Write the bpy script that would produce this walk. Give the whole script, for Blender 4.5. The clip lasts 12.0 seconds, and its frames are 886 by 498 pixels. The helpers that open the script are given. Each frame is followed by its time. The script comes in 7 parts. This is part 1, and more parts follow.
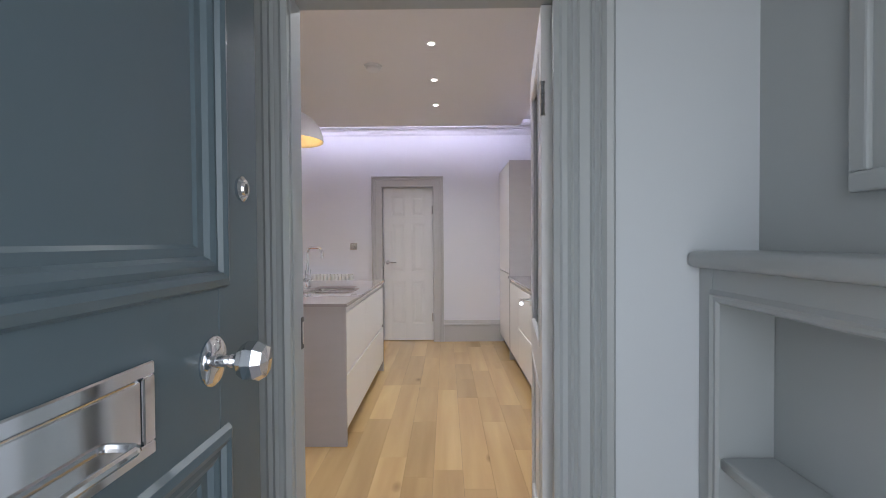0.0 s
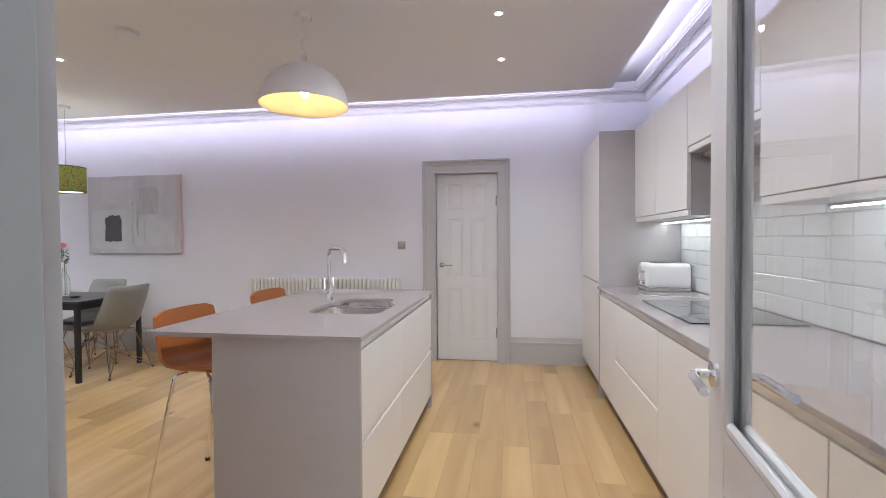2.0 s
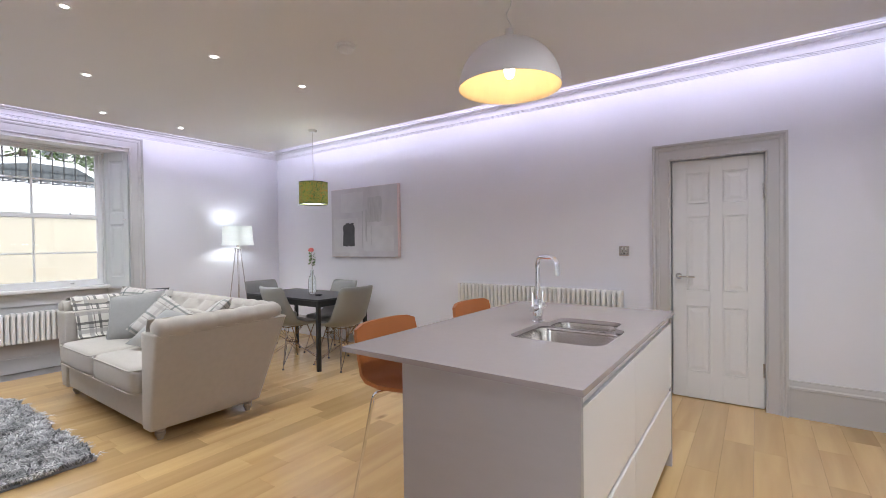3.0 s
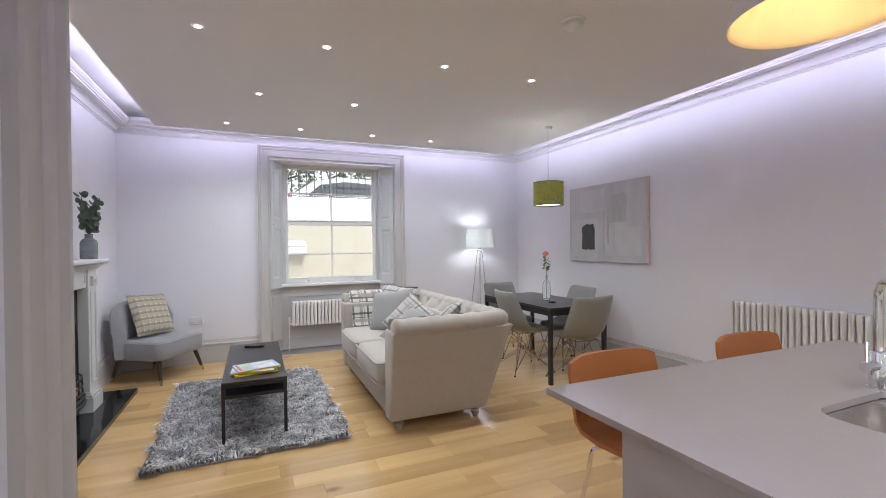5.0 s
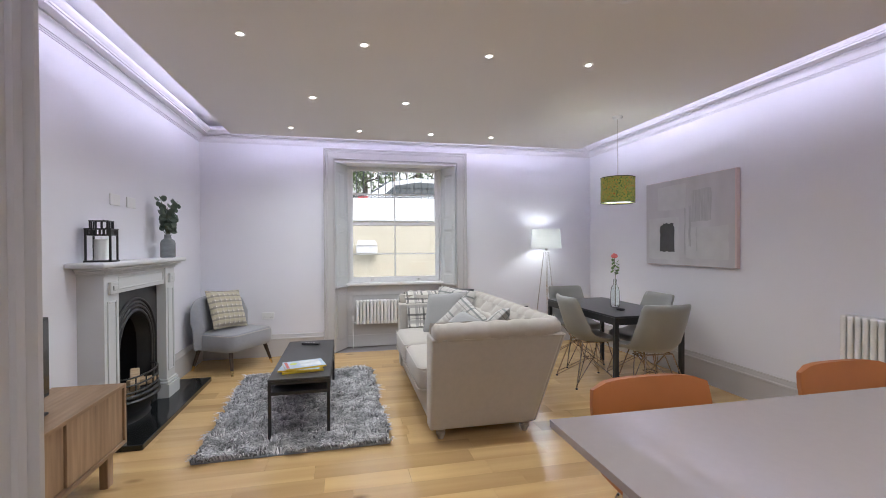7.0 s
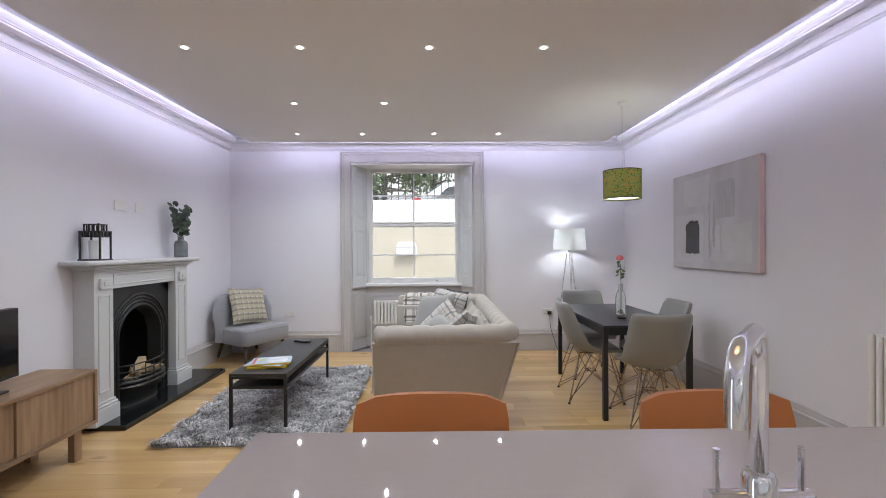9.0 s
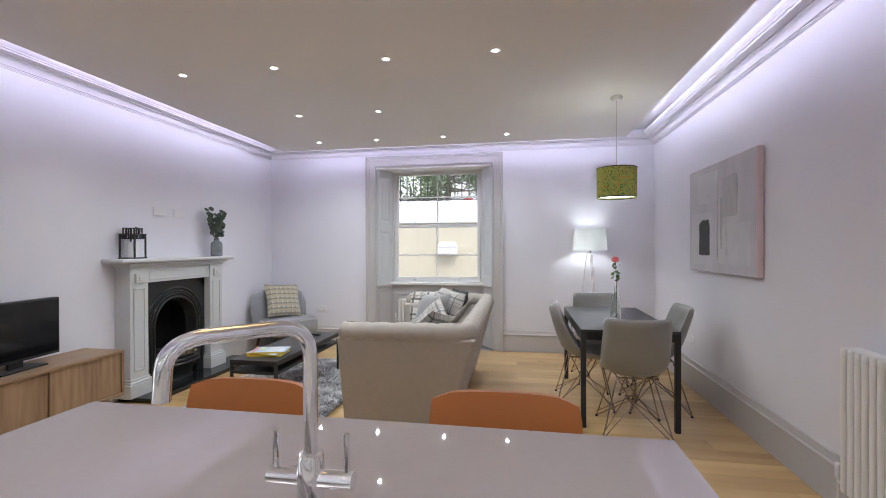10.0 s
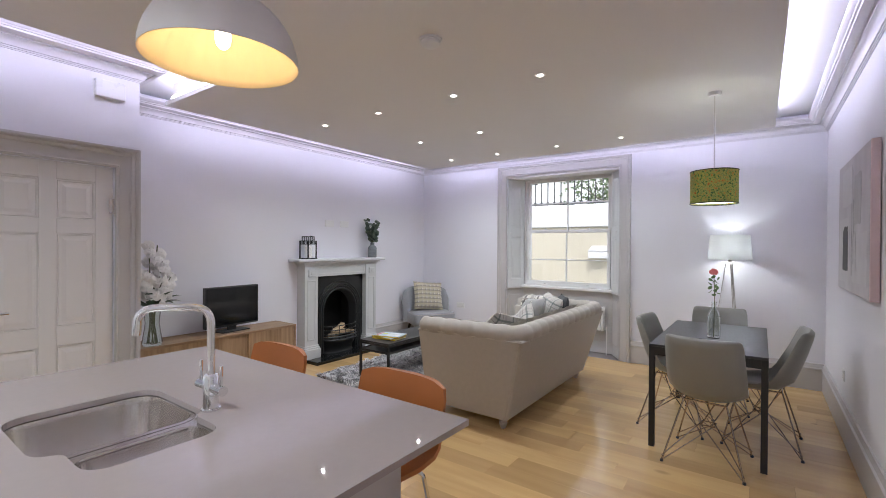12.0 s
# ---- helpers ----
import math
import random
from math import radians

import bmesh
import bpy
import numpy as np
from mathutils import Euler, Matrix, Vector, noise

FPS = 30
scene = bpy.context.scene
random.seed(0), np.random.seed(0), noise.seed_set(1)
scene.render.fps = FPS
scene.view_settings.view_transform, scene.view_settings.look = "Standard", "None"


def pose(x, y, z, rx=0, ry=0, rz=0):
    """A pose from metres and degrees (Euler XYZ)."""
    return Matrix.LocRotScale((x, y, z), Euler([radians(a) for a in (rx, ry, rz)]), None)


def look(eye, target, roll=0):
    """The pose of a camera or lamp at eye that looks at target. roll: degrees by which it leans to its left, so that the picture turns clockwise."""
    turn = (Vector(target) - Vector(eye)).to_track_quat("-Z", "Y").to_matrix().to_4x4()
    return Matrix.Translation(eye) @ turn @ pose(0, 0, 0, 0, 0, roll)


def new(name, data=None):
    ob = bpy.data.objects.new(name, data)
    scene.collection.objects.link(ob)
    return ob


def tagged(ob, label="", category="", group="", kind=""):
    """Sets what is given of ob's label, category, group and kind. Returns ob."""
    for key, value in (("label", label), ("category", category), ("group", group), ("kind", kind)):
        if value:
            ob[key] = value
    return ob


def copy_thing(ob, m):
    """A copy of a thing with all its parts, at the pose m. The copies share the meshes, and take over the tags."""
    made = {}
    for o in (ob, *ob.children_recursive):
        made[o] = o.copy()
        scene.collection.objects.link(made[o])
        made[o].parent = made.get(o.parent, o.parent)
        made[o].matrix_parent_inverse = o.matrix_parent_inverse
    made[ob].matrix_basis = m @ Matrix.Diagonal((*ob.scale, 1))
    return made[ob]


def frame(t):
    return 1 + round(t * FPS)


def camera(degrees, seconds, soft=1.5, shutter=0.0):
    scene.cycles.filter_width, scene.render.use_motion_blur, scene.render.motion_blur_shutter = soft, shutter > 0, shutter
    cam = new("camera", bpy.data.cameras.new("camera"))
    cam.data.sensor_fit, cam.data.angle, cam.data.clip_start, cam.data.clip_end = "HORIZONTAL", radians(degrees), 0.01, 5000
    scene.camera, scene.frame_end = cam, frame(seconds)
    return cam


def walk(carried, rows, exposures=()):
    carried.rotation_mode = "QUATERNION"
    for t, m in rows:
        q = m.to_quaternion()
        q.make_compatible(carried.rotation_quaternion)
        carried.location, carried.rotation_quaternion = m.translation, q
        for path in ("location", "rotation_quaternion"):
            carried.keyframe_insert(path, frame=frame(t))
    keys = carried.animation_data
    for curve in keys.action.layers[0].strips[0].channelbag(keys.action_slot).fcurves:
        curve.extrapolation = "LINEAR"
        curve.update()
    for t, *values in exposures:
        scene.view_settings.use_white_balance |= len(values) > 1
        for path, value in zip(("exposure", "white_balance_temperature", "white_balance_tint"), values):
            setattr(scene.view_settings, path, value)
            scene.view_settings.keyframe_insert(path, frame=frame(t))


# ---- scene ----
cam = camera(90.1, 12.0, soft=0.9)
PATH = [
    (0, (0.68, 0.557, 1.297), (0.665, 2.557, 1.262), -0.4),
    (0.5, (0.687, 0.835, 1.318), (0.67, 2.834, 1.275), -0.1),
    (1, (0.687, 1.097, 1.319), (0.665, 3.097, 1.279), -0.2),
    (1.5, (0.67, 1.365, 1.316), (0.599, 3.363, 1.274), -0.1),
    (2, (0.659, 1.608, 1.305), (0.352, 3.584, 1.26), -0.4),
    (2.5, (0.581, 1.862, 1.326), (-0.162, 3.719, 1.284), -0.5),
    (3, (0.451, 2.087, 1.326), (-0.705, 3.718, 1.301), -0.7),
    (3.5, (0.377, 2.188, 1.352), (-1.071, 3.568, 1.329), -0.6),
    (5.5, (0.237, 2.533, 1.383), (-1.648, 3.201, 1.367), -0.5),
    (6, (0.221, 2.616, 1.388), (-1.694, 3.196, 1.373), -0.4),
    (6.5, (0.212, 2.693, 1.388), (-1.725, 3.189, 1.372), -0.4),
    (7, (0.191, 2.771, 1.392), (-1.762, 3.2, 1.373), -0.3),
    (9, (0.187, 3.769, 1.376), (-1.813, 3.796, 1.368), -0.3),
    (9.5, (0.22, 4.195, 1.397), (-1.776, 4.083, 1.385), -0.3),
    (10, (0.232, 4.623, 1.386), (-1.738, 4.277, 1.376), -0.2),
    (10.5, (0.272, 5.028, 1.404), (-1.62, 4.381, 1.397), 0.0),
    (11, (0.296, 5.339, 1.415), (-1.485, 4.43, 1.405), 0.2),
    (11.5, (0.279, 5.585, 1.444), (-1.405, 4.506, 1.432), 0.3),
    (12, (0.255, 5.74, 1.458), (-1.368, 4.571, 1.445), 0.4),
]
walk(cam, [(t, look(eye, target, roll)) for t, eye, target, roll in PATH], exposures=[(0, 2.14), (1.0, 2.2), (2.0, 2.37), (3.5, 2.27), (5.5, 2.16), (12, 2.11)])

# ---- world and lamps ----
world = bpy.data.worlds.new("sky")
scene.world = world
world.use_nodes = True
wn = world.node_tree.nodes
sky = wn.new("ShaderNodeTexSky")
sky.sky_type, sky.sun_disc = "NISHITA", False
sky.sun_elevation, sky.sun_rotation = radians(60), radians(60)
soft_sky = wn.new("ShaderNodeHueSaturation")
soft_sky.inputs["Saturation"].default_value = 0.45
world.node_tree.links.new(sky.outputs["Color"], soft_sky.inputs["Color"])
world.node_tree.links.new(soft_sky.outputs["Color"], wn["Background"].inputs["Color"])
wn["Background"].inputs["Strength"].default_value = 0.12
sun = new("sun", bpy.data.lights.new("sun", "SUN"))
sun.data.energy, sun.data.angle, sun.data.color = 0.6, radians(15), (1, 0.97, 0.93)
sun.matrix_world = look((0, 0, 10), (-5.0, -3.0, 0))


def lamp(name, kind, power, colour, m, size=(0.1, 0.1), spread=180):
    ob = new(name, bpy.data.lights.new(name, kind))
    ob.data.energy, ob.data.color = power, colour
    if kind == "AREA":
        ob.data.shape, ob.data.size, ob.data.size_y, ob.data.spread = "RECTANGLE", size[0], size[1], radians(spread)
    elif kind == "SPOT":
        ob.data.spot_size, ob.data.spot_blend, ob.data.shadow_soft_size = radians(spread), 1.0, size[0]
    else:
        ob.data.shadow_soft_size = size[0]
    ob.matrix_world = m
    return ob


# daylight through the open street door
lamp("street_door_daylight", "AREA", 1.9, (0.92, 0.95, 1.0), pose(0.85, 0.12, 1.25, 90, 0, 0), (0.8, 2.0))
DOWNLIGHTS = [(-2.67, y) for y in (2.16, 2.895, 3.725, 4.465)] + [(-3.775, y) for y in (2.50, 3.305)] + [(-4.84, y) for y in (2.20, 2.93, 3.74, 4.47)] + [(0.585, y) for y in (2.94, 3.64, 4.33, 5.02)]
for dx, dy in DOWNLIGHTS:
    lamp("downlight_beam", "SPOT", 7.2, (0.89, 0.95, 1.0), pose(dx, dy, 2.645), (0.012, 0), 150)
LED_GLOW = 2.15

# ---- geometry helpers ----


def merge(bm, other):
    me = bpy.data.meshes.new("tmp")
    other.to_mesh(me)
    other.free()
    bm.from_mesh(me)
    bpy.data.meshes.remove(me)


def box(bm, lo, hi, bev=0.0, seg=1, m=None):
    b = bmesh.new()
    bmesh.ops.create_cube(b, size=1)
    for v in b.verts:
        v.co = Vector([(lo[i] + hi[i]) / 2 + v.co[i] * (hi[i] - lo[i]) for i in range(3)])
    if bev > 0:
        bmesh.ops.bevel(b, geom=b.edges[:], offset=bev, segments=seg, profile=0.5, affect="EDGES")
    if m is not None:
        b.transform(m)
    merge(bm, b)
    return bm


def solid(lo, hi, bev=0.0, seg=1, m=None):
    return box(bmesh.new(), lo, hi, bev, seg, m)


def ring(centre, a, b, n, u, v, phase=0.0):
    return [centre + u * (a * math.cos(2 * math.pi * i / n + phase)) + v * (b * math.sin(2 * math.pi * i / n + phase)) for i in range(n)]


def loft(bm, rings, close=False, cap=True):
    vs = [[bm.verts.new(p) for p in r] for r in rings]
    n = len(vs[0])
    pairs = list(zip(vs, vs[1:])) + ([(vs[-1], vs[0])] if close else [])
    for a, b in pairs:
        for i in range(n):
            bm.faces.new((a[i], a[(i + 1) % n], b[(i + 1) % n], b[i]))
    if cap and not close:
        bm.faces.new(list(reversed(vs[0])))
        bm.faces.new(vs[-1])
    return bm


def tube(bm, pts, r, n=8, close=False):
    pts = [Vector(p) for p in pts]
    rings, side = [], None
    for i, p in enumerate(pts):
        a = pts[i - 1] if (i or close) else p
        b = pts[(i + 1) % len(pts)] if (i + 1 < len(pts) or close) else p
        d = (b - a).normalized()
        if side is None:
            side = d.orthogonal().normalized()
        side = (side - d * side.dot(d)).normalized()
        rad = r[i] if isinstance(r, (list, tuple)) else r
        rings.append(ring(p, rad, rad, n, side, d.cross(side)))
    return loft(bm, rings, close)


def rounded(pts, r, k=5):
    """A polyline with its inner corners rounded to radius r."""
    pts = [Vector(p) for p in pts]
    out = [pts[0]]
    for a, p, b in zip(pts, pts[1:], pts[2:]):
        ra = p + (a - p).normalized() * min(r, (a - p).length / 2)
        rb = p + (b - p).normalized() * min(r, (b - p).length / 2)
        for i in range(k + 1):
            t = i / k
            out.append(ra * (1 - t) ** 2 + p * (2 * t * (1 - t)) + rb * t * t)
    return out + [pts[-1]]


def lathe(bm, prof, n=24, at=(0, 0, 0), cap=False):
    at = Vector(at)
    rings = [ring(at + Vector((0, 0, z)), max(r, 1e-4), max(r, 1e-4), n, Vector((1, 0, 0)), Vector((0, 1, 0))) for r, z in prof]
    return loft(bm, rings, cap=cap)


def mould(bm, prof, path, close=False):
    """Sweeps a profile of (out, up) along a level path with mitred corners; out points to the left of the path."""
    path = [Vector(p) for p in path]
    n, rings = len(path), []
    for i, p in enumerate(path):
        d0 = (p - path[i - 1]).normalized() if (i or close) else None
        d1 = (path[(i + 1) % n] - p).normalized() if (i + 1 < n or close) else None
        d0, d1 = d0 or d1, d1 or d0
        n0, n1 = Vector((-d0.y, d0.x, 0)), Vector((-d1.y, d1.x, 0))
        mt = n0 + n1
        mt = mt / max(0.3, mt.dot(n0))
        rings.append([p + mt * o + Vector((0, 0, z)) for o, z in prof])
    return loft(bm, rings, close)


def prism(bm, outline, axis, a, b):
    """Extrudes a closed outline (list of 2-D points) along an axis from a to b."""
    def put(u, v, w):
        return {"x": (w, u, v), "y": (u, w, v), "z": (u, v, w)}[axis]
    return loft(bm, [[Vector(put(u, v, a)) for u, v in outline], [Vector(put(u, v, b)) for u, v in outline]])


def mesh_of(name, bm, material, smooth=False):
    bmesh.ops.recalc_face_normals(bm, faces=bm.faces[:])
    me = bpy.data.meshes.new(name)
    bm.to_mesh(me)
    bm.free()
    me.materials.append(material)
    if smooth:
        me.shade_smooth()
        me.set_sharp_from_angle(angle=radians(smooth if smooth > 1 else 35))
    return me


def part(name, bm, material, parent, label="", smooth=False, m=None):
    ob = new(name, mesh_of(name, bm, material, smooth))
    ob.parent = parent
    if m is not None:
        ob.matrix_basis = m
    return tagged(ob, label)


def thing(name, m, label, category, group=""):
    ob = new(name)
    ob.empty_display_size = 0.1
    ob.matrix_basis = m
    return tagged(ob, label, category, group)


def single(name, bm, material, label, category, group="", smooth=False, m=None):
    ob = new(name, mesh_of(name, bm, material, smooth))
    if m is not None:
        ob.matrix_basis = m
    return tagged(ob, label, category, group)


def structure(name, bm, material, label, category, smooth=False):
    return tagged(new(name, mesh_of(name, bm, material, smooth)), label, category, kind="structure")


# ---- materials ----


def mat(name, colour, rough=0.5, metal=0.0, vary=0.06, scale=3.0, bump=0.0, bscale=200.0, spec=0.5, stretch=(1, 1, 1), emit=None, glow=0.0, per_object=0.0, sheen=0.0, coat=0.0):
    m = bpy.data.materials.new(name)
    m.use_nodes = True
    nt = m.node_tree
    nd, ln = nt.nodes, nt.links
    bs = nd["Principled BSDF"]
    bs.inputs["Roughness"].default_value, bs.inputs["Metallic"].default_value = rough, metal
    bs.inputs["Specular IOR Level"].default_value = spec
    bs.inputs["Sheen Weight"].default_value = sheen
    bs.inputs["Coat Weight"].default_value = coat
    tc = nd.new("ShaderNodeTexCoord")
    mp = nd.new("ShaderNodeMapping")
    mp.inputs["Scale"].default_value = stretch
    ln.new(tc.outputs["Object"], mp.inputs["Vector"])
    n1 = nd.new("ShaderNodeTexNoise")
    n1.inputs["Scale"].default_value, n1.inputs["Detail"].default_value = scale, 6
    n2 = nd.new("ShaderNodeTexNoise")
    n2.inputs["Scale"].default_value, n2.inputs["Detail"].default_value = bscale, 3
    ln.new(mp.outputs["Vector"], n1.inputs["Vector"])
    ln.new(mp.outputs["Vector"], n2.inputs["Vector"])
    mix = nd.new("ShaderNodeMix")
    mix.data_type = "RGBA"
    c = Vector(colour)
    mix.inputs["A"].default_value = (*(c * (1 - vary)), 1)
    mix.inputs["B"].default_value = (*[min(1, x) for x in c * (1 + vary)], 1)
    ln.new(n1.outputs["Fac"], mix.inputs["Factor"])
    out = mix.outputs["Result"]
    if per_object:
        oi = nd.new("ShaderNodeObjectInfo")
        mr = nd.new("ShaderNodeMapRange")
        mr.inputs["To Min"].default_value, mr.inputs["To Max"].default_value = 1 - per_object, 1 + per_object
        hs = nd.new("ShaderNodeHueSaturation")
        ln.new(oi.outputs["Random"], mr.inputs["Value"])
        ln.new(mr.outputs["Result"], hs.inputs["Value"])
        ln.new(out, hs.inputs["Color"])
        out = hs.outputs["Color"]
    ln.new(out, bs.inputs["Base Color"])
    rr = nd.new("ShaderNodeMapRange")
    rr.inputs["To Min"].default_value, rr.inputs["To Max"].default_value = max(0.02, rough * 0.88), min(1, rough * 1.12)
    ln.new(n1.outputs["Fac"], rr.inputs["Value"])
    ln.new(rr.outputs["Result"], bs.inputs["Roughness"])
    if bump:
        bp = nd.new("ShaderNodeBump")
        bp.inputs["Strength"].default_value, bp.inputs["Distance"].default_value = bump, 0.002
        ln.new(n2.outputs["Fac"], bp.inputs["Height"])
        ln.new(bp.outputs["Normal"], bs.inputs["Normal"])
    if emit:
        bs.inputs["Emission Color"].default_value, bs.inputs["Emission Strength"].default_value = (*emit, 1), glow
    return m


def wood(name, dark, light, scale=4.0, stretch=(14, 1, 14), rough=0.4, per_object=0.0, coat=0.0, detail=8):
    m = mat(name, light, rough, vary=0.0, stretch=stretch, per_object=0.0, bump=0.12, bscale=60, coat=coat)
    nt = m.node_tree
    nd, ln = nt.nodes, nt.links
    bs = nd["Principled BSDF"]
    mp = next(n for n in nd if n.type == "MAPPING")
    oi = nd.new("ShaderNodeObjectInfo")
    add = nd.new("ShaderNodeVectorMath")
    mul = nd.new("ShaderNodeMath")
    mul.operation, mul.inputs[1].default_value = "MULTIPLY", 37.0
    ln.new(oi.outputs["Random"], mul.inputs[0])
    ln.new(mp.outputs["Vector"], add.inputs[0])
    ln.new(mul.outputs[0], add.inputs[1])
    n1 = nd.new("ShaderNodeTexNoise")
    n1.inputs["Scale"].default_value, n1.inputs["Detail"].default_value, n1.inputs["Distortion"].default_value = scale, detail, 0.25
    ln.new(add.outputs[0], n1.inputs["Vector"])
    n2 = nd.new("ShaderNodeTexNoise")
    n2.inputs["Scale"].default_value, n2.inputs["Detail"].default_value = scale * 0.25, 3
    ln.new(add.outputs[0], n2.inputs["Vector"])
    sm = nd.new("ShaderNodeMath")
    sm.operation = "ADD"
    ln.new(n1.outputs["Fac"], sm.inputs[0])
    ln.new(n2.outputs["Fac"], sm.inputs[1])
    mr = nd.new("ShaderNodeMapRange")
    mr.inputs["From Min"].default_value, mr.inputs["From Max"].default_value = 0.65, 1.35
    ln.new(sm.outputs[0], mr.inputs["Value"])
    mix = nd.new("ShaderNodeMix")
    mix.data_type = "RGBA"
    mix.inputs["A"].default_value, mix.inputs["B"].default_value = (*dark, 1), (*light, 1)
    ln.new(mr.outputs["Result"], mix.inputs["Factor"])
    out = mix.outputs["Result"]
    if per_object:
        pr = nd.new("ShaderNodeMapRange")
        pr.inputs["To Min"].default_value, pr.inputs["To Max"].default_value = 1 - per_object, 1 + per_object
        hs = nd.new("ShaderNodeHueSaturation")
        ln.new(oi.outputs["Random"], pr.inputs["Value"])
        ln.new(pr.outputs["Result"], hs.inputs["Value"])
        ln.new(out, hs.inputs["Color"])
        out = hs.outputs["Color"]
    ln.new(out, bs.inputs["Base Color"])
    return m


def glass(name, tint=(1, 1, 1), rough=0.0):
    m = bpy.data.materials.new(name)
    m.use_nodes = True
    bs = m.node_tree.nodes["Principled BSDF"]
    bs.inputs["Base Color"].default_value = (*tint, 1)
    bs.inputs["Roughness"].default_value, bs.inputs["Transmission Weight"].default_value, bs.inputs["IOR"].default_value = rough, 1.0, 1.45
    return m


M_WALL = mat("wall_paint", (0.79, 0.785, 0.835), 0.75, vary=0.025, scale=1.2, bump=0.06, bscale=160)
M_CEIL = mat("ceiling_paint", (0.82, 0.80, 0.795), 0.85, vary=0.02, scale=0.8, bump=0.05, bscale=160)
M_COVE = mat("cove_paint", (0.82, 0.82, 0.83), 0.8, vary=0.02, scale=1.0)
M_CORNICE = mat("cornice_paint", (0.70, 0.69, 0.72), 0.6, vary=0.02, scale=2.0)
M_TRIM = mat("grey_trim_paint", (0.53, 0.515, 0.515), 0.45, vary=0.03, scale=2.0, bump=0.04, bscale=120)
M_DOORW = mat("white_door_paint", (0.74, 0.73, 0.73), 0.4, vary=0.02, scale=2.5, bump=0.05, bscale=90)
M_HALL = mat("hall_trim_paint", (0.43, 0.455, 0.46), 0.38, vary=0.03, scale=2.0, bump=0.05, bscale=90)
M_HALLW = mat("hall_wall_paint", (0.66, 0.69, 0.72), 0.7, vary=0.03, scale=1.5, bump=0.06, bscale=150)
M_TEAL = mat("teal_door_paint", (0.105, 0.145, 0.168), 0.35, vary=0.05, scale=2.0, bump=0.08, bscale=60)
M_CHROME = mat("chrome", (0.85, 0.86, 0.88), 0.08, 1.0, vary=0.02)
M_STEEL = mat("brushed_steel", (0.70, 0.665, 0.635), 0.22, 1.0, vary=0.05, scale=30, stretch=(1, 12, 1))
M_BLACK = mat("black_metal", (0.018, 0.018, 0.019), 0.42, vary=0.15, scale=20, bump=0.05)
M_IRON = mat("cast_iron", (0.016, 0.017, 0.018), 0.38, 0.0, vary=0.2, scale=15, bump=0.25, bscale=120)
M_QUARTZ = mat("grey_quartz", (0.40, 0.352, 0.35), 0.025, vary=0.03, scale=40, bump=0.0)
M_UNIT = mat("unit_gloss_white", (0.84, 0.82, 0.80), 0.3, vary=0.015, scale=2)
M_GREYU = mat("unit_grey_board", (0.45, 0.42, 0.42), 0.42, vary=0.05, scale=4, stretch=(1, 1, 6))
M_PLINTH = mat("plinth_grey", (0.22, 0.20, 0.20), 0.4, vary=0.05)
M_GAP = mat("shadow_gap_board", (0.10, 0.10, 0.10), 0.7)
M_LED = mat("led_strip", (0.9, 0.9, 0.9), 0.6, emit=(0.74, 0.725, 1.0), glow=LED_GLOW)
M_OAK = wood("oak_floor", (0.52, 0.325, 0.14), (0.70, 0.475, 0.22), scale=1.1, stretch=(9, 0.8, 9), rough=0.17, per_object=0.12, coat=0.25, detail=4)
nt = M_OAK.node_tree
oak_bs = nt.nodes["Principled BSDF"]
oak_src = oak_bs.inputs["Base Color"].links[0].from_socket
oak_vec = next(n for n in nt.nodes if n.type == "VECT_MATH").outputs[0]
squash = nt.nodes.new("ShaderNodeVectorMath")
squash.operation = "MULTIPLY"
squash.inputs[1].default_value = (0.34, 1.9, 0.34)
nt.links.new(oak_vec, squash.inputs[0])
knots = nt.nodes.new("ShaderNodeTexVoronoi")
knots.inputs["Scale"].default_value = 1.0
nt.links.new(squash.outputs[0], knots.inputs["Vector"])
knot_mask = nt.nodes.new("ShaderNodeMapRange")
knot_mask.inputs["From Min"].default_value, knot_mask.inputs["From Max"].default_value = 0.02, 0.11
knot_mask.inputs["To Min"].default_value, knot_mask.inputs["To Max"].default_value = 0.75, 0.0
nt.links.new(knots.outputs["Distance"], knot_mask.inputs["Value"])
knot_mix = nt.nodes.new("ShaderNodeMix")
knot_mix.data_type = "RGBA"
knot_mix.inputs["B"].default_value = (0.17, 0.085, 0.03, 1)
nt.links.new(knot_mask.outputs["Result"], knot_mix.inputs["Factor"])
nt.links.new(oak_src, knot_mix.inputs["A"])
nt.links.new(knot_mix.outputs["Result"], oak_bs.inputs["Base Color"])
M_GLASS = glass("clear_glass")

# ---- the shell of the room ----
XW, XE, YS, YN, YE, XR, ZC = -5.70, 2.00, 1.04, 6.28, 1.965, -1.10, 2.86
RAFT = 2.665

structure("floor", solid((-6.3, 0.0, -0.16), (2.2, 6.6, -0.014)), M_PLINTH, "oak board floor of the living room and kitchen", "floor")
bm = solid((XW - 0.5, YN, 0), (-0.15, YN + 0.16, ZC))
box(bm, (0.517, YN, 0), (XE + 0.16, YN + 0.16, ZC))
box(bm, (-0.15, YN, 2.01), (0.517, YN + 0.16, ZC))
# unseen backing behind the door leaf, added to stop outside light leaking round it
box(bm, (-0.15, YN + 0.11, 0), (0.517, YN + 0.16, 2.01))
structure("wall_north", bm, M_WALL, "plain white painted wall with a radiator and a panelled door", "wall")
bm = solid((XW - 0.5, 0.9, 0), (XW, 2.63, ZC))
box(bm, (XW - 0.5, 4.265, 0), (XW, YN, ZC))
box(bm, (XW - 0.5, 2.63, 2.52), (XW, 4.265, ZC))
structure("wall_west", bm, M_WALL, "white painted wall with a deep shuttered window recess", "wall")
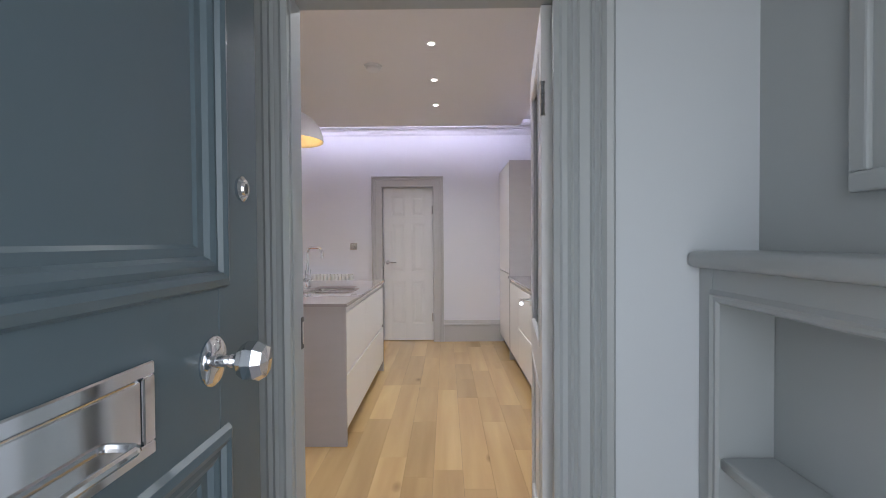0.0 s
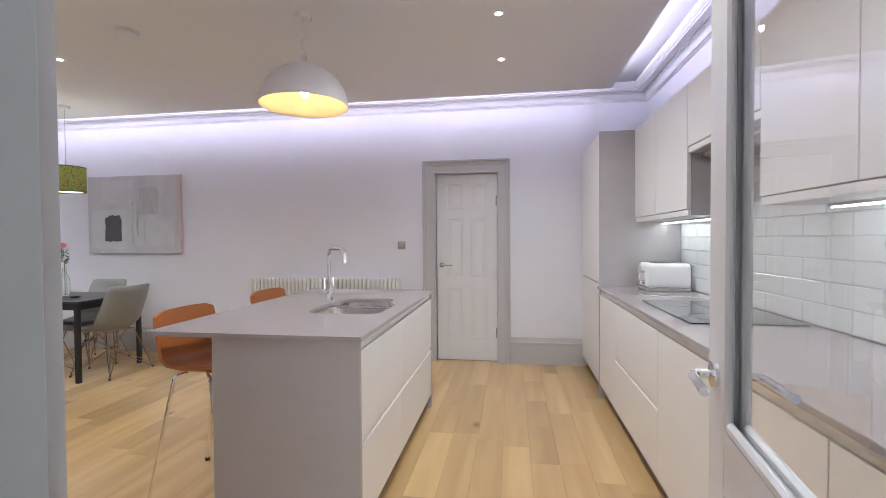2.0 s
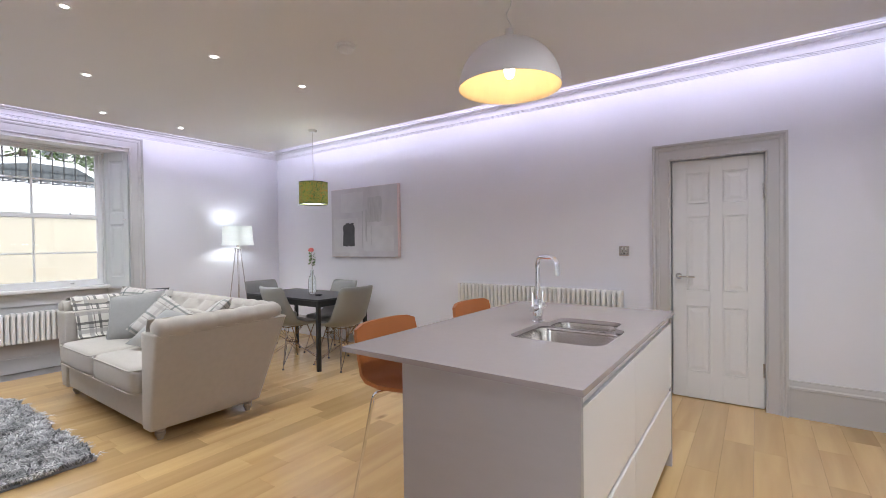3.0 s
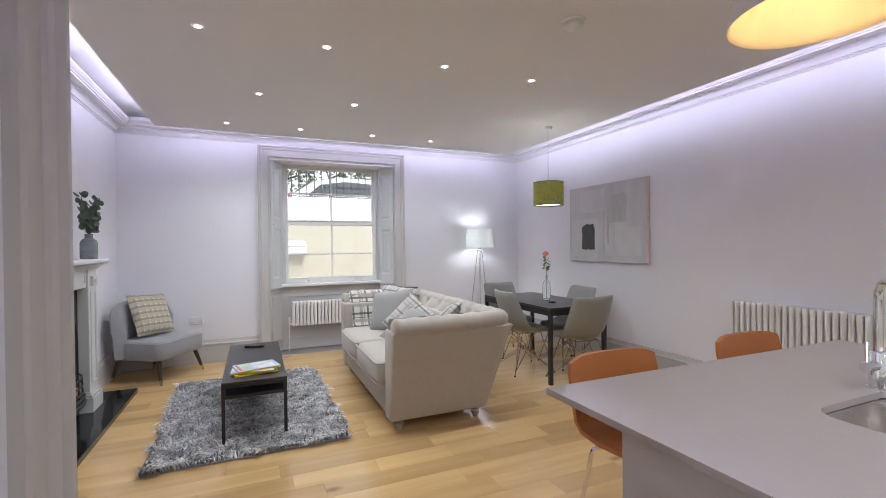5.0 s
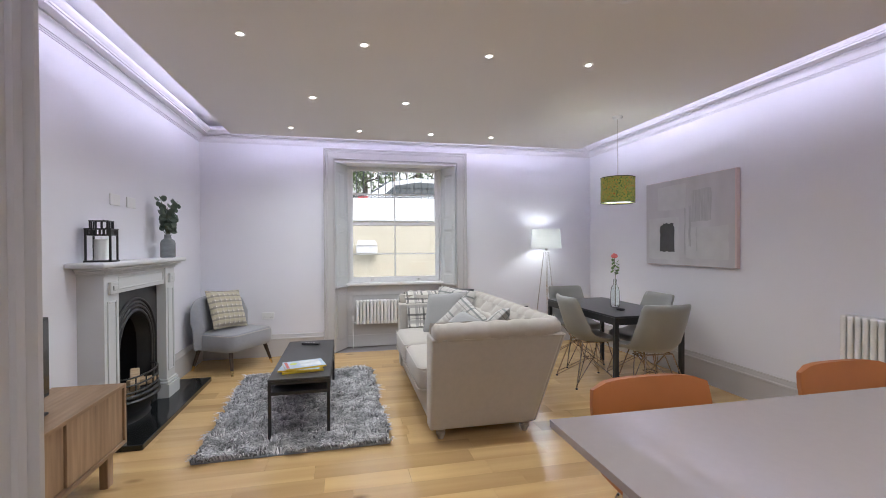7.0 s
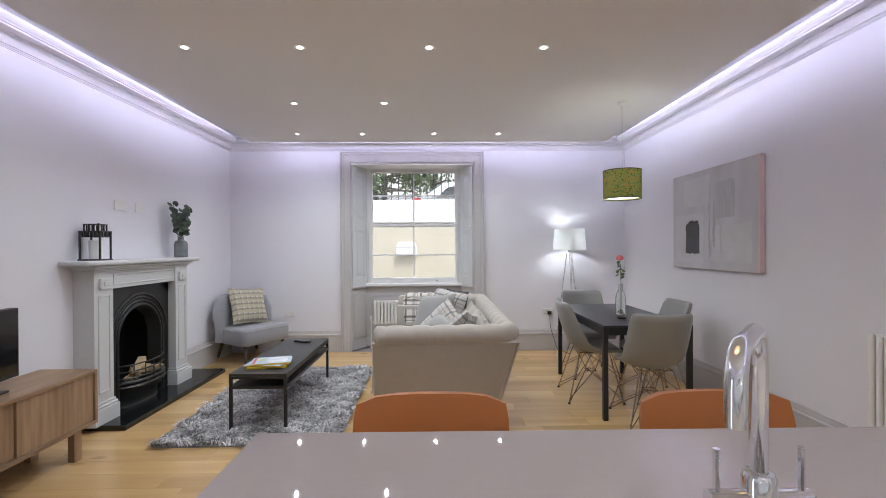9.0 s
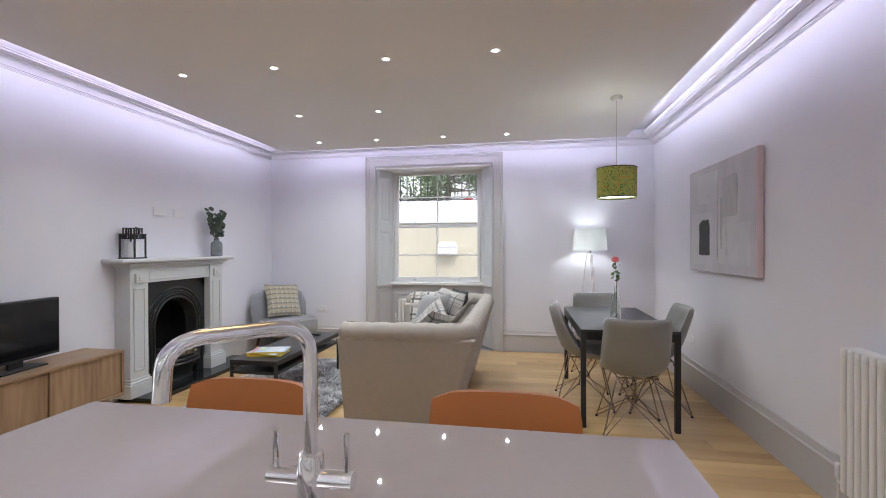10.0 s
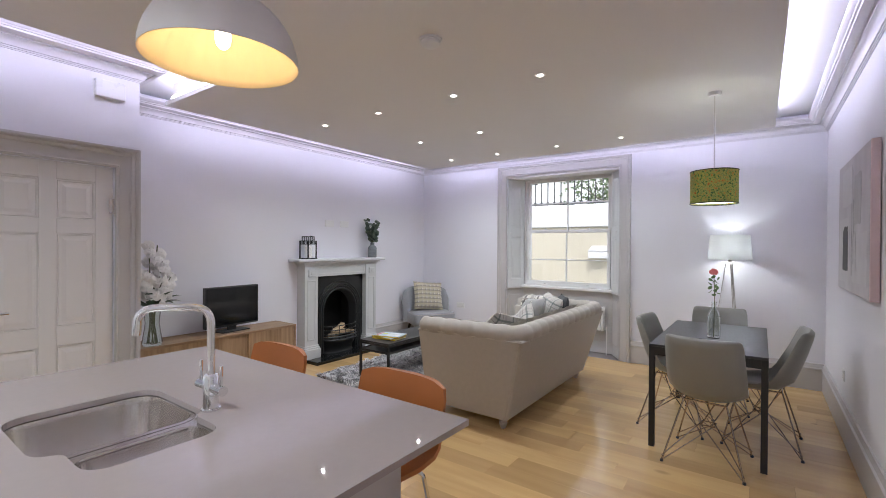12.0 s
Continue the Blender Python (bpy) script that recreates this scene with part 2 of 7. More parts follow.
bm = solid((XW, YS - 0.15, 0), (-4.15, YS, ZC))
box(bm, (-3.46, YS - 0.15, 0), (XR, YS, ZC))
box(bm, (-4.15, YS - 0.15, 0.97), (-3.46, YS, ZC))
box(bm, (-4.3, YS - 0.4, 0), (-3.3, YS - 0.3, 1.2))
box(bm, (-4.3, YS - 0.3, 0), (-4.15, YS - 0.15, 1.2))
box(bm, (-3.46, YS - 0.3, 0), (-3.3, YS - 0.15, 1.2))
box(bm, (-4.3, YS - 0.4, 1.2), (-3.3, YS - 0.15, 1.3))
structure("wall_south", bm, M_WALL, "white painted fireplace wall", "wall")
structure("wall_return", solid((XR, YS - 0.15, 0), (XR + 0.15, 1.85, ZC)), M_WALL, "white painted wall return beside the fireplace alcove", "wall")
bm = solid((XR, 1.85, 0), (-0.945, YE, ZC))
box(bm, (-0.215, 1.85, 0), (0.20, YE, ZC))
box(bm, (1.045, 1.85, 0), (XE, YE, ZC))
box(bm, (-0.945, 1.85, 2.015), (-0.215, YE, ZC))
box(bm, (0.20, 1.85, 2.05), (1.045, YE, ZC))
structure("wall_entry", bm, M_WALL, "white painted wall with the entrance opening and a panelled door", "wall")
structure("wall_east", solid((XE, 1.85, 0), (XE + 0.15, YN, ZC)), M_WALL, "white painted kitchen wall", "wall")
structure("ceiling_upper", solid((XW - 0.5, YS - 0.2, ZC), (XE + 0.2, YN + 0.2, ZC + 0.1)), M_COVE, "white upper ceiling above the light cove", "ceiling")
RX0, RX1, RY0, RY1, RNX, RNY = -5.24, 1.56, 1.50, 5.84, -1.46, 2.42
outline = [(RX0, RY0), (RNX, RY0), (RNX, RNY), (RX1, RNY), (RX1, RY1), (RX0, RY1)]
bm = prism(bmesh.new(), outline, "z", RAFT, RAFT + 0.035)
inner = [(RX0 + 0.05, RY0 + 0.05), (RNX - 0.05, RY0 + 0.05), (RNX - 0.05, RNY + 0.05), (RX1 - 0.05, RNY + 0.05), (RX1 - 0.05, RY1 - 0.05), (RX0 + 0.05, RY1 - 0.05)]
prism(bm, inner, "z", RAFT + 0.035, ZC)
structure("ceiling", bm, M_CEIL, "lowered white plaster ceiling with a lit cove round its edge", "ceiling")
led = thing("led_cove_strip", pose(0, 0, RAFT + 0.05), "cool lilac-white LED strip round the lowered ceiling", "light strip")
for i, (a, b) in enumerate(zip(inner, inner[1:] + inner[:1])):
    d = (Vector((*b, 0)) - Vector((*a, 0))).normalized()
    o = Vector((d.y, -d.x, 0)) * 0.005
    pa, pb = Vector((*a, 0)) + d * 0.02 + o * 7, Vector((*b, 0)) - d * 0.02 + o * 7
    bm = bmesh.new()
    vs = [bm.verts.new(p) for p in (pa, pb, pb + Vector((0, 0, 0.045)) - o * 6, pa + Vector((0, 0, 0.045)) - o * 6)]
    bm.faces.new(vs)
    bmesh.ops.solidify(bm, geom=bm.faces[:], thickness=0.003)
    part("led_tape", bm, M_LED, led)

WALLS = [(XW, YS, 0), (XR, YS, 0), (XR, YE, 0), (XE, YE, 0), (XE, YN, 0), (XW, YN, 0)]
CORN = [(0.0, 2.655), (0.008, 2.655), (0.008, 2.663), (0.015, 2.664), (0.015, 2.672), (0.024, 2.674), (0.027, 2.686), (0.036, 2.704), (0.052, 2.717), (0.066, 2.722), (0.066, 2.734), (0.078, 2.734), (0.082, 2.726), (0.125, 2.738), (0.128, 2.748), (0.138, 2.75), (0.142, 2.758), (0.152, 2.762), (0.168, 2.782), (0.168, 2.80), (0.0, 2.80)]
structure("cornice", mould(bmesh.new(), CORN, WALLS, True), M_CORNICE, "white stepped plaster cornice round the room", "cornice", smooth=30)

BASE = [(0, 0), (0.024, 0), (0.024, 0.205), (0.03, 0.21), (0.03, 0.225), (0.02, 0.235), (0.018, 0.25), (0.012, 0.262), (0.012, 0.272), (0, 0.275)]


def skirting(name, path):
    structure(name, mould(bmesh.new(), BASE, path), M_TRIM, "tall grey painted skirting board with a moulded top", "skirting", smooth=30)


skirting("baseboard_1", [(-0.285, YN, 0), (XW, YN, 0), (XW, 4.39, 0)])
skirting("baseboard_2", [(XW, 2.49, 0), (XW, YS, 0), (-4.46, YS, 0)])
skirting("baseboard_3", [(-3.02, YS, 0), (XR, YS, 0), (XR, YE, 0), (-1.08, YE, 0)])
skirting("baseboard_4", [(1.39, YN, 0), (0.648, YN, 0)])
skirting("baseboard_5", [(-0.08, YE, 0), (0.055, YE, 0)])
skirting("baseboard_6", [(1.18, YE, 0), (XE, YE, 0), (XE, 2.6, 0)])


def casing(bm, u0, u1, top, prof, put, z0=0.0):
    """An architrave round an opening: prof holds (outwards, depth), put maps (u, z, depth) to a place."""
    rings = []
    for u, s, z, k in ((u0, -1, z0, 0), (u0, -1, top, 1), (u1, 1, top, 1), (u1, 1, z0, 0)):
        rings.append([Vector(put(u + s * o, z + k * o, d)) for o, d in prof])
    return loft(bm, rings)


ARCH = [(0, 0), (0, 0.02), (0.012, 0.026), (0.02, 0.02), (0.03, 0.02), (0.06, 0.024), (0.085, 0.026), (0.09, 0.034), (0.105, 0.04), (0.115, 0.036), (0.125, 0.05), (0.138, 0.052), (0.138, 0)]
REED = [(0, 0), (0, 0.018), (0.012, 0.026), (0.02, 0.018), (0.032, 0.018), (0.038, 0.026), (0.046, 0.018), (0.054, 0.026), (0.062, 0.018), (0.084, 0.02), (0.088, 0.028), (0.096, 0.02), (0.104, 0.03), (0.112, 0.022), (0.12, 0.034), (0.134, 0.04), (0.142, 0.03), (0.145, 0.0)]
structure("trim_1", casing(bmesh.new(), -0.14, 0.507, 1.995, ARCH, lambda u, z, d: (u, YN - d, z)), M_TRIM, "grey moulded architrave round the panelled door", "architrave", smooth=30)
structure("trim_2", casing(bmesh.new(), -0.945, -0.215, 2.005, [(o, d * 1.45) for o, d in ARCH], lambda u, z, d: (u, YE + d, z)), M_TRIM, "grey moulded architrave round a white panelled door", "architrave", smooth=30)
structure("trim_3", casing(bmesh.new(), 0.215, 1.042, 2.04, ARCH, lambda u, z, d: (u, YE + d, z)), M_TRIM, "grey moulded architrave on the room side of the entrance", "architrave", smooth=30)
structure("trim_4", casing(bmesh.new(), 0.226, 0.99, 2.04, [(o * 1.22, d) for o, d in REED], lambda u, z, d: (u, 1.85 - d, z)), M_HALL, "pale grey-green reeded architrave on the lobby side", "architrave", smooth=30)
lining = tagged(new("door_lining"), "pale grey painted door lining with a stop bead", "door frame", kind="structure")
part("jamb", solid((0.20, 1.852, 0), (0.222, 1.963, 2.05), 0.002), M_HALL, lining)
part("jamb", solid((1.02, 1.852, 0), (1.045, 1.905, 2.05), 0.002), M_HALL, lining)
part("rebate", solid((1.038, 1.905, 0), (1.046, 1.963, 2.05), 0.001), M_HALL, lining)
part("head", solid((0.222, 1.852, 2.03), (1.02, 1.963, 2.05), 0.002), M_HALL, lining)
part("stop_bead", solid((0.222, 1.86, 0), (0.228, 1.905, 2.03), 0.002), M_HALL, lining)
plate = tagged(new("strike_plate"), "dark metal strike plate let into the door lining", "strike plate", kind="structure")
part("plate", solid((0.2222, 1.938, 0.96), (0.2238, 1.96, 1.06), 0.0005), M_BLACK, plate)
part("keep", solid((0.2235, 1.943, 0.975), (0.2255, 1.955, 1.045)), M_STEEL, plate)
structure("trim_5", casing(bmesh.new(), 2.635, 4.255, 2.50, ARCH, lambda u, z, d: (XW + d, u, z)), M_TRIM, "grey moulded architrave round the window recess", "architrave", smooth=30)


def panel_door(name, m, w, h, t, rows, material, label, faces=(1, -1), group=""):
    """A panelled door: rows of (z0, z1), two panels a row; local x across, y through, z up from the hinge's foot."""
    door = thing(name, m, label, "door", group)
    st, mid = 0.105, 0.09
    slab = solid((0, -t / 2 + 0.008, 0), (w, t / 2 - 0.008, h))
    cols = [(st, w / 2 - mid / 2), (w / 2 + mid / 2, w - st)]
    zs = [0.0] + [z for r in rows for z in r] + [h]
    for s in faces:
        y0, y1 = (t / 2 - 0.0085, t / 2) if s > 0 else (-t / 2, -t / 2 + 0.0085)
        for a, b in ((0, st), (w / 2 - mid / 2, w / 2 + mid / 2), (w - st, w)):
            box(slab, (a, y0, 0), (b, y1, h), 0.003)
        for a, b in zip(zs[0::2], zs[1::2]):
            for c0, c1 in cols:
                box(slab, (c0 - 0.002, y0, a), (c1 + 0.002, y1, b), 0.003)
    part("leaf", slab, material, door)
    for s in faces:
        for z0, z1 in rows:
            for c0, c1 in cols:
                k = 0.028
                b = bmesh.new()
                y = s * (t / 2 - 0.0075)
                lay = [(0.004, 0.0), (0.008, 0.004), (0.014, 0.0), (k, 0.0005), (k + 0.022, 0.0065)]
                rings = [[Vector((c0 + i, y + s * d, z0 + i)), Vector((c1 - i, y + s * d, z0 + i)), Vector((c1 - i, y + s * d, z1 - i)), Vector((c0 + i, y + s * d, z1 - i))] for i, d in lay]
                loft(b, rings, cap=False)
                b.faces.new([b.verts.new(p) for p in rings[-1]])
                part("panel", b, material, door)
    return door


def lever(door, x, z, y, way, side):
    h = tube(bmesh.new(), rounded([(x, y, z), (x, y + side * 0.045, z), (x + way * 0.12, y + side * 0.05, z)], 0.02), 0.009, 10)
    tube(h, [(x, y, z), (x, y + side * 0.009, z)], 0.026, 20)
    part("handle", h, M_CHROME, door, "polished chrome lever handle", smooth=40)


def hinge(door, x, z, y):
    h = tube(bmesh.new(), [(x, y, z - 0.05), (x, y, z + 0.05)], 0.007, 8)
    for k in (-0.05, -0.017, 0.017, 0.05):
        tube(h, [(x, y, z + k - 0.003), (x, y, z + k + 0.003)], 0.0085, 8)
    box(h, (x, y - 0.003, z - 0.05), (x + 0.024, y, z + 0.05))
    part("hinge", h, M_STEEL, door, "steel butt hinge", smooth=40)


ROWS6 = [(0.22, 0.77), (0.90, 1.52), (1.62, 1.88)]
d1 = panel_door("door_1", pose(-0.136, YN + 0.055, 0.006), 0.639, 1.985, 0.04, ROWS6, M_DOORW, "closed white six-panel door in a grey architrave", (-1,))
lever(d1, 0.05, 1.02, -0.02, 1, -1)
for z in (0.3, 1.7):
    hinge(d1, 0.635, z, -0.022)
d2 = panel_door("door_2", pose(-0.938, YE - 0.03, 0.006), 0.718, 1.998, 0.04, ROWS6, M_DOORW, "closed white six-panel door near the alcove", (1,))
lever(d2, 0.67, 1.02, 0.02, -1, 1)
for z in (0.3, 1.72):
    hinge(d2, 0.0, z, 0.024)

# glazed door standing open into the kitchen
gd = thing("door_3", pose(0.998, 1.938, 0.006, 0, 0, 81.8), "open white half-glazed door with a chrome lever handle", "door")
gw, gh, gt = 0.69, 2.02, 0.042
b = bmesh.new()
for lo, hi in (((0, -gt / 2, 0), (0.1, gt / 2, gh)), ((gw - 0.1, -gt / 2, 0), (gw, gt / 2, gh)), ((0.1, -gt / 2, gh - 0.1), (gw - 0.1, gt / 2, gh)), ((0.1, -gt / 2, 0.80), (gw - 0.1, gt / 2, 0.93)), ((0.1, -gt / 2, 0), (gw - 0.1, gt / 2, 0.2)), ((0.098, -0.010, 0.19), (gw - 0.098, 0.010, 0.81))):
    box(b, lo, hi, 0.0015)
part("leaf", b, M_DOORW, gd)
for s in (1, -1):
    b = bmesh.new()
    for z0, z1 in ((0.2, 0.80), (0.93, gh - 0.1)):
        for lo, hi in (((0.1, 0, z0), (0.122, 1, z1)), ((gw - 0.122, 0, z0), (gw - 0.1, 1, z1)), ((0.122, 0, z0), (gw - 0.122, 1, z0 + 0.022)), ((0.122, 0, z1 - 0.022), (gw - 0.122, 1, z1))):
            ya, yb = (0.008, 0.0245) if s > 0 else (-0.0245, -0.008)
            box(b, (lo[0], ya, lo[2]), (hi[0], yb, hi[2]), 0.006)
    part("glazing_bead", b, M_DOORW, gd)
part("pane", solid((0.1, -0.003, 0.93), (gw - 0.1, 0.003, gh - 0.1)), M_GLASS, gd, "clear glass pane").visible_shadow = False
lever(gd, gw - 0.05, 1.02, 0.021, -1, 1)
lever(gd, gw - 0.05, 1.02, -0.021, -1, -1)
b = solid((gw - 0.0005, -0.011, 0.93), (gw + 0.0015, 0.011, 1.12))
part("latch_plate", b, M_STEEL, gd)
for z in (0.3, 1.73):
    hinge(gd, -0.004, z, 0.016)

# ---- window ----
win = tagged(new("window_1"), "white timber sash window in a deep splayed recess", "window", kind="structure")
SX, SY0, SY1, SZ0, SZ1, SM = -5.99, 2.805, 4.085, 0.885, 2.46, 1.685
M_SASH = mat("sash_paint", (0.80, 0.80, 0.80), 0.4, vary=0.02, bump=0.04, bscale=90)
b = bmesh.new()
for lo, hi in (((SX - 0.16, SY0 - 0.16, 0.0), (SX - 0.02, SY0 + 0.03, 2.6)), ((SX - 0.16, SY1 - 0.03, 0.0), (SX - 0.02, SY1 + 0.16, 2.6)), ((SX - 0.16, SY0 + 0.03, SZ1 - 0.02), (SX - 0.02, SY1 - 0.03, 2.6))):
    box(b, lo, hi, 0.003)
for y in (SY0 - 0.012, SY1 - 0.008):
    box(b, (SX - 0.02, y, SZ0), (SX + 0.012, y + 0.02, SZ1 + 0.03), 0.004)
box(b, (SX - 0.02, SY0 + 0.008, SZ1 - 0.005), (SX + 0.012, SY1 - 0.008, SZ1 + 0.03), 0.004)
part("window_frame", b, M_SASH, win)
part("window_sill", solid((SX - 0.1, SY0 - 0.17, SZ0 - 0.045), (SX + 0.075, SY1 + 0.17, SZ0 - 0.005), 0.012, 3), M_SASH, win)


def sash(x, z0, z1, bar_z, bottom):
    w = 0.045
    b = bmesh.new()
    y0, y1 = SY0 + 0.02, SY1 - 0.02
    for lo, hi in (((y0, z0), (y0 + w, z1)), ((y1 - w, z0), (y1, z1)), ((y0 + w, z0), (y1 - w, z0 + bottom)), ((y0 + w, z1 - 0.04), (y1 - w, z1))):
        box(b, (x - 0.02, lo[0], lo[1]), (x + 0.02, hi[0], hi[1]), 0.003)
    ym = (y0 + y1) / 2
    box(b, (x - 0.012, ym - 0.009, z0 + bottom), (x + 0.012, ym + 0.009, z1 - 0.04), 0.003)
    box(b, (x - 0.012, y0 + w, bar_z - 0.009), (x + 0.012, ym - 0.009, bar_z + 0.009), 0.003)
    box(b, (x - 0.012, ym + 0.009, bar_z - 0.009), (x + 0.012, y1 - w, bar_z + 0.009), 0.003)
    s = part("sash", b, M_SASH, win)
    for ya, yb in ((y0 + w, ym - 0.009), (ym + 0.009, y1 - w)):
        for za, zb in ((z0 + bottom, bar_z - 0.009), (bar_z + 0.009, z1 - 0.04)):
            p = part("pane", solid((x - 0.002, ya, za), (x + 0.002, yb, zb)), M_GLASS, s)
            p.visible_shadow = False
    return s


sash(SX - 0.055, SM - 0.02, SZ1, 2.10, 0.04)
sash(SX - 0.01, SZ0, SM + 0.022, 1.27, 0.07)
for y in (SY0 + 0.32, SY1 - 0.32):
    b = lathe(bmesh.new(), [(0.014, 0), (0.014, 0.008), (0.006, 0.02), (0.009, 0.028), (0.002, 0.034)], 10, (SX - 0.005, y, SM + 0.022))
    part("sash_catch", b, M_CHROME, win, smooth=40)
    b = solid((SX + 0.01, y - 0.02, SZ0 + 0.024), (SX + 0.03, y + 0.02, SZ0 + 0.036), 0.004)
    part("sash_lift", b, M_CHROME, win)


def shutter(y_in, y_out):
    """Folded panelled shutter on the splayed side of the recess."""
    a, c = Vector((XW - 0.012, y_out, 0)), Vector((SX + 0.03, y_in, 0))
    d = (c - a).normalized()
    n = Vector((d.y, -d.x, 0))
    if (n.y > 0) != (y_in > y_out):
        n = -n
    m = Matrix(((d.x, n.x, 0, a.x), (d.y, n.y, 0, a.y), (0, 0, 1, 0), (0, 0, 0, 1)))
    L = (c - a).length
    sh = thing("shutter", Matrix(), "pale grey folded panelled window shutter", "shutter", "window shutters")
    b = solid((0, -0.04, SZ0 - 0.03), (L, -0.006, 2.47))
    for lo, hi in (((0, SZ0 - 0.03), (0.055, 2.47)), ((L - 0.055, SZ0 - 0.03), (L, 2.47)), ((0.055, SZ0 - 0.03), (L - 0.055, SZ0 + 0.09)), ((0.055, 1.60), (L - 0.055, 1.74)), ((0.055, 2.36), (L - 0.055, 2.47))):
        box(b, (lo[0], -0.0065, lo[1]), (hi[0], 0.006, hi[1]), 0.003)
    b.transform(m)
    part("board", b, M_SHUT, sh)
    for z0, z1 in ((SZ0 + 0.09, 1.60), (1.74, 2.36)):
        b = bmesh.new()
        rings = [[Vector((0.055 + i, q, z0 + i)), Vector((L - 0.055 - i, q, z0 + i)), Vector((L - 0.055 - i, q, z1 - i)), Vector((0.055 + i, q, z1 - i))] for i, q in ((0.0, 0.003), (0.012, -0.004), (0.03, -0.005), (0.045, 0.002))]
        loft(b, rings, cap=False)
        b.faces.new([b.verts.new(p) for p in rings[-1]])
        b.transform(m)
        part("panel", b, M_SHUT, sh)
    b = lathe(bmesh.new(), [(0.006, 0), (0.005, 0.012), (0.011, 0.02), (0.009, 0.028), (0.001, 0.03)], 10)
    b.transform(m @ pose(0.03, 0.006, 1.66, -90, 0, 0))
    part("knob", b, M_DOORW, sh, smooth=40)
    b = solid((0, -0.08, 0), (L, -0.012, SZ0 - 0.06))
    box(b, (0.03, -0.013, 0.15), (L - 0.03, 0.0, SZ0 - 0.14), 0.01)
    box(b, (-0.01, -0.06, SZ0 - 0.06), (L, 0.02, SZ0 - 0.03), 0.008)
    b.transform(m)
    return sh, b


M_SHUT = mat("shutter_paint", (0.62, 0.64, 0.64), 0.42, vary=0.02, bump=0.04, bscale=90)
for i, (yi, yo) in enumerate(((SY0 - 0.01, 2.645), (SY1 + 0.01, 4.245))):
    sh, apron = shutter(yi, yo)
    structure("window_apron_%d" % (i + 1), apron, M_TRIM, "grey panelled lining under the shutter", "panelling")
b = solid((SX - 0.1, SY0 - 0.2, 0), (SX + 0.0, SY1 + 0.2, SZ0 - 0.045))
for z0, z1 in ((0.0, 0.16), (0.70, 0.838)):
    box(b, (SX - 0.001, SY0 - 0.1, z0), (SX + 0.014, SY1 + 0.1, z1), 0.004)
for ya, yb in ((SY0 - 0.1, SY0 + 0.05), (SY1 - 0.05, SY1 + 0.1)):
    box(b, (SX - 0.001, ya, 0.16), (SX + 0.014, yb, 0.70), 0.004)
structure("window_back", b, M_TRIM, "grey panelled wall under the window", "panelling")
structure("window_head", solid((SX - 0.05, 2.60, 2.47), (XW - 0.002, 4.30, 2.53)), M_SASH, "painted soffit of the window recess", "soffit")

# ---- entrance lobby ----
structure("wall_lobby_west", solid((-0.1, 0.0, 0), (0.06, 1.85, 2.8)), M_HALLW, "pale grey lobby wall behind the street door", "wall")
structure("wall_lobby_east", solid((1.583, 0.0, 0), (1.75, 1.85, 2.8)), M_HALL, "pale grey-green panelled lobby wall", "wall")
bm = solid((0.06, 0.0, 0), (0.225, 0.575, 2.8))
box(bm, (0.225, 0.0, 0), (0.40, 0.16, 2.8))
box(bm, (1.30, 0.0, 0), (1.62, 0.16, 2.8))
box(bm, (0.40, 0.0, 2.2), (1.30, 0.16, 2.8))
structure("wall_lobby_street", bm, M_HALLW, "pale lobby wall round the street door opening", "wall")
structure("ceiling_lobby", solid((-0.1, 0.0, 2.8), (1.75, 1.85, 2.9)), M_CEIL, "white lobby ceiling", "ceiling")
inner_wall = tagged(new("wall_lobby_inner"), "pale grey-white plaster wall beside the inner doorway", "wall", kind="structure")
part("over_door", solid((0.06, 1.84, 2.217), (1.583, 1.852, 2.8)), M_HALLW, inner_wall)
part("beside_door", solid((1.168, 1.84, 0), (1.583, 1.852, 2.217)), M_HALLW, inner_wall)

fd = thing("door_4", pose(0.254, 0.58, 0.01, 0, 0, 89.6), "open dark teal panelled street door with chrome fittings", "door")
FW, FH, FT = 0.90, 2.08, 0.05
b = solid((0, -FT / 2 + 0.014, 0), (FW, FT / 2 - 0.014, FH))
xs0, xs1 = 0.145, FW - 0.16
for y0, y1 in ((-FT / 2, -FT / 2 + 0.0145), (FT / 2 - 0.0145, FT / 2)):
    for lo, hi in (((0, 0), (xs0, FH)), ((xs1, 0), (FW, FH)), ((xs0, 0), (xs1, 0.30)), ((xs0, 0.935), (xs1, 1.235)), ((xs0, 1.93), (xs1, FH))):
        box(b, (lo[0], y0, lo[1]), (hi[0], y1, hi[1]), 0.002)
part("leaf", b, M_TEAL, fd)
MOULD = [(-0.028, 0.0), (-0.022, 0.010), (-0.010, 0.014), (0.0, 0.010), (0.004, 0.002), (0.014, 0.004), (0.024, 0.0), (0.030, -0.008), (0.044, -0.010), (0.05, -0.014)]
for z0, z1 in ((0.30, 0.935), (1.235, 1.93)):
    b = bmesh.new()
    y = -FT / 2
    rings = [[Vector((xs0 + i, y - d, z0 + i)), Vector((xs1 - i, y - d, z0 + i)), Vector((xs1 - i, y - d, z1 - i)), Vector((xs0 + i, y - d, z1 - i))] for i, d in MOULD]
    loft(b, rings, cap=False)
    part("panel_mould", b, M_TEAL, fd, smooth=25)
ky, kx = -FT / 2, FW - 0.184
prof = [(0.001, 0.0), (0.041, 0.0), (0.042, 0.004), (0.036, 0.008), (0.012, 0.010), (0.010, 0.03), (0.012, 0.034), (0.010, 0.038), (0.012, 0.046)]
b = lathe(bmesh.new(), prof, 24)
b.transform(pose(kx, ky, 1.088, 90, 0, 0))
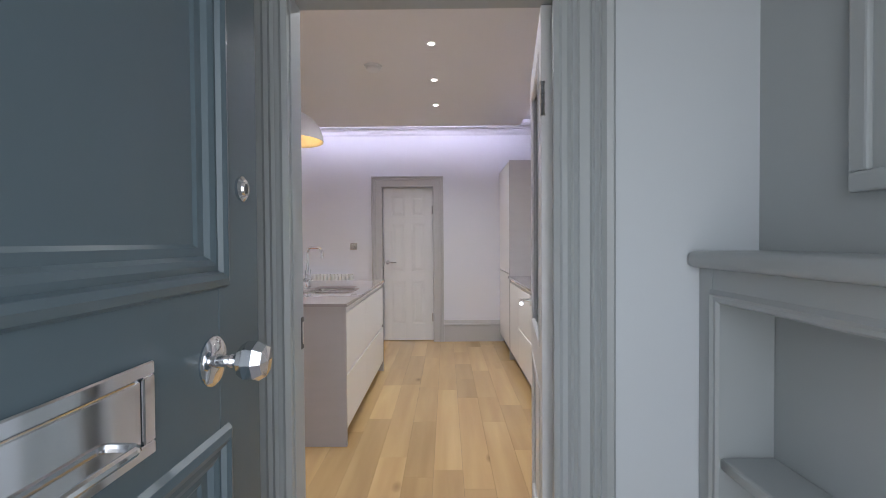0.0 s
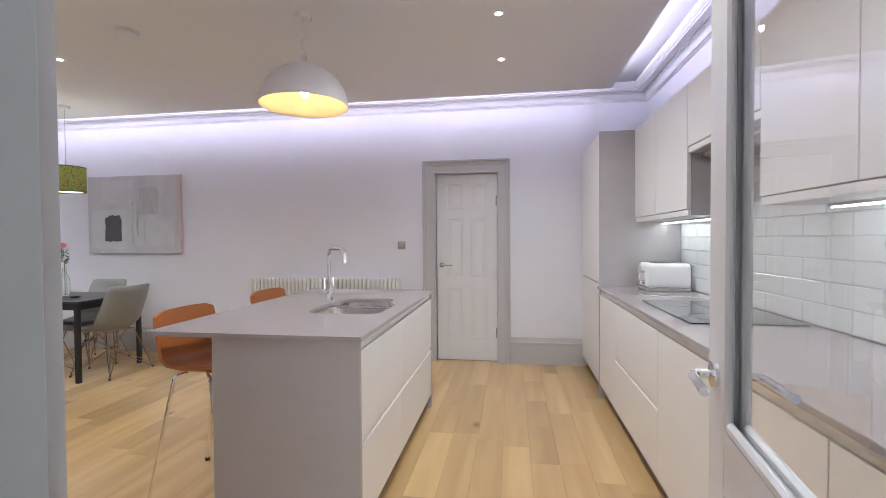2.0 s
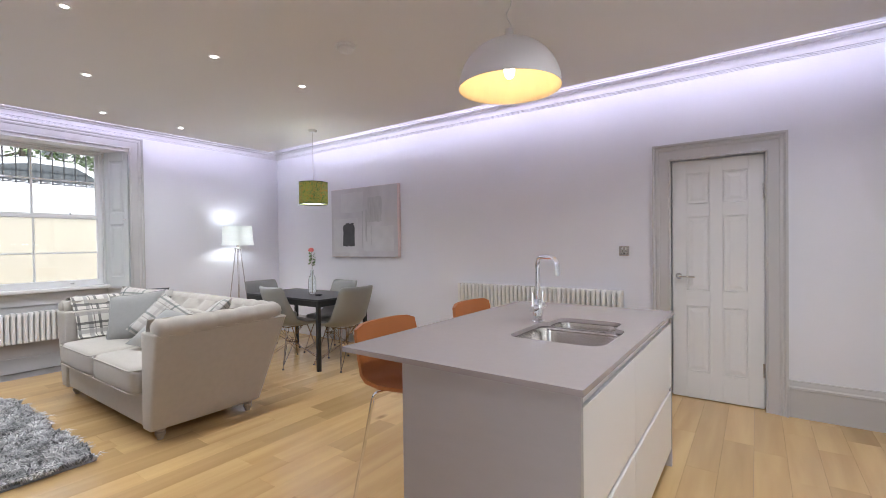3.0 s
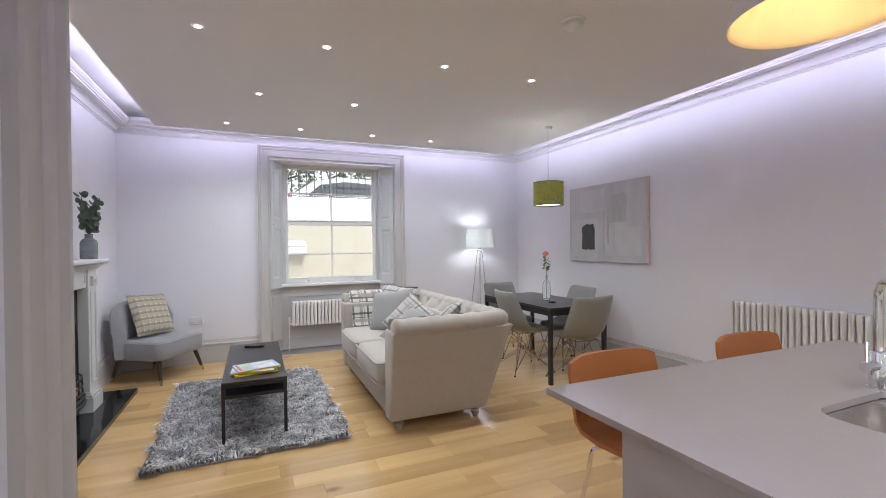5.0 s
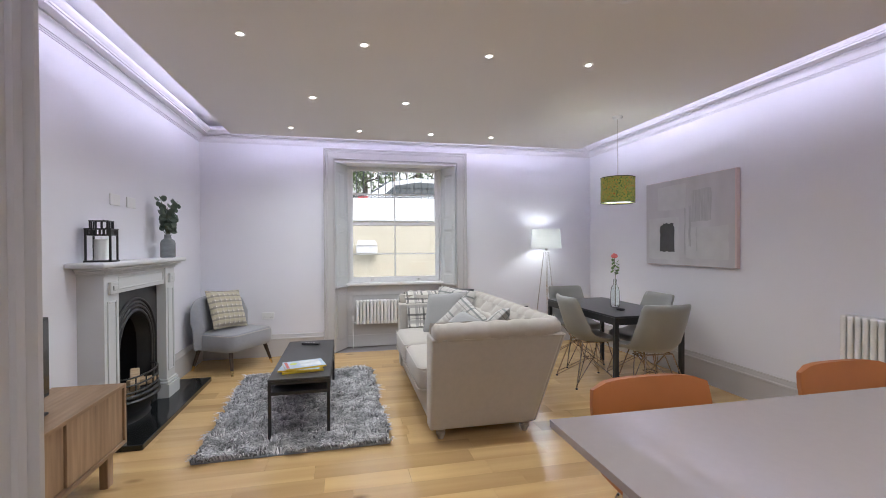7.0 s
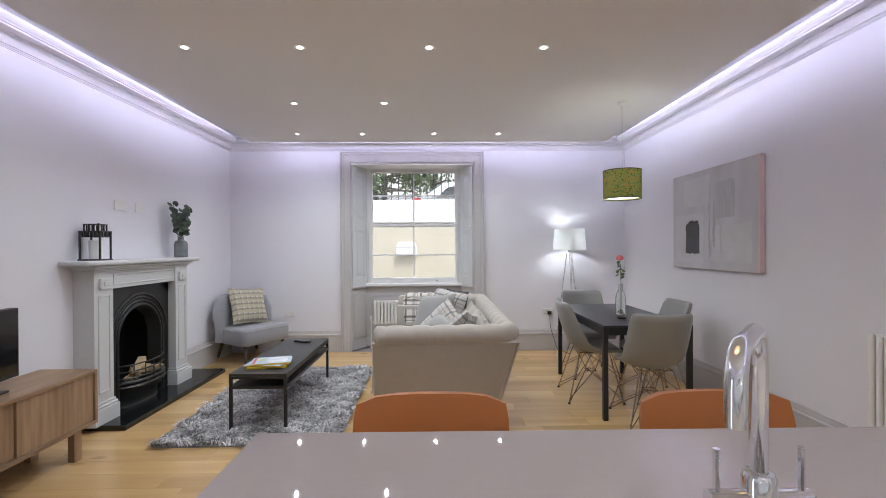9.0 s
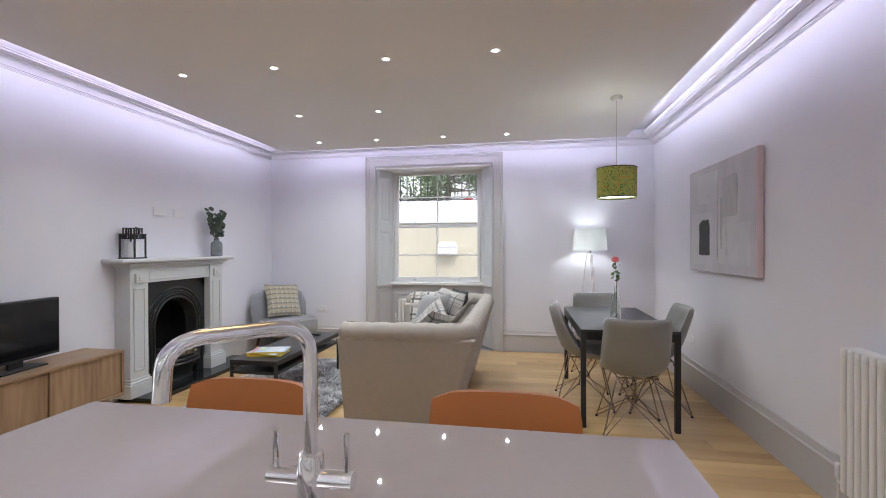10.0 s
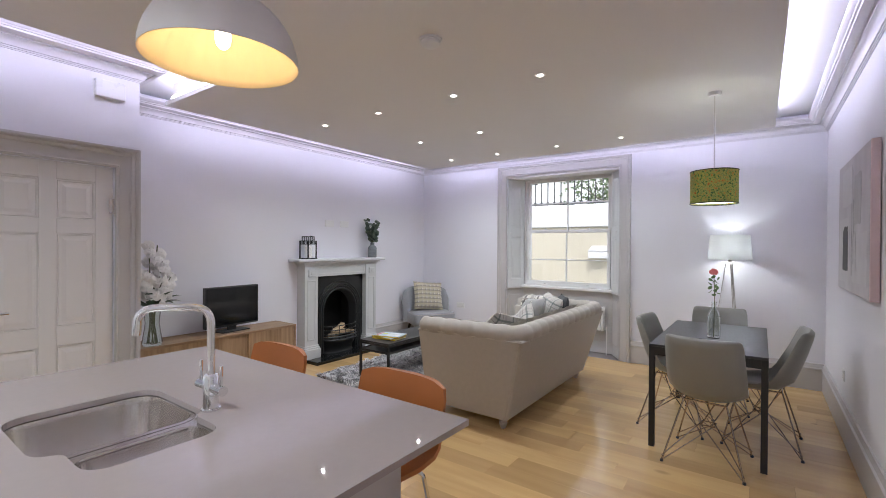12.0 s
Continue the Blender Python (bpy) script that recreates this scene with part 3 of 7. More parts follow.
rose = part("knob_rose", b, M_CHROME, fd, "polished chrome rose", smooth=40)
b = lathe(bmesh.new(), [(0.012, 0.045), (0.026, 0.05), (0.034, 0.062), (0.034, 0.078), (0.026, 0.092), (0.001, 0.096)], 8)
b.transform(pose(kx, ky, 1.088, 90, 0, 0))
part("knob", b, M_CHROME, fd, "octagonal polished chrome knob")
b = lathe(bmesh.new(), [(0.001, 0.0), (0.023, 0.0), (0.024, 0.006), (0.018, 0.010), (0.014, 0.008), (0.012, 0.012), (0.001, 0.012)], 24)
b.transform(pose(FW - 0.074, ky, 1.39, 90, 0, 0))
lock = part("lock_cylinder", b, M_CHROME, fd, "round chrome lock cylinder", smooth=40)
part("keyhole", solid((FW - 0.076, ky - 0.0135, 1.381), (FW - 0.072, ky - 0.0115, 1.399)), M_BLACK, lock)
b = bmesh.new()
for lo, hi in (((0.25, 1.008), (0.561, 1.026)), ((0.25, 1.114), (0.561, 1.132)), ((0.25, 1.026), (0.272, 1.114)), ((0.539, 1.026), (0.561, 1.114))):
    box(b, (lo[0], ky - 0.008, lo[1]), (hi[0], ky, hi[1]), 0.002)
lp = part("letter_plate", b, M_CHROME, fd, "polished chrome letter plate")
part("flap", solid((0.274, ky - 0.006, 1.028), (0.537, ky, 1.112), 0.003), M_CHROME, lp)
b = tube(bmesh.new(), rounded([(0.32, ky - 0.006, 1.042), (0.32, ky - 0.03, 1.042), (0.50, ky - 0.03, 1.042), (0.50, ky - 0.006, 1.042)], 0.015), 0.006, 8)
part("pull", b, M_CHROME, lp, smooth=40)

# painted cupboard with an open front beside the doorway
CX = 1.41
cup = thing("lobby_cupboard", pose(0, 0, 0), "pale grey-green painted open cupboard under a thick shelf", "cupboard")
part("stile", solid((CX, 1.775, 0), (1.583, 1.84, 1.218), 0.003), M_HALL, cup)
part("stile", solid((CX, 0.20, 0), (1.583, 0.27, 1.218), 0.003), M_HALL, cup)
part("top_rail", solid((CX, 0.27, 1.13), (CX + 0.02, 1.775, 1.218), 0.003), M_HALL, cup)
part("shelf", solid((CX + 0.022, 0.27, 0.66), (1.583, 1.775, 0.695), 0.008, 2), M_HALL, cup)
b = bmesh.new()
rings = []
for i, d in ((0.0, 0.0), (0.012, 0.010), (0.02, 0.004), (0.03, 0.004), (0.036, -0.004)):
    rings.append([Vector((CX - d, y, z)) for y, z in ((1.785 - i, 0.1), (1.785 - i, 1.16 - i), (0.26 + i, 1.16 - i), (0.26 + i, 0.1))])
for r0, r1 in zip(rings, rings[1:]):
    for j in range(3):
        b.faces.new([b.verts.new(p) for p in (r0[j], r0[j + 1], r1[j + 1], r1[j])])
part("bead", b, M_HALL, cup)
part("shelf_top", solid((CX - 0.04, 0.20, 1.218), (1.581, 1.838, 1.265), 0.018, 4), M_HALL, cup, smooth=50)
mc = thing("wall_cupboard", pose(0, 0, 0), "pale painted wall cupboard door with a moulded frame", "cupboard")
part("door", solid((1.568, 0.5, 1.42), (1.584, 1.525, 2.5), 0.004), M_HALL, mc)
for lo, hi in (((0.5, 1.395), (1.53, 1.44)), ((1.485, 1.44), (1.53, 2.5))):
    part("door_frame", solid((1.553, lo[0], lo[1]), (1.57, hi[0], hi[1]), 0.006, 2), M_HALL, mc)

# ---- kitchen run along the east wall ----
KX, TY, KY0 = 1.37, 5.37, 2.03
tall = thing("tall_unit", pose(0, 0, 0), "tall white handleless fridge housing with a grey end panel", "cabinet")
part("end_panel", solid((KX - 0.004, TY, 0.0), (XE, TY + 0.022, 2.17), 0.0015), M_GREYU, tall, "grey wood-effect end panel")
part("body", solid((KX + 0.025, TY + 0.022, 0.1), (XE, YN, 2.165)), M_GAP, tall)
for z0, z1 in ((0.105, 0.925), (0.937, 2.165)):
    part("door", solid((KX, TY + 0.024, z0), (KX + 0.024, YN - 0.004, z1), 0.002), M_UNIT, tall)
part("plinth", solid((KX + 0.05, TY + 0.022, 0), (KX + 0.07, YN, 0.1)), M_PLINTH, tall)


def base_unit(y0, y1, split):
    u = thing("base_unit", pose(0, 0, 0), "white handleless base cabinet with grey finger channels", "cabinet", "kitchen base units")
    part("body", solid((KX + 0.026, y0, 0.1), (XE - 0.01, y1, 0.875)), M_GREYU, u)
    fronts = [(0.105, 0.445), (0.475, 0.845)] if split else [(0.105, 0.845)]
    for z0, z1 in fronts:
        part("drawer_front" if split else "door", solid((KX, y0 + 0.002, z0), (KX + 0.022, y1 - 0.002, z1), 0.002), M_UNIT, u)
    for z0, z1 in ((0.847, 0.889), (0.447, 0.473))[: 2 if split else 1]:
        part("finger_channel", solid((KX + 0.008, y0, z0), (KX + 0.026, y1, z1)), M_UNIT, u)
    part("plinth", solid((KX + 0.05, y0, 0), (KX + 0.066, y1, 0.1)), M_PLINTH, u)
    return u


for y0, y1, s in ((4.82, TY, False), (3.92, 4.82, True), (3.32, 3.92, False), (2.72, 3.32, False), (KY0, 2.72, False)):
    base_unit(y0, y1, s)
single("worktop", solid((KX - 0.02, KY0, 0.89), (XE, TY, 0.91), 0.002), M_QUARTZ, "pale grey quartz kitchen worktop along the wall", "worktop")
hob = thing("hob", pose(1.71, 4.14, 0.91), "black glass induction hob set on the worktop", "hob")
M_HOB = mat("hob_glass", (0.012, 0.012, 0.013), 0.05, vary=0.1, coat=0.5)
part("glass_top", solid((-0.25, -0.38, 0.0), (0.25, 0.38, 0.006), 0.002), M_HOB, hob)
M_MARK = mat("hob_marks", (0.16, 0.16, 0.17), 0.3)
for x, y, r in ((-0.1, -0.2, 0.09), (0.11, -0.2, 0.075), (-0.1, 0.2, 0.075), (0.11, 0.2, 0.09)):
    part("zone_mark", tube(bmesh.new(), ring(Vector((x, y, 0.0058)), r, r, 28, Vector((1, 0, 0)), Vector((0, 1, 0))), 0.0009, 4, True), M_MARK, hob)

M_PLASTIC = mat("white_plastic", (0.78, 0.78, 0.78), 0.28, vary=0.015)
ts = thing("toaster", pose(1.80, 5.185, 0.91, 0, 0, 0), "white four-slice toaster with silver trim on the worktop", "toaster")
part("feet_base", solid((-0.15, -0.13, 0), (0.15, 0.13, 0.02), 0.006), M_TRIM, ts)
part("shell", solid((-0.155, -0.135, 0.018), (0.155, 0.135, 0.205), 0.035, 4), M_PLASTIC, ts, smooth=50)
for y in (-0.09, -0.03, 0.03, 0.09):
    part("slot", solid((-0.11, y - 0.012, 0.197), (0.11, y + 0.012, 0.2065)), M_BLACK, ts)
for y in (-0.065, 0.065):
    part("lever", solid((-0.178, y - 0.02, 0.13), (-0.15, y + 0.02, 0.148), 0.005, 2), M_CHROME, ts)
    b = lathe(bmesh.new(), [(0.016, 0), (0.016, 0.012), (0.013, 0.016), (0.001, 0.016)], 16)
    b.transform(pose(-0.155, y, 0.06, 0, -90, 0))
    part("dial", b, M_CHROME, ts, smooth=40)
    for z in (0.085, 0.10, 0.115):
        part("button", solid((-0.158, y + 0.024, z), (-0.153, y + 0.042, z + 0.008), 0.002), M_STEEL, ts)
part("trim_band", solid((-0.157, -0.137, 0.022), (0.157, 0.137, 0.034), 0.005, 2), M_STEEL, ts)

M_TILE = mat("metro_tile", (0.80, 0.81, 0.81), 0.10, vary=0.015, per_object=0.02)
M_GROUT = mat("tile_grout", (0.60, 0.60, 0.60), 0.8)
UX = 1.64


def wall_unit(y0, y1, z0, doors):
    u = thing("wall_unit", pose(0, 0, 0), "white handleless wall cabinet with a grey carcass", "cabinet", "kitchen wall units")
    part("carcass", solid((UX + 0.024, y0, z0), (XE - 0.001, y1, 2.168), 0.0015), M_GREYU, u)
    for a, c in doors:
        part("door", solid((UX, a + 0.002, z0 + 0.035), (UX + 0.022, c - 0.002, 2.168), 0.002), M_UNIT, u)
    part("finger_rail", solid((UX + 0.006, y0, z0), (UX + 0.024, y1, z0 + 0.032), 0.002), M_UNIT, u)
    return u


wall_unit(4.30, TY - 0.001, 1.43, [(4.30, 4.86), (4.86, TY)])
wall_unit(3.55, 4.298, 1.78, [(3.55, 4.298)])
wall_unit(KY0, 3.548, 1.43, [(KY0, 2.54), (2.54, 3.04), (3.04, 3.548)])
M_ULED = mat("under_cabinet_led", (0.9, 0.9, 0.9), 0.5, emit=(0.86, 0.95, 1.0), glow=4)
for y0, y1 in ((4.38, 5.36), (2.4, 3.48)):
    ul = thing("under_cabinet_light", pose(1.86, (y0 + y1) / 2, 1.413), "slim lit LED bar under the wall cabinet", "light", "under-cabinet lights")
    part("housing", solid((-0.02, -(y1 - y0) / 2, 0.004), (0.02, (y1 - y0) / 2, 0.016)), M_STEEL, ul)
    part("diffuser", solid((-0.014, -(y1 - y0) / 2 + 0.01, -0.001), (0.014, (y1 - y0) / 2 - 0.01, 0.0045)), M_ULED, ul)
hood = thing("extractor_hood", pose(0, 0, 0), "steel built-in extractor hood under the cabinet", "extractor hood")
part("body", solid((1.70, 3.58, 1.745), (1.97, 4.27, 1.779), 0.004), M_STEEL, hood)
part("filter", solid((1.72, 3.62, 1.742), (1.95, 4.23, 1.746)), M_GREYU, hood)

splash = tagged(new("tiled_splashback"), "white glazed metro tile splashback", "tiles", kind="structure")
part("grout_bed", solid((XE - 0.006, KY0, 0.912), (XE - 0.0005, TY, 1.78)), M_GROUT, splash)
TL, TH, TG = 0.30, 0.098, 0.0018


def tile_mesh(L):
    b = bmesh.new()
    w, h = L - TG, TH - TG
    loft(b, [[Vector((x, y * (w / 2 - i), z * (h / 2 - i))) for y, z in ((-1, -1), (1, -1), (1, 1), (-1, 1))] for x, i in ((0.0, 0), (-0.005, 0), (-0.008, 0.004))])
    return mesh_of("tile", b, M_TILE)


full, halft = tile_mesh(TL), tile_mesh(TL / 2)
for r in range(8):
    z = 0.914 + (r + 0.5) * TH
    y, first = TY, r % 2
    while y - TL / 2 > KY0:
        L = TL / 2 if first else TL
        first = 0
        c = y - L / 2
        if z < 1.41 or 3.56 < c < 4.29:
            o = new("tile", halft if L < TL else full)
            o.parent = splash
            o.location = (XE - 0.006, c, z)
        y -= L

# ---- island ----
IX0, IX1, IY0, IY1 = -0.93, 0.055, 3.315, 4.992
isl = thing("kitchen_island", pose(0, 0, 0), "grey and white handleless kitchen island with a breakfast overhang", "kitchen island")
part("end_panel", solid((-0.62, IY0 + 0.012, 0), (IX1 - 0.012, IY0 + 0.036, 0.889), 0.0015), M_GREYU, isl, "grey wood-effect end panel")
part("end_panel", solid((-0.62, IY1 - 0.036, 0), (IX1 - 0.012, IY1 - 0.012, 0.889), 0.0015), M_GREYU, isl, "grey wood-effect end panel")
part("back_panel", solid((-0.62, IY0 + 0.036, 0), (-0.598, IY1 - 0.036, 0.889)), M_GREYU, isl)
b = solid((-0.598, IY0 + 0.036, 0.1), (IX1 - 0.045, IY0 + 0.06, 0.885))
box(b, (-0.598, IY1 - 0.06, 0.1), (IX1 - 0.045, IY1 - 0.036, 0.885))
box(b, (-0.598, IY0 + 0.06, 0.1), (IX1 - 0.045, IY1 - 0.06, 0.12))
box(b, (IX1 - 0.06, IY0 + 0.06, 0.12), (IX1 - 0.045, IY1 - 0.06, 0.87))
part("body", b, M_GREYU, isl)
part("plinth", solid((IX1 - 0.09, IY0 + 0.036, 0), (IX1 - 0.075, IY1 - 0.036, 0.1)), M_PLINTH, isl)
for y0, y1 in ((IY0 + 0.038, 4.02), (4.02, IY1 - 0.038)):
    for z0, z1 in ((0.105, 0.445), (0.475, 0.845)):
        part("drawer_front", solid((IX1 - 0.036, y0 + 0.002, z0), (IX1 - 0.013, y1 - 0.002, z1), 0.002), M_UNIT, isl)
for z0, z1 in ((0.447, 0.473), (0.847, 0.889)):
    part("finger_channel", solid((IX1 - 0.044, IY0 + 0.037, z0), (IX1 - 0.024, IY1 - 0.037, z1)), M_UNIT, isl)


def closed_round(pts, r, k=6):
    pts = [Vector((*p, 0)) for p in pts]
    out = []
    n = len(pts)
    for i, p in enumerate(pts):
        a, c = pts[i - 1], pts[(i + 1) % n]
        rad = r[i] if isinstance(r, (list, tuple)) else r
        ra = p + (a - p).normalized() * min(rad, (a - p).length * 0.49)
        rb = p + (c - p).normalized() * min(rad, (c - p).length * 0.49)
        for j in range(k + 1):
            t = j / k
            out.append(ra * (1 - t) ** 2 + p * (2 * t * (1 - t)) + rb * t * t)
    return out


def slab_with_hole(outer, hole, z0, z1):
    b = bmesh.new()
    edges = []
    loops = []
    for loop in (outer, hole):
        vs = [b.verts.new((p.x, p.y, z1)) for p in loop]
        loops.append(vs)
        edges += [b.edges.new((vs[i], vs[(i + 1) % len(vs)])) for i in range(len(vs))]
    top = bmesh.ops.triangle_fill(b, edges=edges, use_beauty=True, use_dissolve=False)
    faces = [f for f in top["geom"] if isinstance(f, bmesh.types.BMFace)]
    ext = bmesh.ops.extrude_face_region(b, geom=faces)
    for v in ext["geom"]:
        if isinstance(v, bmesh.types.BMVert):
            v.co.z = z0
    return b


HOLE = closed_round([(-0.465, 3.85), (-0.04, 3.85), (-0.04, 4.235), (-0.10, 4.27), (-0.10, 4.45), (-0.43, 4.45), (-0.43, 4.28), (-0.465, 4.245)], [0.09, 0.09, 0.05, 0.02, 0.07, 0.07, 0.01, 0.02])
OUT = [Vector((x, y, 0)) for x, y in ((IX0, IY0), (IX1, IY0), (IX1, IY1), (IX0, IY1))]
single("island_worktop", slab_with_hole(OUT, HOLE, 0.89, 0.91), M_QUARTZ, "pale grey polished quartz island top with an undermount sink", "worktop")
sink = thing("kitchen_sink", pose(0, 0, 0.888), "brushed steel one and a half bowl undermount sink", "sink")


def bowl(x0, x1, y0, y1, deep, rad):
    b = bmesh.new()
    rings = []
    for ins, z in ((-0.012, 0.0), (0.0, 0.0), (0.004, -0.02), (0.012, -deep * 0.85), (0.03, -deep * 0.97), (0.06, -deep)):
        pts = closed_round([(x0 + ins, y0 + ins), (x1 - ins, y0 + ins), (x1 - ins, y1 - ins), (x0 + ins, y1 - ins)], rad)
        rings.append([p + Vector((0, 0, z)) for p in pts])
    loft(b, rings, cap=False)
    b.faces.new([b.verts.new(p) for p in rings[-1]])
    w = part("bowl", b, M_STEEL, sink, smooth=50)
    c = Vector(((x0 + x1) / 2, (y0 + y1) / 2, -deep + 0.001))
    part("drain", lathe(bmesh.new(), [(0.04, 0), (0.04, 0.003), (0.03, 0.002), (0.028, 0.005), (0.001, 0.005)], 20, c), M_CHROME, w, smooth=40)


part("divider", solid((-0.485, 4.228, -0.012), (-0.035, 4.291, -0.001), 0.003, 2), M_STEEL, sink)
bowl(-0.458, -0.047, 3.857, 4.24, 0.19, 0.085)
bowl(-0.423, -0.107, 4.277, 4.443, 0.13, 0.065)
tap = thing("mixer_tap", pose(-0.485, 4.262, 0.91, 0, 0, -42), "polished chrome swan-neck mixer tap with two levers", "tap")
b = lathe(bmesh.new(), [(0.03, 0), (0.03, 0.006), (0.024, 0.008), (0.024, 0.11), (0.02, 0.118), (0.013, 0.12)], 20)
part("tap_body", b, M_CHROME, tap, smooth=40)
part("spout", tube(bmesh.new(), rounded([(0, 0, 0.11), (0, 0, 0.342), (0.215, 0, 0.342), (0.22, 0, 0.255)], 0.06, 8), 0.0125, 14), M_CHROME, tap, smooth=40)
for s in (1, -1):
    b = tube(bmesh.new(), [(0, s * 0.015, 0.075), (0, s * 0.078, 0.075)], 0.016, 16)
    tube(b, [(0, s * 0.066, 0.085), (0, s * 0.066, 0.155)], 0.0055, 8)
    b.transform(pose(0, 0, 0, 0, 0, 42))
    part("tap_lever", b, M_CHROME, tap, smooth=40)

# ---- bar stools ----
M_TAN = mat("tan_leather", (0.46, 0.155, 0.045), 0.42, vary=0.10, scale=6, bump=0.12, bscale=220)


def stool(m):
    st = thing("bar_stool", m, "tan leather bar stool with chrome legs at the island", "bar stool", "stools at the island")
    # seat shell: local +x faces the island
    line = [(-0.185, 0.288), (-0.178, 0.232), (-0.16, 0.14), (-0.145, 0.06), (-0.10, 0.012), (-0.03, -0.004), (0.06, 0.0), (0.13, 0.006), (0.175, -0.004), (0.19, -0.03)]
    half = [0.214, 0.221, 0.223, 0.221, 0.215, 0.205, 0.20, 0.195, 0.185, 0.17]
    b = bmesh.new()
    rings = []
    for i, ((x, z), h) in enumerate(zip(line, half)):
        a, c = Vector(line[max(0, i - 1)]), Vector(line[min(len(line) - 1, i + 1)])
        d = (c - a).normalized()
        nx, nz = -d.y, d.x
        up = []
        lo = []
        for k in range(9):
            u = -1 + k / 4
            curl = 0.03 * u * u * (1 if i < 4 else 0.25)
            lift = 0.018 * u * u if i >= 4 else 0.0
            drop = -0.022 * abs(u) ** 6 if i == 0 else -0.008 * abs(u) ** 6 if i == 1 else 0
            t = 0.017 * (1 - 0.5 * u ** 4)
            p = Vector((x + curl, h * u, z + lift + drop + 0.66))
            up.append(p + Vector((nx * t, 0, nz * t)))
            lo.append(p - Vector((nx * t, 0, nz * t)))
        rings.append(up + lo[::-1])
    loft(b, rings)
    part("seat_shell", b, M_TAN, st, smooth=60)
    for sy in (1, -1):
        for sx in (1, -1):
            part("leg", tube(bmesh.new(), rounded([(0.04 * sx, 0.10 * sy, 0.635), (0.10 * sx, 0.155 * sy, 0.62), (0.205 * sx, 0.215 * sy, 0.012)], 0.03), 0.009, 8), M_CHROME, st, smooth=40)
            part("foot", lathe(bmesh.new(), [(0.014, 0), (0.014, 0.014), (0.010, 0.018), (0.001, 0.018)], 10, (0.206 * sx, 0.216 * sy, 0)), M_BLACK, st)
    part("mount_plate", solid((-0.09, -0.12, 0.628), (0.09, 0.12, 0.643), 0.003), M_CHROME, st)
    return st


s1 = stool(pose(-0.93, 3.75, 0))
copy_thing(s1, pose(-0.93, 4.573, 0))

# ---- dome pendant over the island ----
M_DOME = mat("dome_white", (0.82, 0.80, 0.80), 0.5, vary=0.03, scale=4)
M_GOLD = mat("dome_gold_lining", (0.82, 0.64, 0.37), 0.42, 0.0, vary=0.12, scale=3, stretch=(2, 2, 0.3))
M_WBULB = mat("warm_bulb", (1, 1, 1), 0.4, emit=(1.0, 0.86, 0.66), glow=9)
pd = thing("dome_pendant", pose(-0.58, 4.15, 0), "white dome pendant with a gold lining and a lit bulb", "pendant light")
R, Z0 = 0.261, 2.117
outer = [(R * math.cos(a), Z0 + 0.248 * math.sin(a)) for a in [i * math.pi / 2 / 14 for i in range(14)]] + [(0.03, Z0 + 0.248)]
part("shade", lathe(bmesh.new(), outer + [(0.028, Z0 + 0.240)], 48), M_DOME, pd, smooth=50)
inn = [(R - 0.001, Z0 - 0.001), (R - 0.006, Z0 + 0.002)] + [((R - 0.008) * math.cos(a), Z0 + 0.240 * math.sin(a)) for a in [i * math.pi / 2 / 14 for i in range(1, 14)]] + [(0.012, Z0 + 0.239)]
lin = lathe(bmesh.new(), inn, 96)
for v in lin.verts:
    rr = math.hypot(v.co.x, v.co.y)
    if rr > 0.02:
        turn, deep = math.atan2(v.co.y, v.co.x), min(1, max(0, v.co.z - Z0 - 0.004) / 0.09)
        k = 1 - deep * (0.012 * (1 + math.sin(turn * 17)) + 0.008 * (1 + math.sin(turn * 29 + 1)))
        v.co.x, v.co.y = v.co.x * k, v.co.y * k
part("lining", lin, M_GOLD, pd, "softly pleated gold lining", smooth=60)
part("lamp_holder", tube(bmesh.new(), [(0, 0, Z0 + 0.16), (0, 0, Z0 + 0.30)], 0.02, 14), M_DOME, pd, smooth=40)
part("bulb", lathe(bmesh.new(), [(0.012, 0.165), (0.016, 0.14), (0.024, 0.115), (0.027, 0.09), (0.023, 0.066), (0.012, 0.052), (0.001, 0.05)], 16, (0, 0, Z0)), M_WBULB, pd, "lit warm bulb", smooth=50)
cord = [(0.012 * math.sin(i * 1.7), 0.01 * math.cos(i * 1.3), Z0 + 0.29 + i * (RAFT - Z0 - 0.30) / 8) for i in range(9)]
part("cord", tube(bmesh.new(), cord, 0.003, 6), M_PLASTIC, pd, smooth=40)
part("ceiling_rose", lathe(bmesh.new(), [(0.001, RAFT - 0.03), (0.045, RAFT - 0.03), (0.05, RAFT - 0.024), (0.05, RAFT)], 24), M_PLASTIC, pd, smooth=40)

# ---- downlights, smoke alarm, sockets ----
M_SPOT = mat("downlight_lens", (1, 1, 1), 0.4, emit=(1.0, 0.97, 0.95), glow=9)
dl = None
for x, y in DOWNLIGHTS:
    if dl is None:
        dl = thing("downlight", pose(x, y, RAFT), "small white recessed ceiling downlight, lit", "downlight", "ceiling downlights")
        part("trim_ring", lathe(bmesh.new(), [(0.018, -0.003), (0.03, -0.005), (0.036, 0.001)], 24), M_PLASTIC, dl, smooth=40)
        part("lens", lathe(bmesh.new(), [(0.0185, -0.002), (0.012, -0.0025), (0.001, -0.0025)], 20), M_SPOT, dl)
    else:
        copy_thing(dl, pose(x, y, RAFT))
sm = thing("smoke_alarm", pose(-1.80, 4.16, RAFT), "round white smoke alarm on the ceiling", "smoke alarm")
part("base", lathe(bmesh.new(), [(0.068, 0), (0.068, -0.012), (0.05, -0.013)], 28), M_PLASTIC, sm, smooth=40)
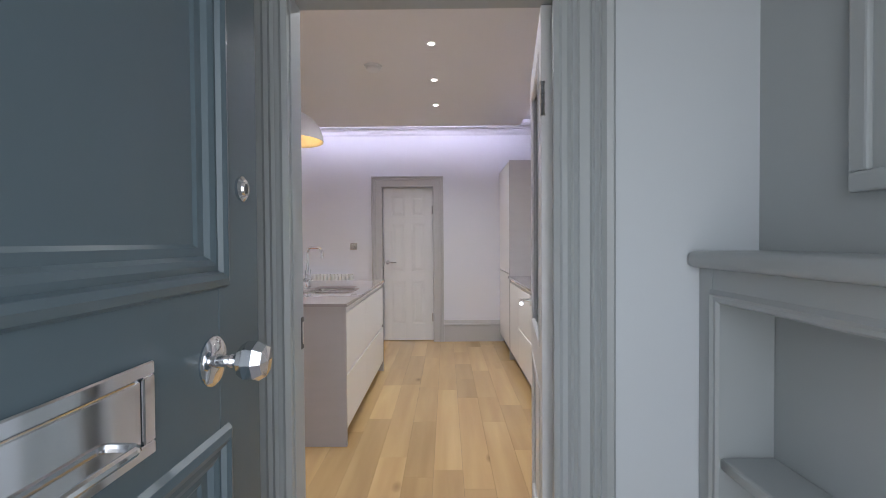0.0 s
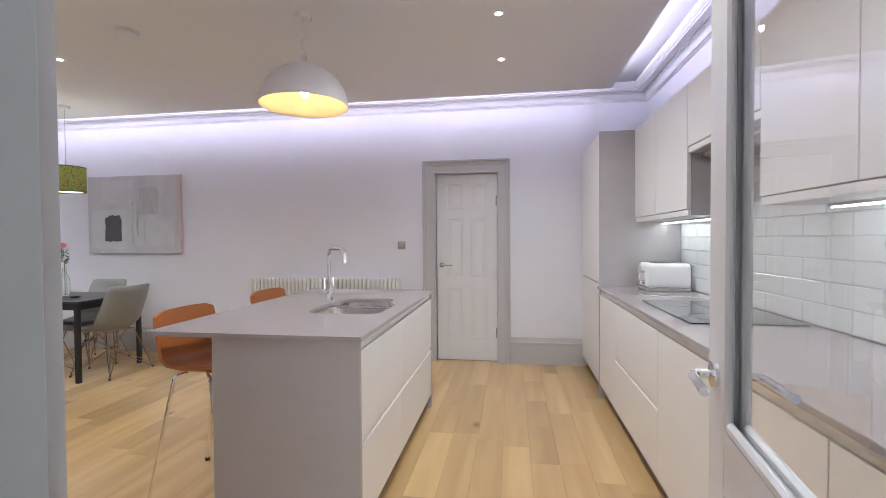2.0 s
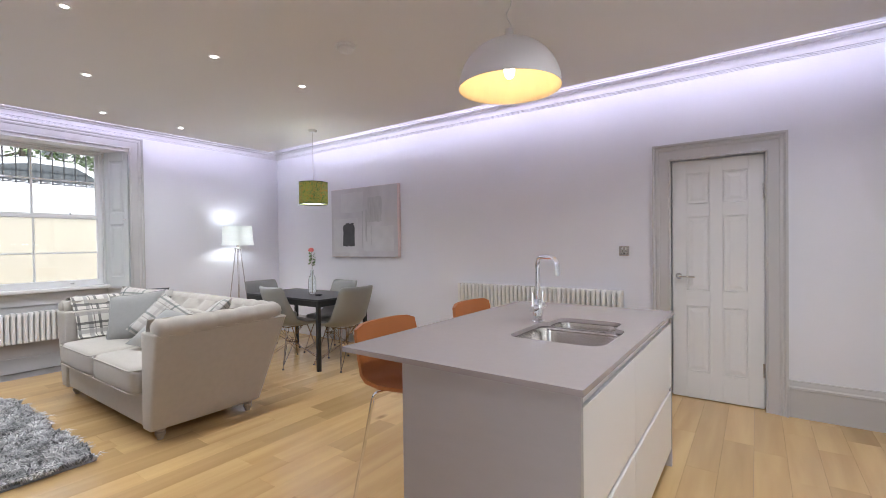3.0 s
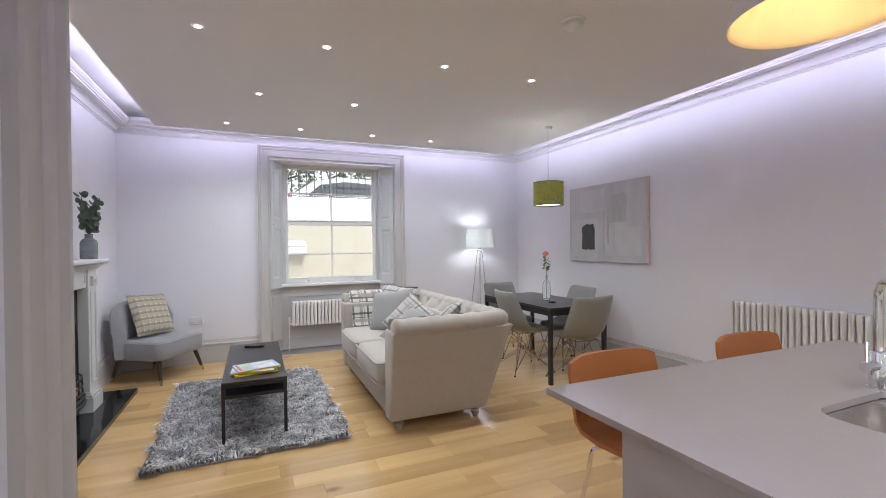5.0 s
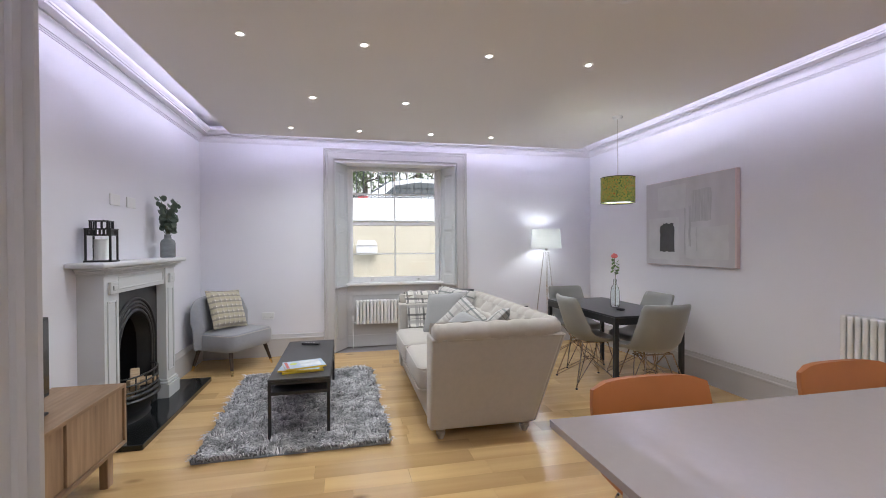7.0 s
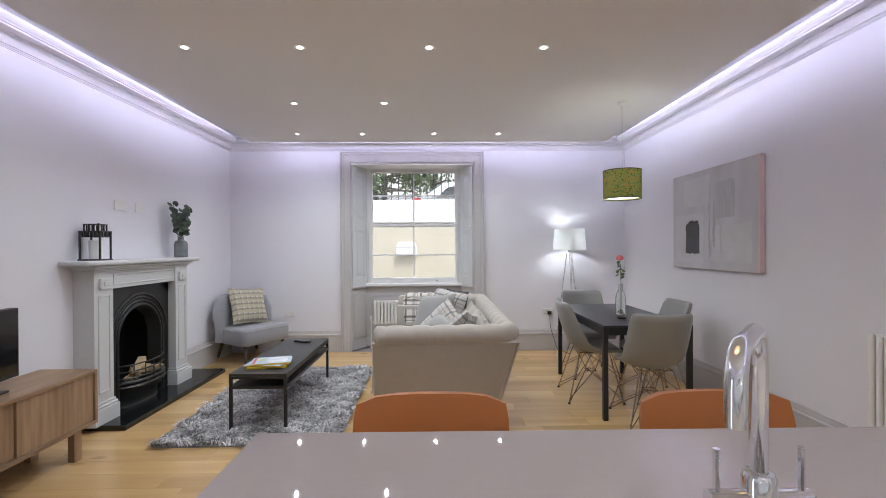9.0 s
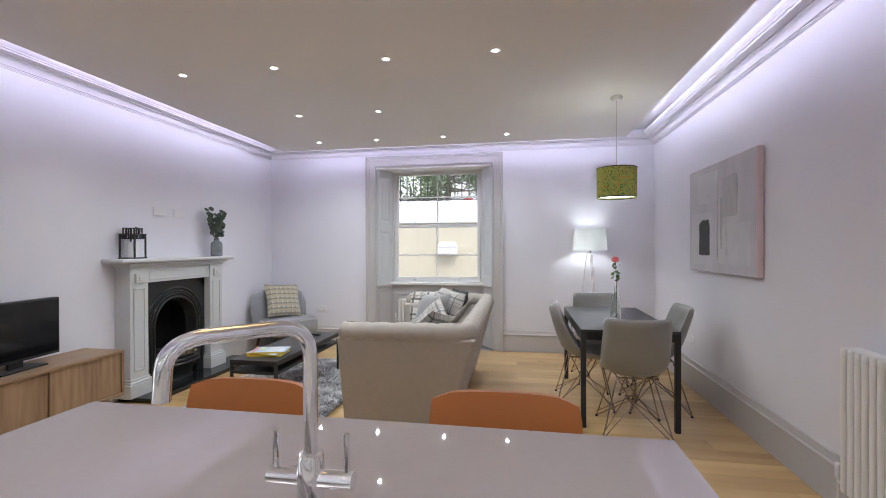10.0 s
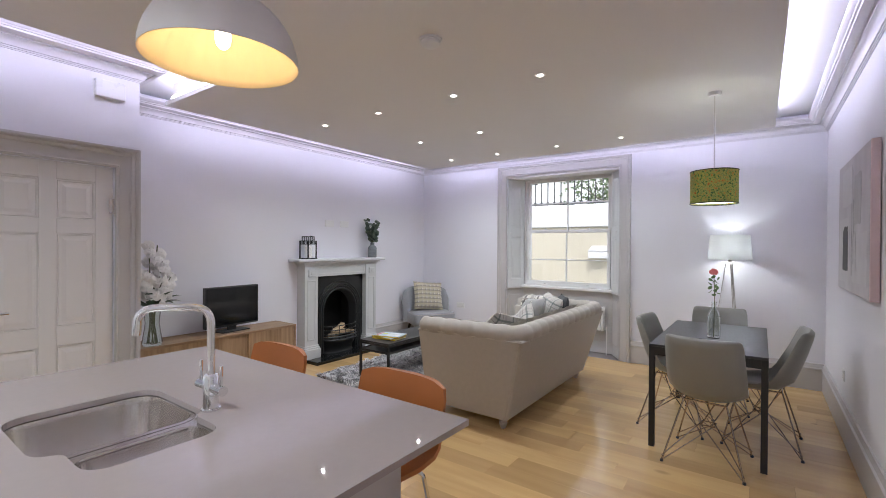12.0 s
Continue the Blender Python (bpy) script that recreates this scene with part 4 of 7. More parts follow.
part("cover", lathe(bmesh.new(), [(0.058, -0.012), (0.056, -0.03), (0.045, -0.04), (0.001, -0.042)], 28), M_PLASTIC, sm, smooth=40)

copy_thing(sm, pose(0.12, 4.02, RAFT))


def socket(name, m, w, label, material, buttons):
    s = thing(name, m, label, "wall socket")
    part("plate", solid((-w / 2, -0.010, -0.043), (w / 2, 0, 0.043), 0.003, 2), material, s)
    for x in buttons or (-0.02, 0.02):
        part("screw", solid((x - 0.003, -0.0108, -0.003), (x + 0.003, -0.0098, 0.003), 0.001), material, s)
    for x in buttons:
        part("switch", solid((x - 0.006, -0.013, 0.012), (x + 0.006, -0.0095, 0.03), 0.001), M_PLASTIC, s)
        for dx, dz in ((0, -0.002), (-0.011, -0.022), (0.011, -0.022)):
            part("pin_hole", solid((x + dx - 0.003, -0.0105, dz - 0.004), (x + dx + 0.003, -0.0098, dz + 0.004)), M_BLACK, s)


socket("fused_switch", pose(-0.52, YN, 1.24), 0.086, "brushed steel switch plate on the wall", M_STEEL, (-0.015, 0.015))
socket("wall_socket", pose(-4.44, YN, 0.46), 0.086, "white plastic wall socket near the floor", M_PLASTIC, (0,))
socket("wall_socket", pose(-3.66, YS, 1.75, 0, 0, 180), 0.146, "white double wall plate above the mantelpiece", M_PLASTIC, ())
socket("wall_socket", pose(-3.92, YS, 1.75, 0, 0, 180), 0.146, "white double wall plate above the mantelpiece", M_PLASTIC, ())
socket("wall_socket", pose(XW, 5.25, 0.51, 0, 0, 90), 0.146, "white double wall socket with a black plug", M_PLASTIC, (-0.04, 0.04))
socket("wall_socket", pose(XW, 1.81, 0.51, 0, 0, 90), 0.146, "white double wall socket above the skirting", M_PLASTIC, (-0.04, 0.04))
al = thing("alarm_sounder", pose(-0.91, YE, 2.545), "small white box fixed high on the wall", "alarm box")
part("case", solid((-0.09, 0, -0.06), (0.09, 0.045, 0.06), 0.006, 2), M_PLASTIC, al)
part("back_plate", solid((-0.094, 0, -0.064), (0.094, 0.006, 0.064)), M_PLASTIC, al)


# ---- column radiators ----
M_RAD = mat("radiator_enamel", (0.83, 0.82, 0.81), 0.35, vary=0.015, scale=3)


def radiator(m, length, z0, z1, n, cols, label):
    r = thing("column_radiator", m, label, "radiator", "column radiators")
    step = length / n
    for i in range(n):
        x = -length / 2 + (i + 0.5) * step
        b = bmesh.new()
        for c in range(cols):
            y = 0.02 + c * 0.036
            tube(b, [(x, y, z0 + 0.03), (x, y, z1 - 0.03)], 0.0182, 10)
        ym = 0.02 + (cols - 1) * 0.018
        for z in (z0 + 0.024, z1 - 0.024):
            box(b, (x - 0.0185, 0.006, z - 0.024), (x + 0.0185, 2 * ym - 0.006, z + 0.024), 0.011, 3)
            tube(b, [(x - step / 2, ym, z), (x + step / 2, ym, z)], 0.014, 8)
        part("section", b, M_RAD, r, smooth=50)
    for s in (-1, 1):
        x = s * (length / 2 + 0.035)
        v = part("valve", tube(bmesh.new(), [(s * length / 2, 0.03, z0 + 0.03), (x, 0.03, z0 + 0.03)], 0.010, 8), M_DOORW, r, smooth=40)
        part("pipe", tube(bmesh.new(), [(x, 0.03, z0 + 0.06), (x, 0.03, 0)], 0.0075, 8), M_DOORW, r, smooth=40)
    part("valve_head", tube(bmesh.new(), [(-length / 2 - 0.035, 0.03, z0 + 0.05), (-length / 2 - 0.035, 0.03, z0 + 0.12)], 0.016, 12), M_DOORW, r, smooth=40)
    return r


radiator(pose(-1.39, YN - 0.115, 0), 1.74, 0.17, 0.885, 38, 3, "long white column radiator on the wall")
radiator(pose(SX + 0.13, (SY0 + SY1) / 2 + 0.01, 0, 0, 0, 90), 1.12, 0.32, 0.645, 24, 3, "low white column radiator under the window")

# ---- fireplace ----
M_SURR = mat("surround_paint", (0.61, 0.62, 0.625), 0.45, vary=0.03, scale=3, bump=0.05, bscale=80)
M_GRANITE = mat("black_granite", (0.012, 0.013, 0.014), 0.12, vary=0.5, scale=120)
M_SOOT = mat("soot_brick", (0.006, 0.006, 0.006), 0.9, vary=0.4, scale=12, bump=0.4, bscale=40)
FX = -3.772
single("hearth", solid((-4.76, YS, 0.0), (-3.18, 1.41, 0.042), 0.004), M_GRANITE, "polished black granite hearth slab on the floor", "hearth")
fs = thing("fireplace_surround", pose(0, 0, 0), "pale grey painted fireplace surround with a moulded mantelshelf", "fireplace")
for s in (1, -1):
    x0, x1 = sorted((FX + s * 0.418, FX + s * 0.615))
    b = solid((x0, YS, 0.042), (x1, 1.20, 1.20), 0.002)
    box(b, (x0 + 0.035, 1.199, 0.27), (x0 + 0.05, 1.208, 1.02), 0.003)
    box(b, (x1 - 0.05, 1.199, 0.27), (x1 - 0.035, 1.208, 1.02), 0.003)
    box(b, (x0 + 0.05, 1.199, 0.27), (x1 - 0.05, 1.208, 0.285), 0.003)
    box(b, (x0 + 0.05, 1.199, 1.005), (x1 - 0.05, 1.208, 1.02), 0.003)
    leg = part("pilaster", b, M_SURR, fs)
    b = solid((x0 - 0.028, YS, 0.042), (x1 + 0.028, 1.228, 0.16), 0.002)
    box(b, (x0 - 0.02, YS, 0.16), (x1 + 0.02, 1.22, 0.185), 0.008, 2)
    box(b, (x0 - 0.01, YS, 0.185), (x1 + 0.01, 1.21, 0.205), 0.006, 2)
    part("plinth_block", b, M_SURR, fs)
    b = solid((x0 + 0.045, 1.20, 1.065), (x1 - 0.045, 1.222, 1.15), 0.006, 2)
    box(b, (x0 + 0.07, 1.221, 1.09), (x1 - 0.07, 1.23, 1.125), 0.004)
    part("corbel_block", b, M_SURR, fs)
b = solid((FX - 0.418, YS, 1.06), (FX + 0.418, 1.185, 1.20), 0.002)
for z0, z1 in ((1.085, 1.098), (1.165, 1.178)):
    box(b, (FX - 0.395, 1.184, z0), (FX + 0.395, 1.190, z1), 0.002)
for xa in (FX - 0.395, FX + 0.382):
    box(b, (xa, 1.184, 1.098), (xa + 0.013, 1.190, 1.165), 0.002)
part("frieze", b, M_SURR, fs)
b = bmesh.new()
for g, z0, z1 in ((0.010, 1.20, 1.215), (0.024, 1.215, 1.232), (0.045, 1.232, 1.248)):
    box(b, (FX - 0.615 - g, YS, z0), (FX + 0.615 + g, 1.20 + g, z1), 0.005, 2)
part("bed_mould", b, M_SURR, fs)
part("mantelshelf", solid((FX - 0.75, YS, 1.25), (FX + 0.75, 1.265, 1.288), 0.014, 3), M_SURR, fs, smooth=50)

ins = thing("fireplace_insert", pose(FX, 0, 0), "black cast iron arched fireplace insert with a bowed grate", "fireplace insert")


def arch(r, base, spring, n=20):
    return [(-r, base)] + [(-r * math.cos(math.pi * i / n), spring + r * math.sin(math.pi * i / n)) for i in range(n + 1)] + [(r, base)]


SPR = 0.60
b = bmesh.new()
hole = arch(0.27, 0.042, SPR)
front = 1.125
for i in range(len(hole) - 1):
    (xa, za), (xb, zb) = hole[i], hole[i + 1]

    def outp(x, z):
        if z <= SPR + 1e-6:
            return (-0.418 if x < 0 else 0.418, z)
        k = min(0.418 / max(1e-6, abs(x)), (1.06 - SPR) / max(1e-6, z - SPR))
        return (x * k, SPR + (z - SPR) * k)
    pa, pb = outp(xa, za), outp(xb, zb)
    quad = [(xa, za), (xb, zb), pb, pa]
    b.faces.new([b.verts.new((x, front, z)) for x, z in quad])
    b.faces.new([b.verts.new(p) for p in ((xa, front, za), (xb, front, zb), (xb * 0.9, 1.035, 0.042 + (zb - 0.042) * 0.97), (xa * 0.9, 1.035, 0.042 + (za - 0.042) * 0.97))])
for s in (-1, 1):
    b.faces.new([b.verts.new(p) for p in ((s * 0.418, front, 1.06), (s * 0.418, front, SPR + 0.35), (s * 0.30, front, 1.06))])
bmesh.ops.remove_doubles(b, verts=b.verts[:], dist=0.0005)
part("iron_plate", b, M_IRON, ins)
for r, t in ((0.375, 0.012), (0.345, 0.009), (0.318, 0.013), (0.283, 0.014)):
    part("arch_mould", tube(bmesh.new(), [(x, front - 0.002 + t * 0.4, z) for x, z in arch(r, 0.05, SPR, 24)], t, 8), M_IRON, ins, smooth=50)
part("fire_back", solid((-0.34, 0.745, 0.0), (0.34, 0.775, 0.968)), M_SOOT, ins)
for sx in (-1, 1):
    part("fire_side", solid((sx * 0.335 - 0.008, 0.775, 0.0), (sx * 0.335 + 0.008, 1.03, 0.968)), M_SOOT, ins)
part("fire_floor", solid((-0.327, 0.775, 0.0), (0.327, 1.1, 0.10)), M_SOOT, ins)
part("fire_top", solid((-0.327, 0.775, 0.94), (0.327, 1.03, 0.965)), M_SOOT, ins)


def bow(z, out, r):
    return tube(bmesh.new(), [(0.27 * math.sin(a), 1.13 + out * math.cos(a), z) for a in [(-1 + i / 8) * math.pi / 2 for i in range(17)]], r, 6)


for z, o, r in ((0.40, 0.115, 0.007), (0.345, 0.12, 0.007), (0.29, 0.12, 0.009), (0.255, 0.125, 0.014), (0.215, 0.13, 0.016)):
    part("grate_bar", bow(z, o, r), M_IRON, ins, smooth=50)
b = bmesh.new()
loft(b, [[Vector((0.27 * math.sin(a) * k, 1.10 + o * math.cos(a), z)) for a in [(-1 + i / 8) * math.pi / 2 for i in range(17)]] + [Vector((0.27 * k * math.cos(j * math.pi), 1.05, z)) for j in (0, 1)] for z, o, k in ((0.21, 0.14, 1.0), (0.15, 0.13, 0.98), (0.12, 0.10, 0.9), (0.06, 0.09, 0.86), (0.042, 0.10, 0.9))])
part("ash_front", b, M_IRON, ins, smooth=40)
for x in (-0.2, -0.1, 0.0, 0.1, 0.2):
    y = 1.13 + 0.12 * math.sqrt(max(0, 1 - (x / 0.27) ** 2))
    part("grate_post", tube(bmesh.new(), [(x, y, 0.22), (x, y, 0.405)], 0.005, 6), M_IRON, ins)
M_LOG = wood("cut_log", (0.36, 0.24, 0.13), (0.62, 0.47, 0.30), 5, (10, 2, 10), 0.8)
M_BARK = mat("log_bark", (0.10, 0.07, 0.05), 0.9, vary=0.4, scale=25, bump=0.5, bscale=60)
for x, y, z, ang, tilt, L in ((0.02, 1.12, 0.275, 8, 6, 0.34), (-0.04, 1.16, 0.30, -14, -8, 0.30), (0.03, 1.13, 0.335, 22, 14, 0.30)):
    lg = thing("fire_log", pose(FX + x, y, z, 0, tilt, ang), "split pale log lying in the grate", "log", "logs in the grate")
    part("bark", tube(bmesh.new(), [(-L / 2 + 0.002, 0, -0.004), (L / 2 - 0.002, 0, -0.004)], 0.034, 9), M_BARK, lg, smooth=40)
    part("split_face", solid((-L / 2, -0.03, -0.022), (L / 2, 0.034, 0.031), 0.006), M_LOG, lg)

# ---- on the mantelshelf ----
MZ = 1.288
ln = thing("candle_lantern", pose(-3.235, 1.155, MZ, 0, 0, 8), "black metal lantern holding a white pillar candle", "lantern")
w = 0.068
b = solid((-w - 0.012, -w - 0.012, 0), (w + 0.012, w + 0.012, 0.012), 0.002)
for sx in (-1, 1):
    for sy in (-1, 1):
        box(b, (sx * w - 0.006, sy * w - 0.006, 0.012), (sx * w + 0.006, sy * w + 0.006, 0.225))
part("frame", b, M_BLACK, ln)
b = solid((-w - 0.008, -w - 0.008, 0.218), (w + 0.008, w + 0.008, 0.226))
for s in (-1, 1):
    for k in range(6):
        u = -w + (k + 0.5) * w / 3
        box(b, (u - 0.005, s * w - 0.003, 0.185), (u + 0.005, s * w + 0.003, 0.219))
        box(b, (s * w - 0.003, u - 0.005, 0.185), (s * w + 0.003, u + 0.005, 0.219))
    box(b, (-w, s * w - 0.003, 0.178), (w, s * w + 0.003, 0.186))
    box(b, (s * w - 0.003, -w, 0.178), (s * w + 0.003, w, 0.186))
k = 0.05
box(b, (-k - 0.006, -k - 0.006, 0.272), (k + 0.006, k + 0.006, 0.279))
for s in (-1, 1):
    for q in range(4):
        u = -k + q * k * 2 / 3
        box(b, (u - 0.005, s * k - 0.003, 0.226), (u + 0.005, s * k + 0.003, 0.272))
        box(b, (s * k - 0.003, u - 0.005, 0.226), (s * k + 0.003, u + 0.005, 0.272))
part("roof", b, M_BLACK, ln)
part("handle", tube(bmesh.new(), [(-0.03 - 0.075 * math.sin(a), 0, 0.226 + 0.03 * (1 - math.cos(a))) for a in [i * math.pi / 8 for i in range(9)]], 0.003, 6), M_BLACK, ln)
for s in (-1, 1):
    part("pane", solid((-w + 0.006, s * w - 0.001, 0.012), (w - 0.006, s * w + 0.001, 0.178)), M_GLASS, ln).visible_shadow = False
    part("pane", solid((s * w - 0.001, -w + 0.006, 0.012), (s * w + 0.001, w - 0.006, 0.178)), M_GLASS, ln).visible_shadow = False
M_WAX = mat("candle_wax", (0.85, 0.84, 0.82), 0.5, vary=0.02)
part("candle", lathe(bmesh.new(), [(0.001, 0.012), (0.042, 0.012), (0.043, 0.15), (0.038, 0.154), (0.001, 0.148)], 20), M_WAX, ln, smooth=40)

M_SMOKE = mat("smoky_vase_glass", (0.20, 0.22, 0.23), 0.15, vary=0.55, scale=9, stretch=(1, 1, 3), coat=0.4)
M_LEAF = mat("eucalyptus_leaf", (0.10, 0.135, 0.105), 0.55, vary=0.3, scale=20, per_object=0.0)
M_STEM = mat("plant_stem", (0.10, 0.11, 0.06), 0.6, vary=0.2)
vs = thing("eucalyptus_vase", pose(-4.345, 1.165, MZ), "smoky glass bottle vase with eucalyptus sprigs", "vase")
part("vase", lathe(bmesh.new(), [(0.001, 0.0), (0.056, 0.0), (0.062, 0.008), (0.062, 0.135), (0.052, 0.16), (0.03, 0.175), (0.027, 0.2), (0.033, 0.212), (0.026, 0.21), (0.022, 0.18)], 24), M_SMOKE, vs, "marbled grey glass vase", smooth=40)


def leaf_disc(b, at, normal, r, long=1.0):
    n = Vector(normal).normalized()
    u = n.orthogonal().normalized()
    v = n.cross(u)
    rim = [b.verts.new(Vector(at) + u * (r * long * math.cos(a)) + v * (r * math.sin(a)) + n * (0.12 * r * math.cos(2 * a))) for a in [i * math.pi / 4 for i in range(8)]]
    c = b.verts.new(Vector(at) - n * 0.1 * r)
    for i in range(8):
        b.faces.new((c, rim[i], rim[(i + 1) % 8]))


rnd = random.Random(4)
for s in range(6):
    a = s * 1.1
    lean = 0.05 + 0.06 * rnd.random()
    top = Vector((math.cos(a) * lean * 1.3, math.sin(a) * lean * 0.7 + 0.02, 0.38 + 0.18 * rnd.random()))
    pts = [Vector((0, 0, 0.1)), Vector((top.x * 0.15, top.y * 0.15, 0.22)), Vector((top.x * 0.6, top.y * 0.6, (0.22 + top.z) / 2 + 0.02)), top]
    b = tube(bmesh.new(), pts, 0.0025, 5)
    part("stem", b, M_STEM, vs)
    b = bmesh.new()
    for i in range(8):
        t = 0.12 + 0.88 * i / 7
        p = pts[1].lerp(pts[2], min(1, t * 2)) if t < 0.5 else pts[2].lerp(pts[3], t * 2 - 1)
        for q in (-1, 1):
            d = Vector((rnd.uniform(-1, 1), rnd.uniform(-1, 1), rnd.uniform(-0.2, 0.9))).normalized()
            leaf_disc(b, p + d * 0.032, Vector((rnd.uniform(-1, 1), rnd.uniform(-0.2, 1.2), rnd.uniform(0, 1))), 0.019 + 0.014 * rnd.random() * (1.2 - t * 0.5), 1.15)
    part("leaves", b, M_LEAF, vs, "dusky grey-green round leaves")

# ---- television unit ----
M_WALNUT = wood("walnut_veneer", (0.20, 0.115, 0.062), (0.38, 0.25, 0.15), 2.4, (1.2, 14, 14), 0.42)
M_WALNUTV = wood("walnut_veneer_upright", (0.22, 0.13, 0.07), (0.42, 0.28, 0.17), 2.4, (14, 14, 1.2), 0.42)
tu = thing("tv_unit", pose(0, 0, 0), "low walnut television unit with sliding doors and square legs", "tv unit")
U0, U1, V0, V1 = -2.845, -1.16, 1.075, 1.46
part("top", solid((U0, V0, 0.54), (U1, V1, 0.562), 0.002), M_WALNUT, tu)
part("bottom", solid((U0, V0, 0.20), (U1, V1, 0.222), 0.002), M_WALNUT, tu)
for x in (U0, U1 - 0.022):
    part("side", solid((x, V0, 0.222), (x + 0.022, V1, 0.54), 0.002), M_WALNUTV, tu)
part("back", solid((U0 + 0.022, V0 + 0.004, 0.222), (U1 - 0.022, V0 + 0.012, 0.54)), M_WALNUTV, tu)
for i in range(3):
    L = (U1 - U0 - 0.044) / 3
    part("door", solid((U0 + 0.024 + i * L, V1 - 0.03 - 0.012 * (i == 1), 0.224), (U0 + 0.02 + (i + 1) * L, V1 - 0.012 - 0.012 * (i == 1), 0.538), 0.0015), M_WALNUTV, tu)
for x in (U0 + 0.10, U1 - 0.16):
    for y in (V0 + 0.03, V1 - 0.075):
        part("leg", solid((x, y, 0), (x + 0.06, y + 0.045, 0.20), 0.003), M_WALNUTV, tu)
    part("rail", solid((x + 0.01, V0 + 0.075, 0.16), (x + 0.05, V1 - 0.075, 0.20), 0.003), M_WALNUTV, tu)

M_SCREEN = mat("tv_screen", (0.006, 0.006, 0.008), 0.12, vary=0.1, coat=0.3)
tv = thing("television", pose(-2.20, 1.27, 0.562, 0, 0, 187), "small black flat-screen television, switched off", "television")
part("casing", solid((-0.305, -0.02, 0.055), (0.305, 0.03, 0.465), 0.006, 2), M_BLACK, tv)
part("screen", solid((-0.292, -0.0235, 0.076), (0.292, -0.0195, 0.453)), M_SCREEN, tv)
part("stand_neck", solid((-0.05, -0.005, 0.012), (0.05, 0.02, 0.08), 0.004), M_BLACK, tv)
part("stand_base", solid((-0.16, -0.075, 0), (0.16, 0.085, 0.012), 0.004, 2), M_BLACK, tv)

M_VGLASS = glass("vase_glass", (0.93, 0.97, 0.95))
M_PETAL = mat("white_petal", (0.82, 0.80, 0.78), 0.6, vary=0.05, scale=30)
M_GREEN = mat("dark_leaf", (0.035, 0.07, 0.03), 0.45, vary=0.3, scale=15)
ov = thing("orchid_vase", pose(-1.42, 1.36, 0.562) @ Matrix.Scale(1.32, 4), "clear glass vase of white orchids with dark leaves", "vase")
part("vase", lathe(bmesh.new(), [(0.001, 0.0), (0.055, 0.0), (0.062, 0.02), (0.05, 0.09), (0.042, 0.15), (0.05, 0.23), (0.07, 0.27), (0.067, 0.27), (0.046, 0.225), (0.038, 0.15), (0.046, 0.09), (0.055, 0.02), (0.001, 0.01)], 24), M_VGLASS, ov, "clear waisted glass vase", smooth=50).visible_shadow = False
rnd = random.Random(9)
for s in range(9):
    a = s * 2.4
    low = Vector((0.03 * math.cos(a + 2), 0.03 * math.sin(a + 2), 0.02))
    mid = Vector((0.02 * math.cos(a), 0.02 * math.sin(a), 0.25))
    reach = 0.06 + 0.11 * rnd.random()
    top = Vector((reach * math.cos(a), 0.6 * reach * math.sin(a), 0.40 + 0.30 * rnd.random()))
    part("stem", tube(bmesh.new(), [low, mid, mid.lerp(top, 0.5) + Vector((0, 0, 0.03)), top], 0.004, 5), M_STEM, ov)
    b = bmesh.new()
    for f in range(8):
        p = mid.lerp(top, 0.38 + 0.09 * f) + Vector((rnd.uniform(-0.03, 0.03), rnd.uniform(-0.02, 0.03), rnd.uniform(-0.02, 0.03)))
        face = Vector((rnd.uniform(-0.6, 0.8), rnd.uniform(0.3, 1), rnd.uniform(-0.2, 0.6))).normalized()
        u = face.orthogonal().normalized()
        v = face.cross(u)
        for q in range(5):
            d = u * math.cos(q * 1.257 + s) + v * math.sin(q * 1.257 + s)
            leaf_disc(b, p + d * 0.021, face + d * 0.5, 0.0205, 1.2)
    part("blossoms", b, M_PETAL, ov, "white orchid blossoms")
for s in range(11):
    a = s * 0.9 + 0.3
    d = Vector((math.cos(a), 0.6 * math.sin(a), 0))
    b = bmesh.new()
    sdv = Vector((-math.sin(a), math.cos(a), 0)) * 0.024
    pts = [Vector((0, 0, 0.22)) + d * (0.18 * t) + Vector((0, 0, 0.22 * t - 0.16 * t * t + 0.04 * (s % 3) * t)) for t in (0, 0.3, 0.6, 0.85, 1)]
    wd = [0.3, 1, 1.1, 0.7, 0.05]
    rows = [[b.verts.new(p - sdv * k), b.verts.new(p - Vector((0, 0, 0.006 * k))), b.verts.new(p + sdv * k)] for p, k in zip(pts, wd)]
    for r0, r1 in zip(rows, rows[1:]):
        for j in (0, 1):
            b.faces.new((r0[j], r0[j + 1], r1[j + 1], r1[j]))
    part("leaf", b, M_GREEN, ov, smooth=60)

# ---- fabrics ----


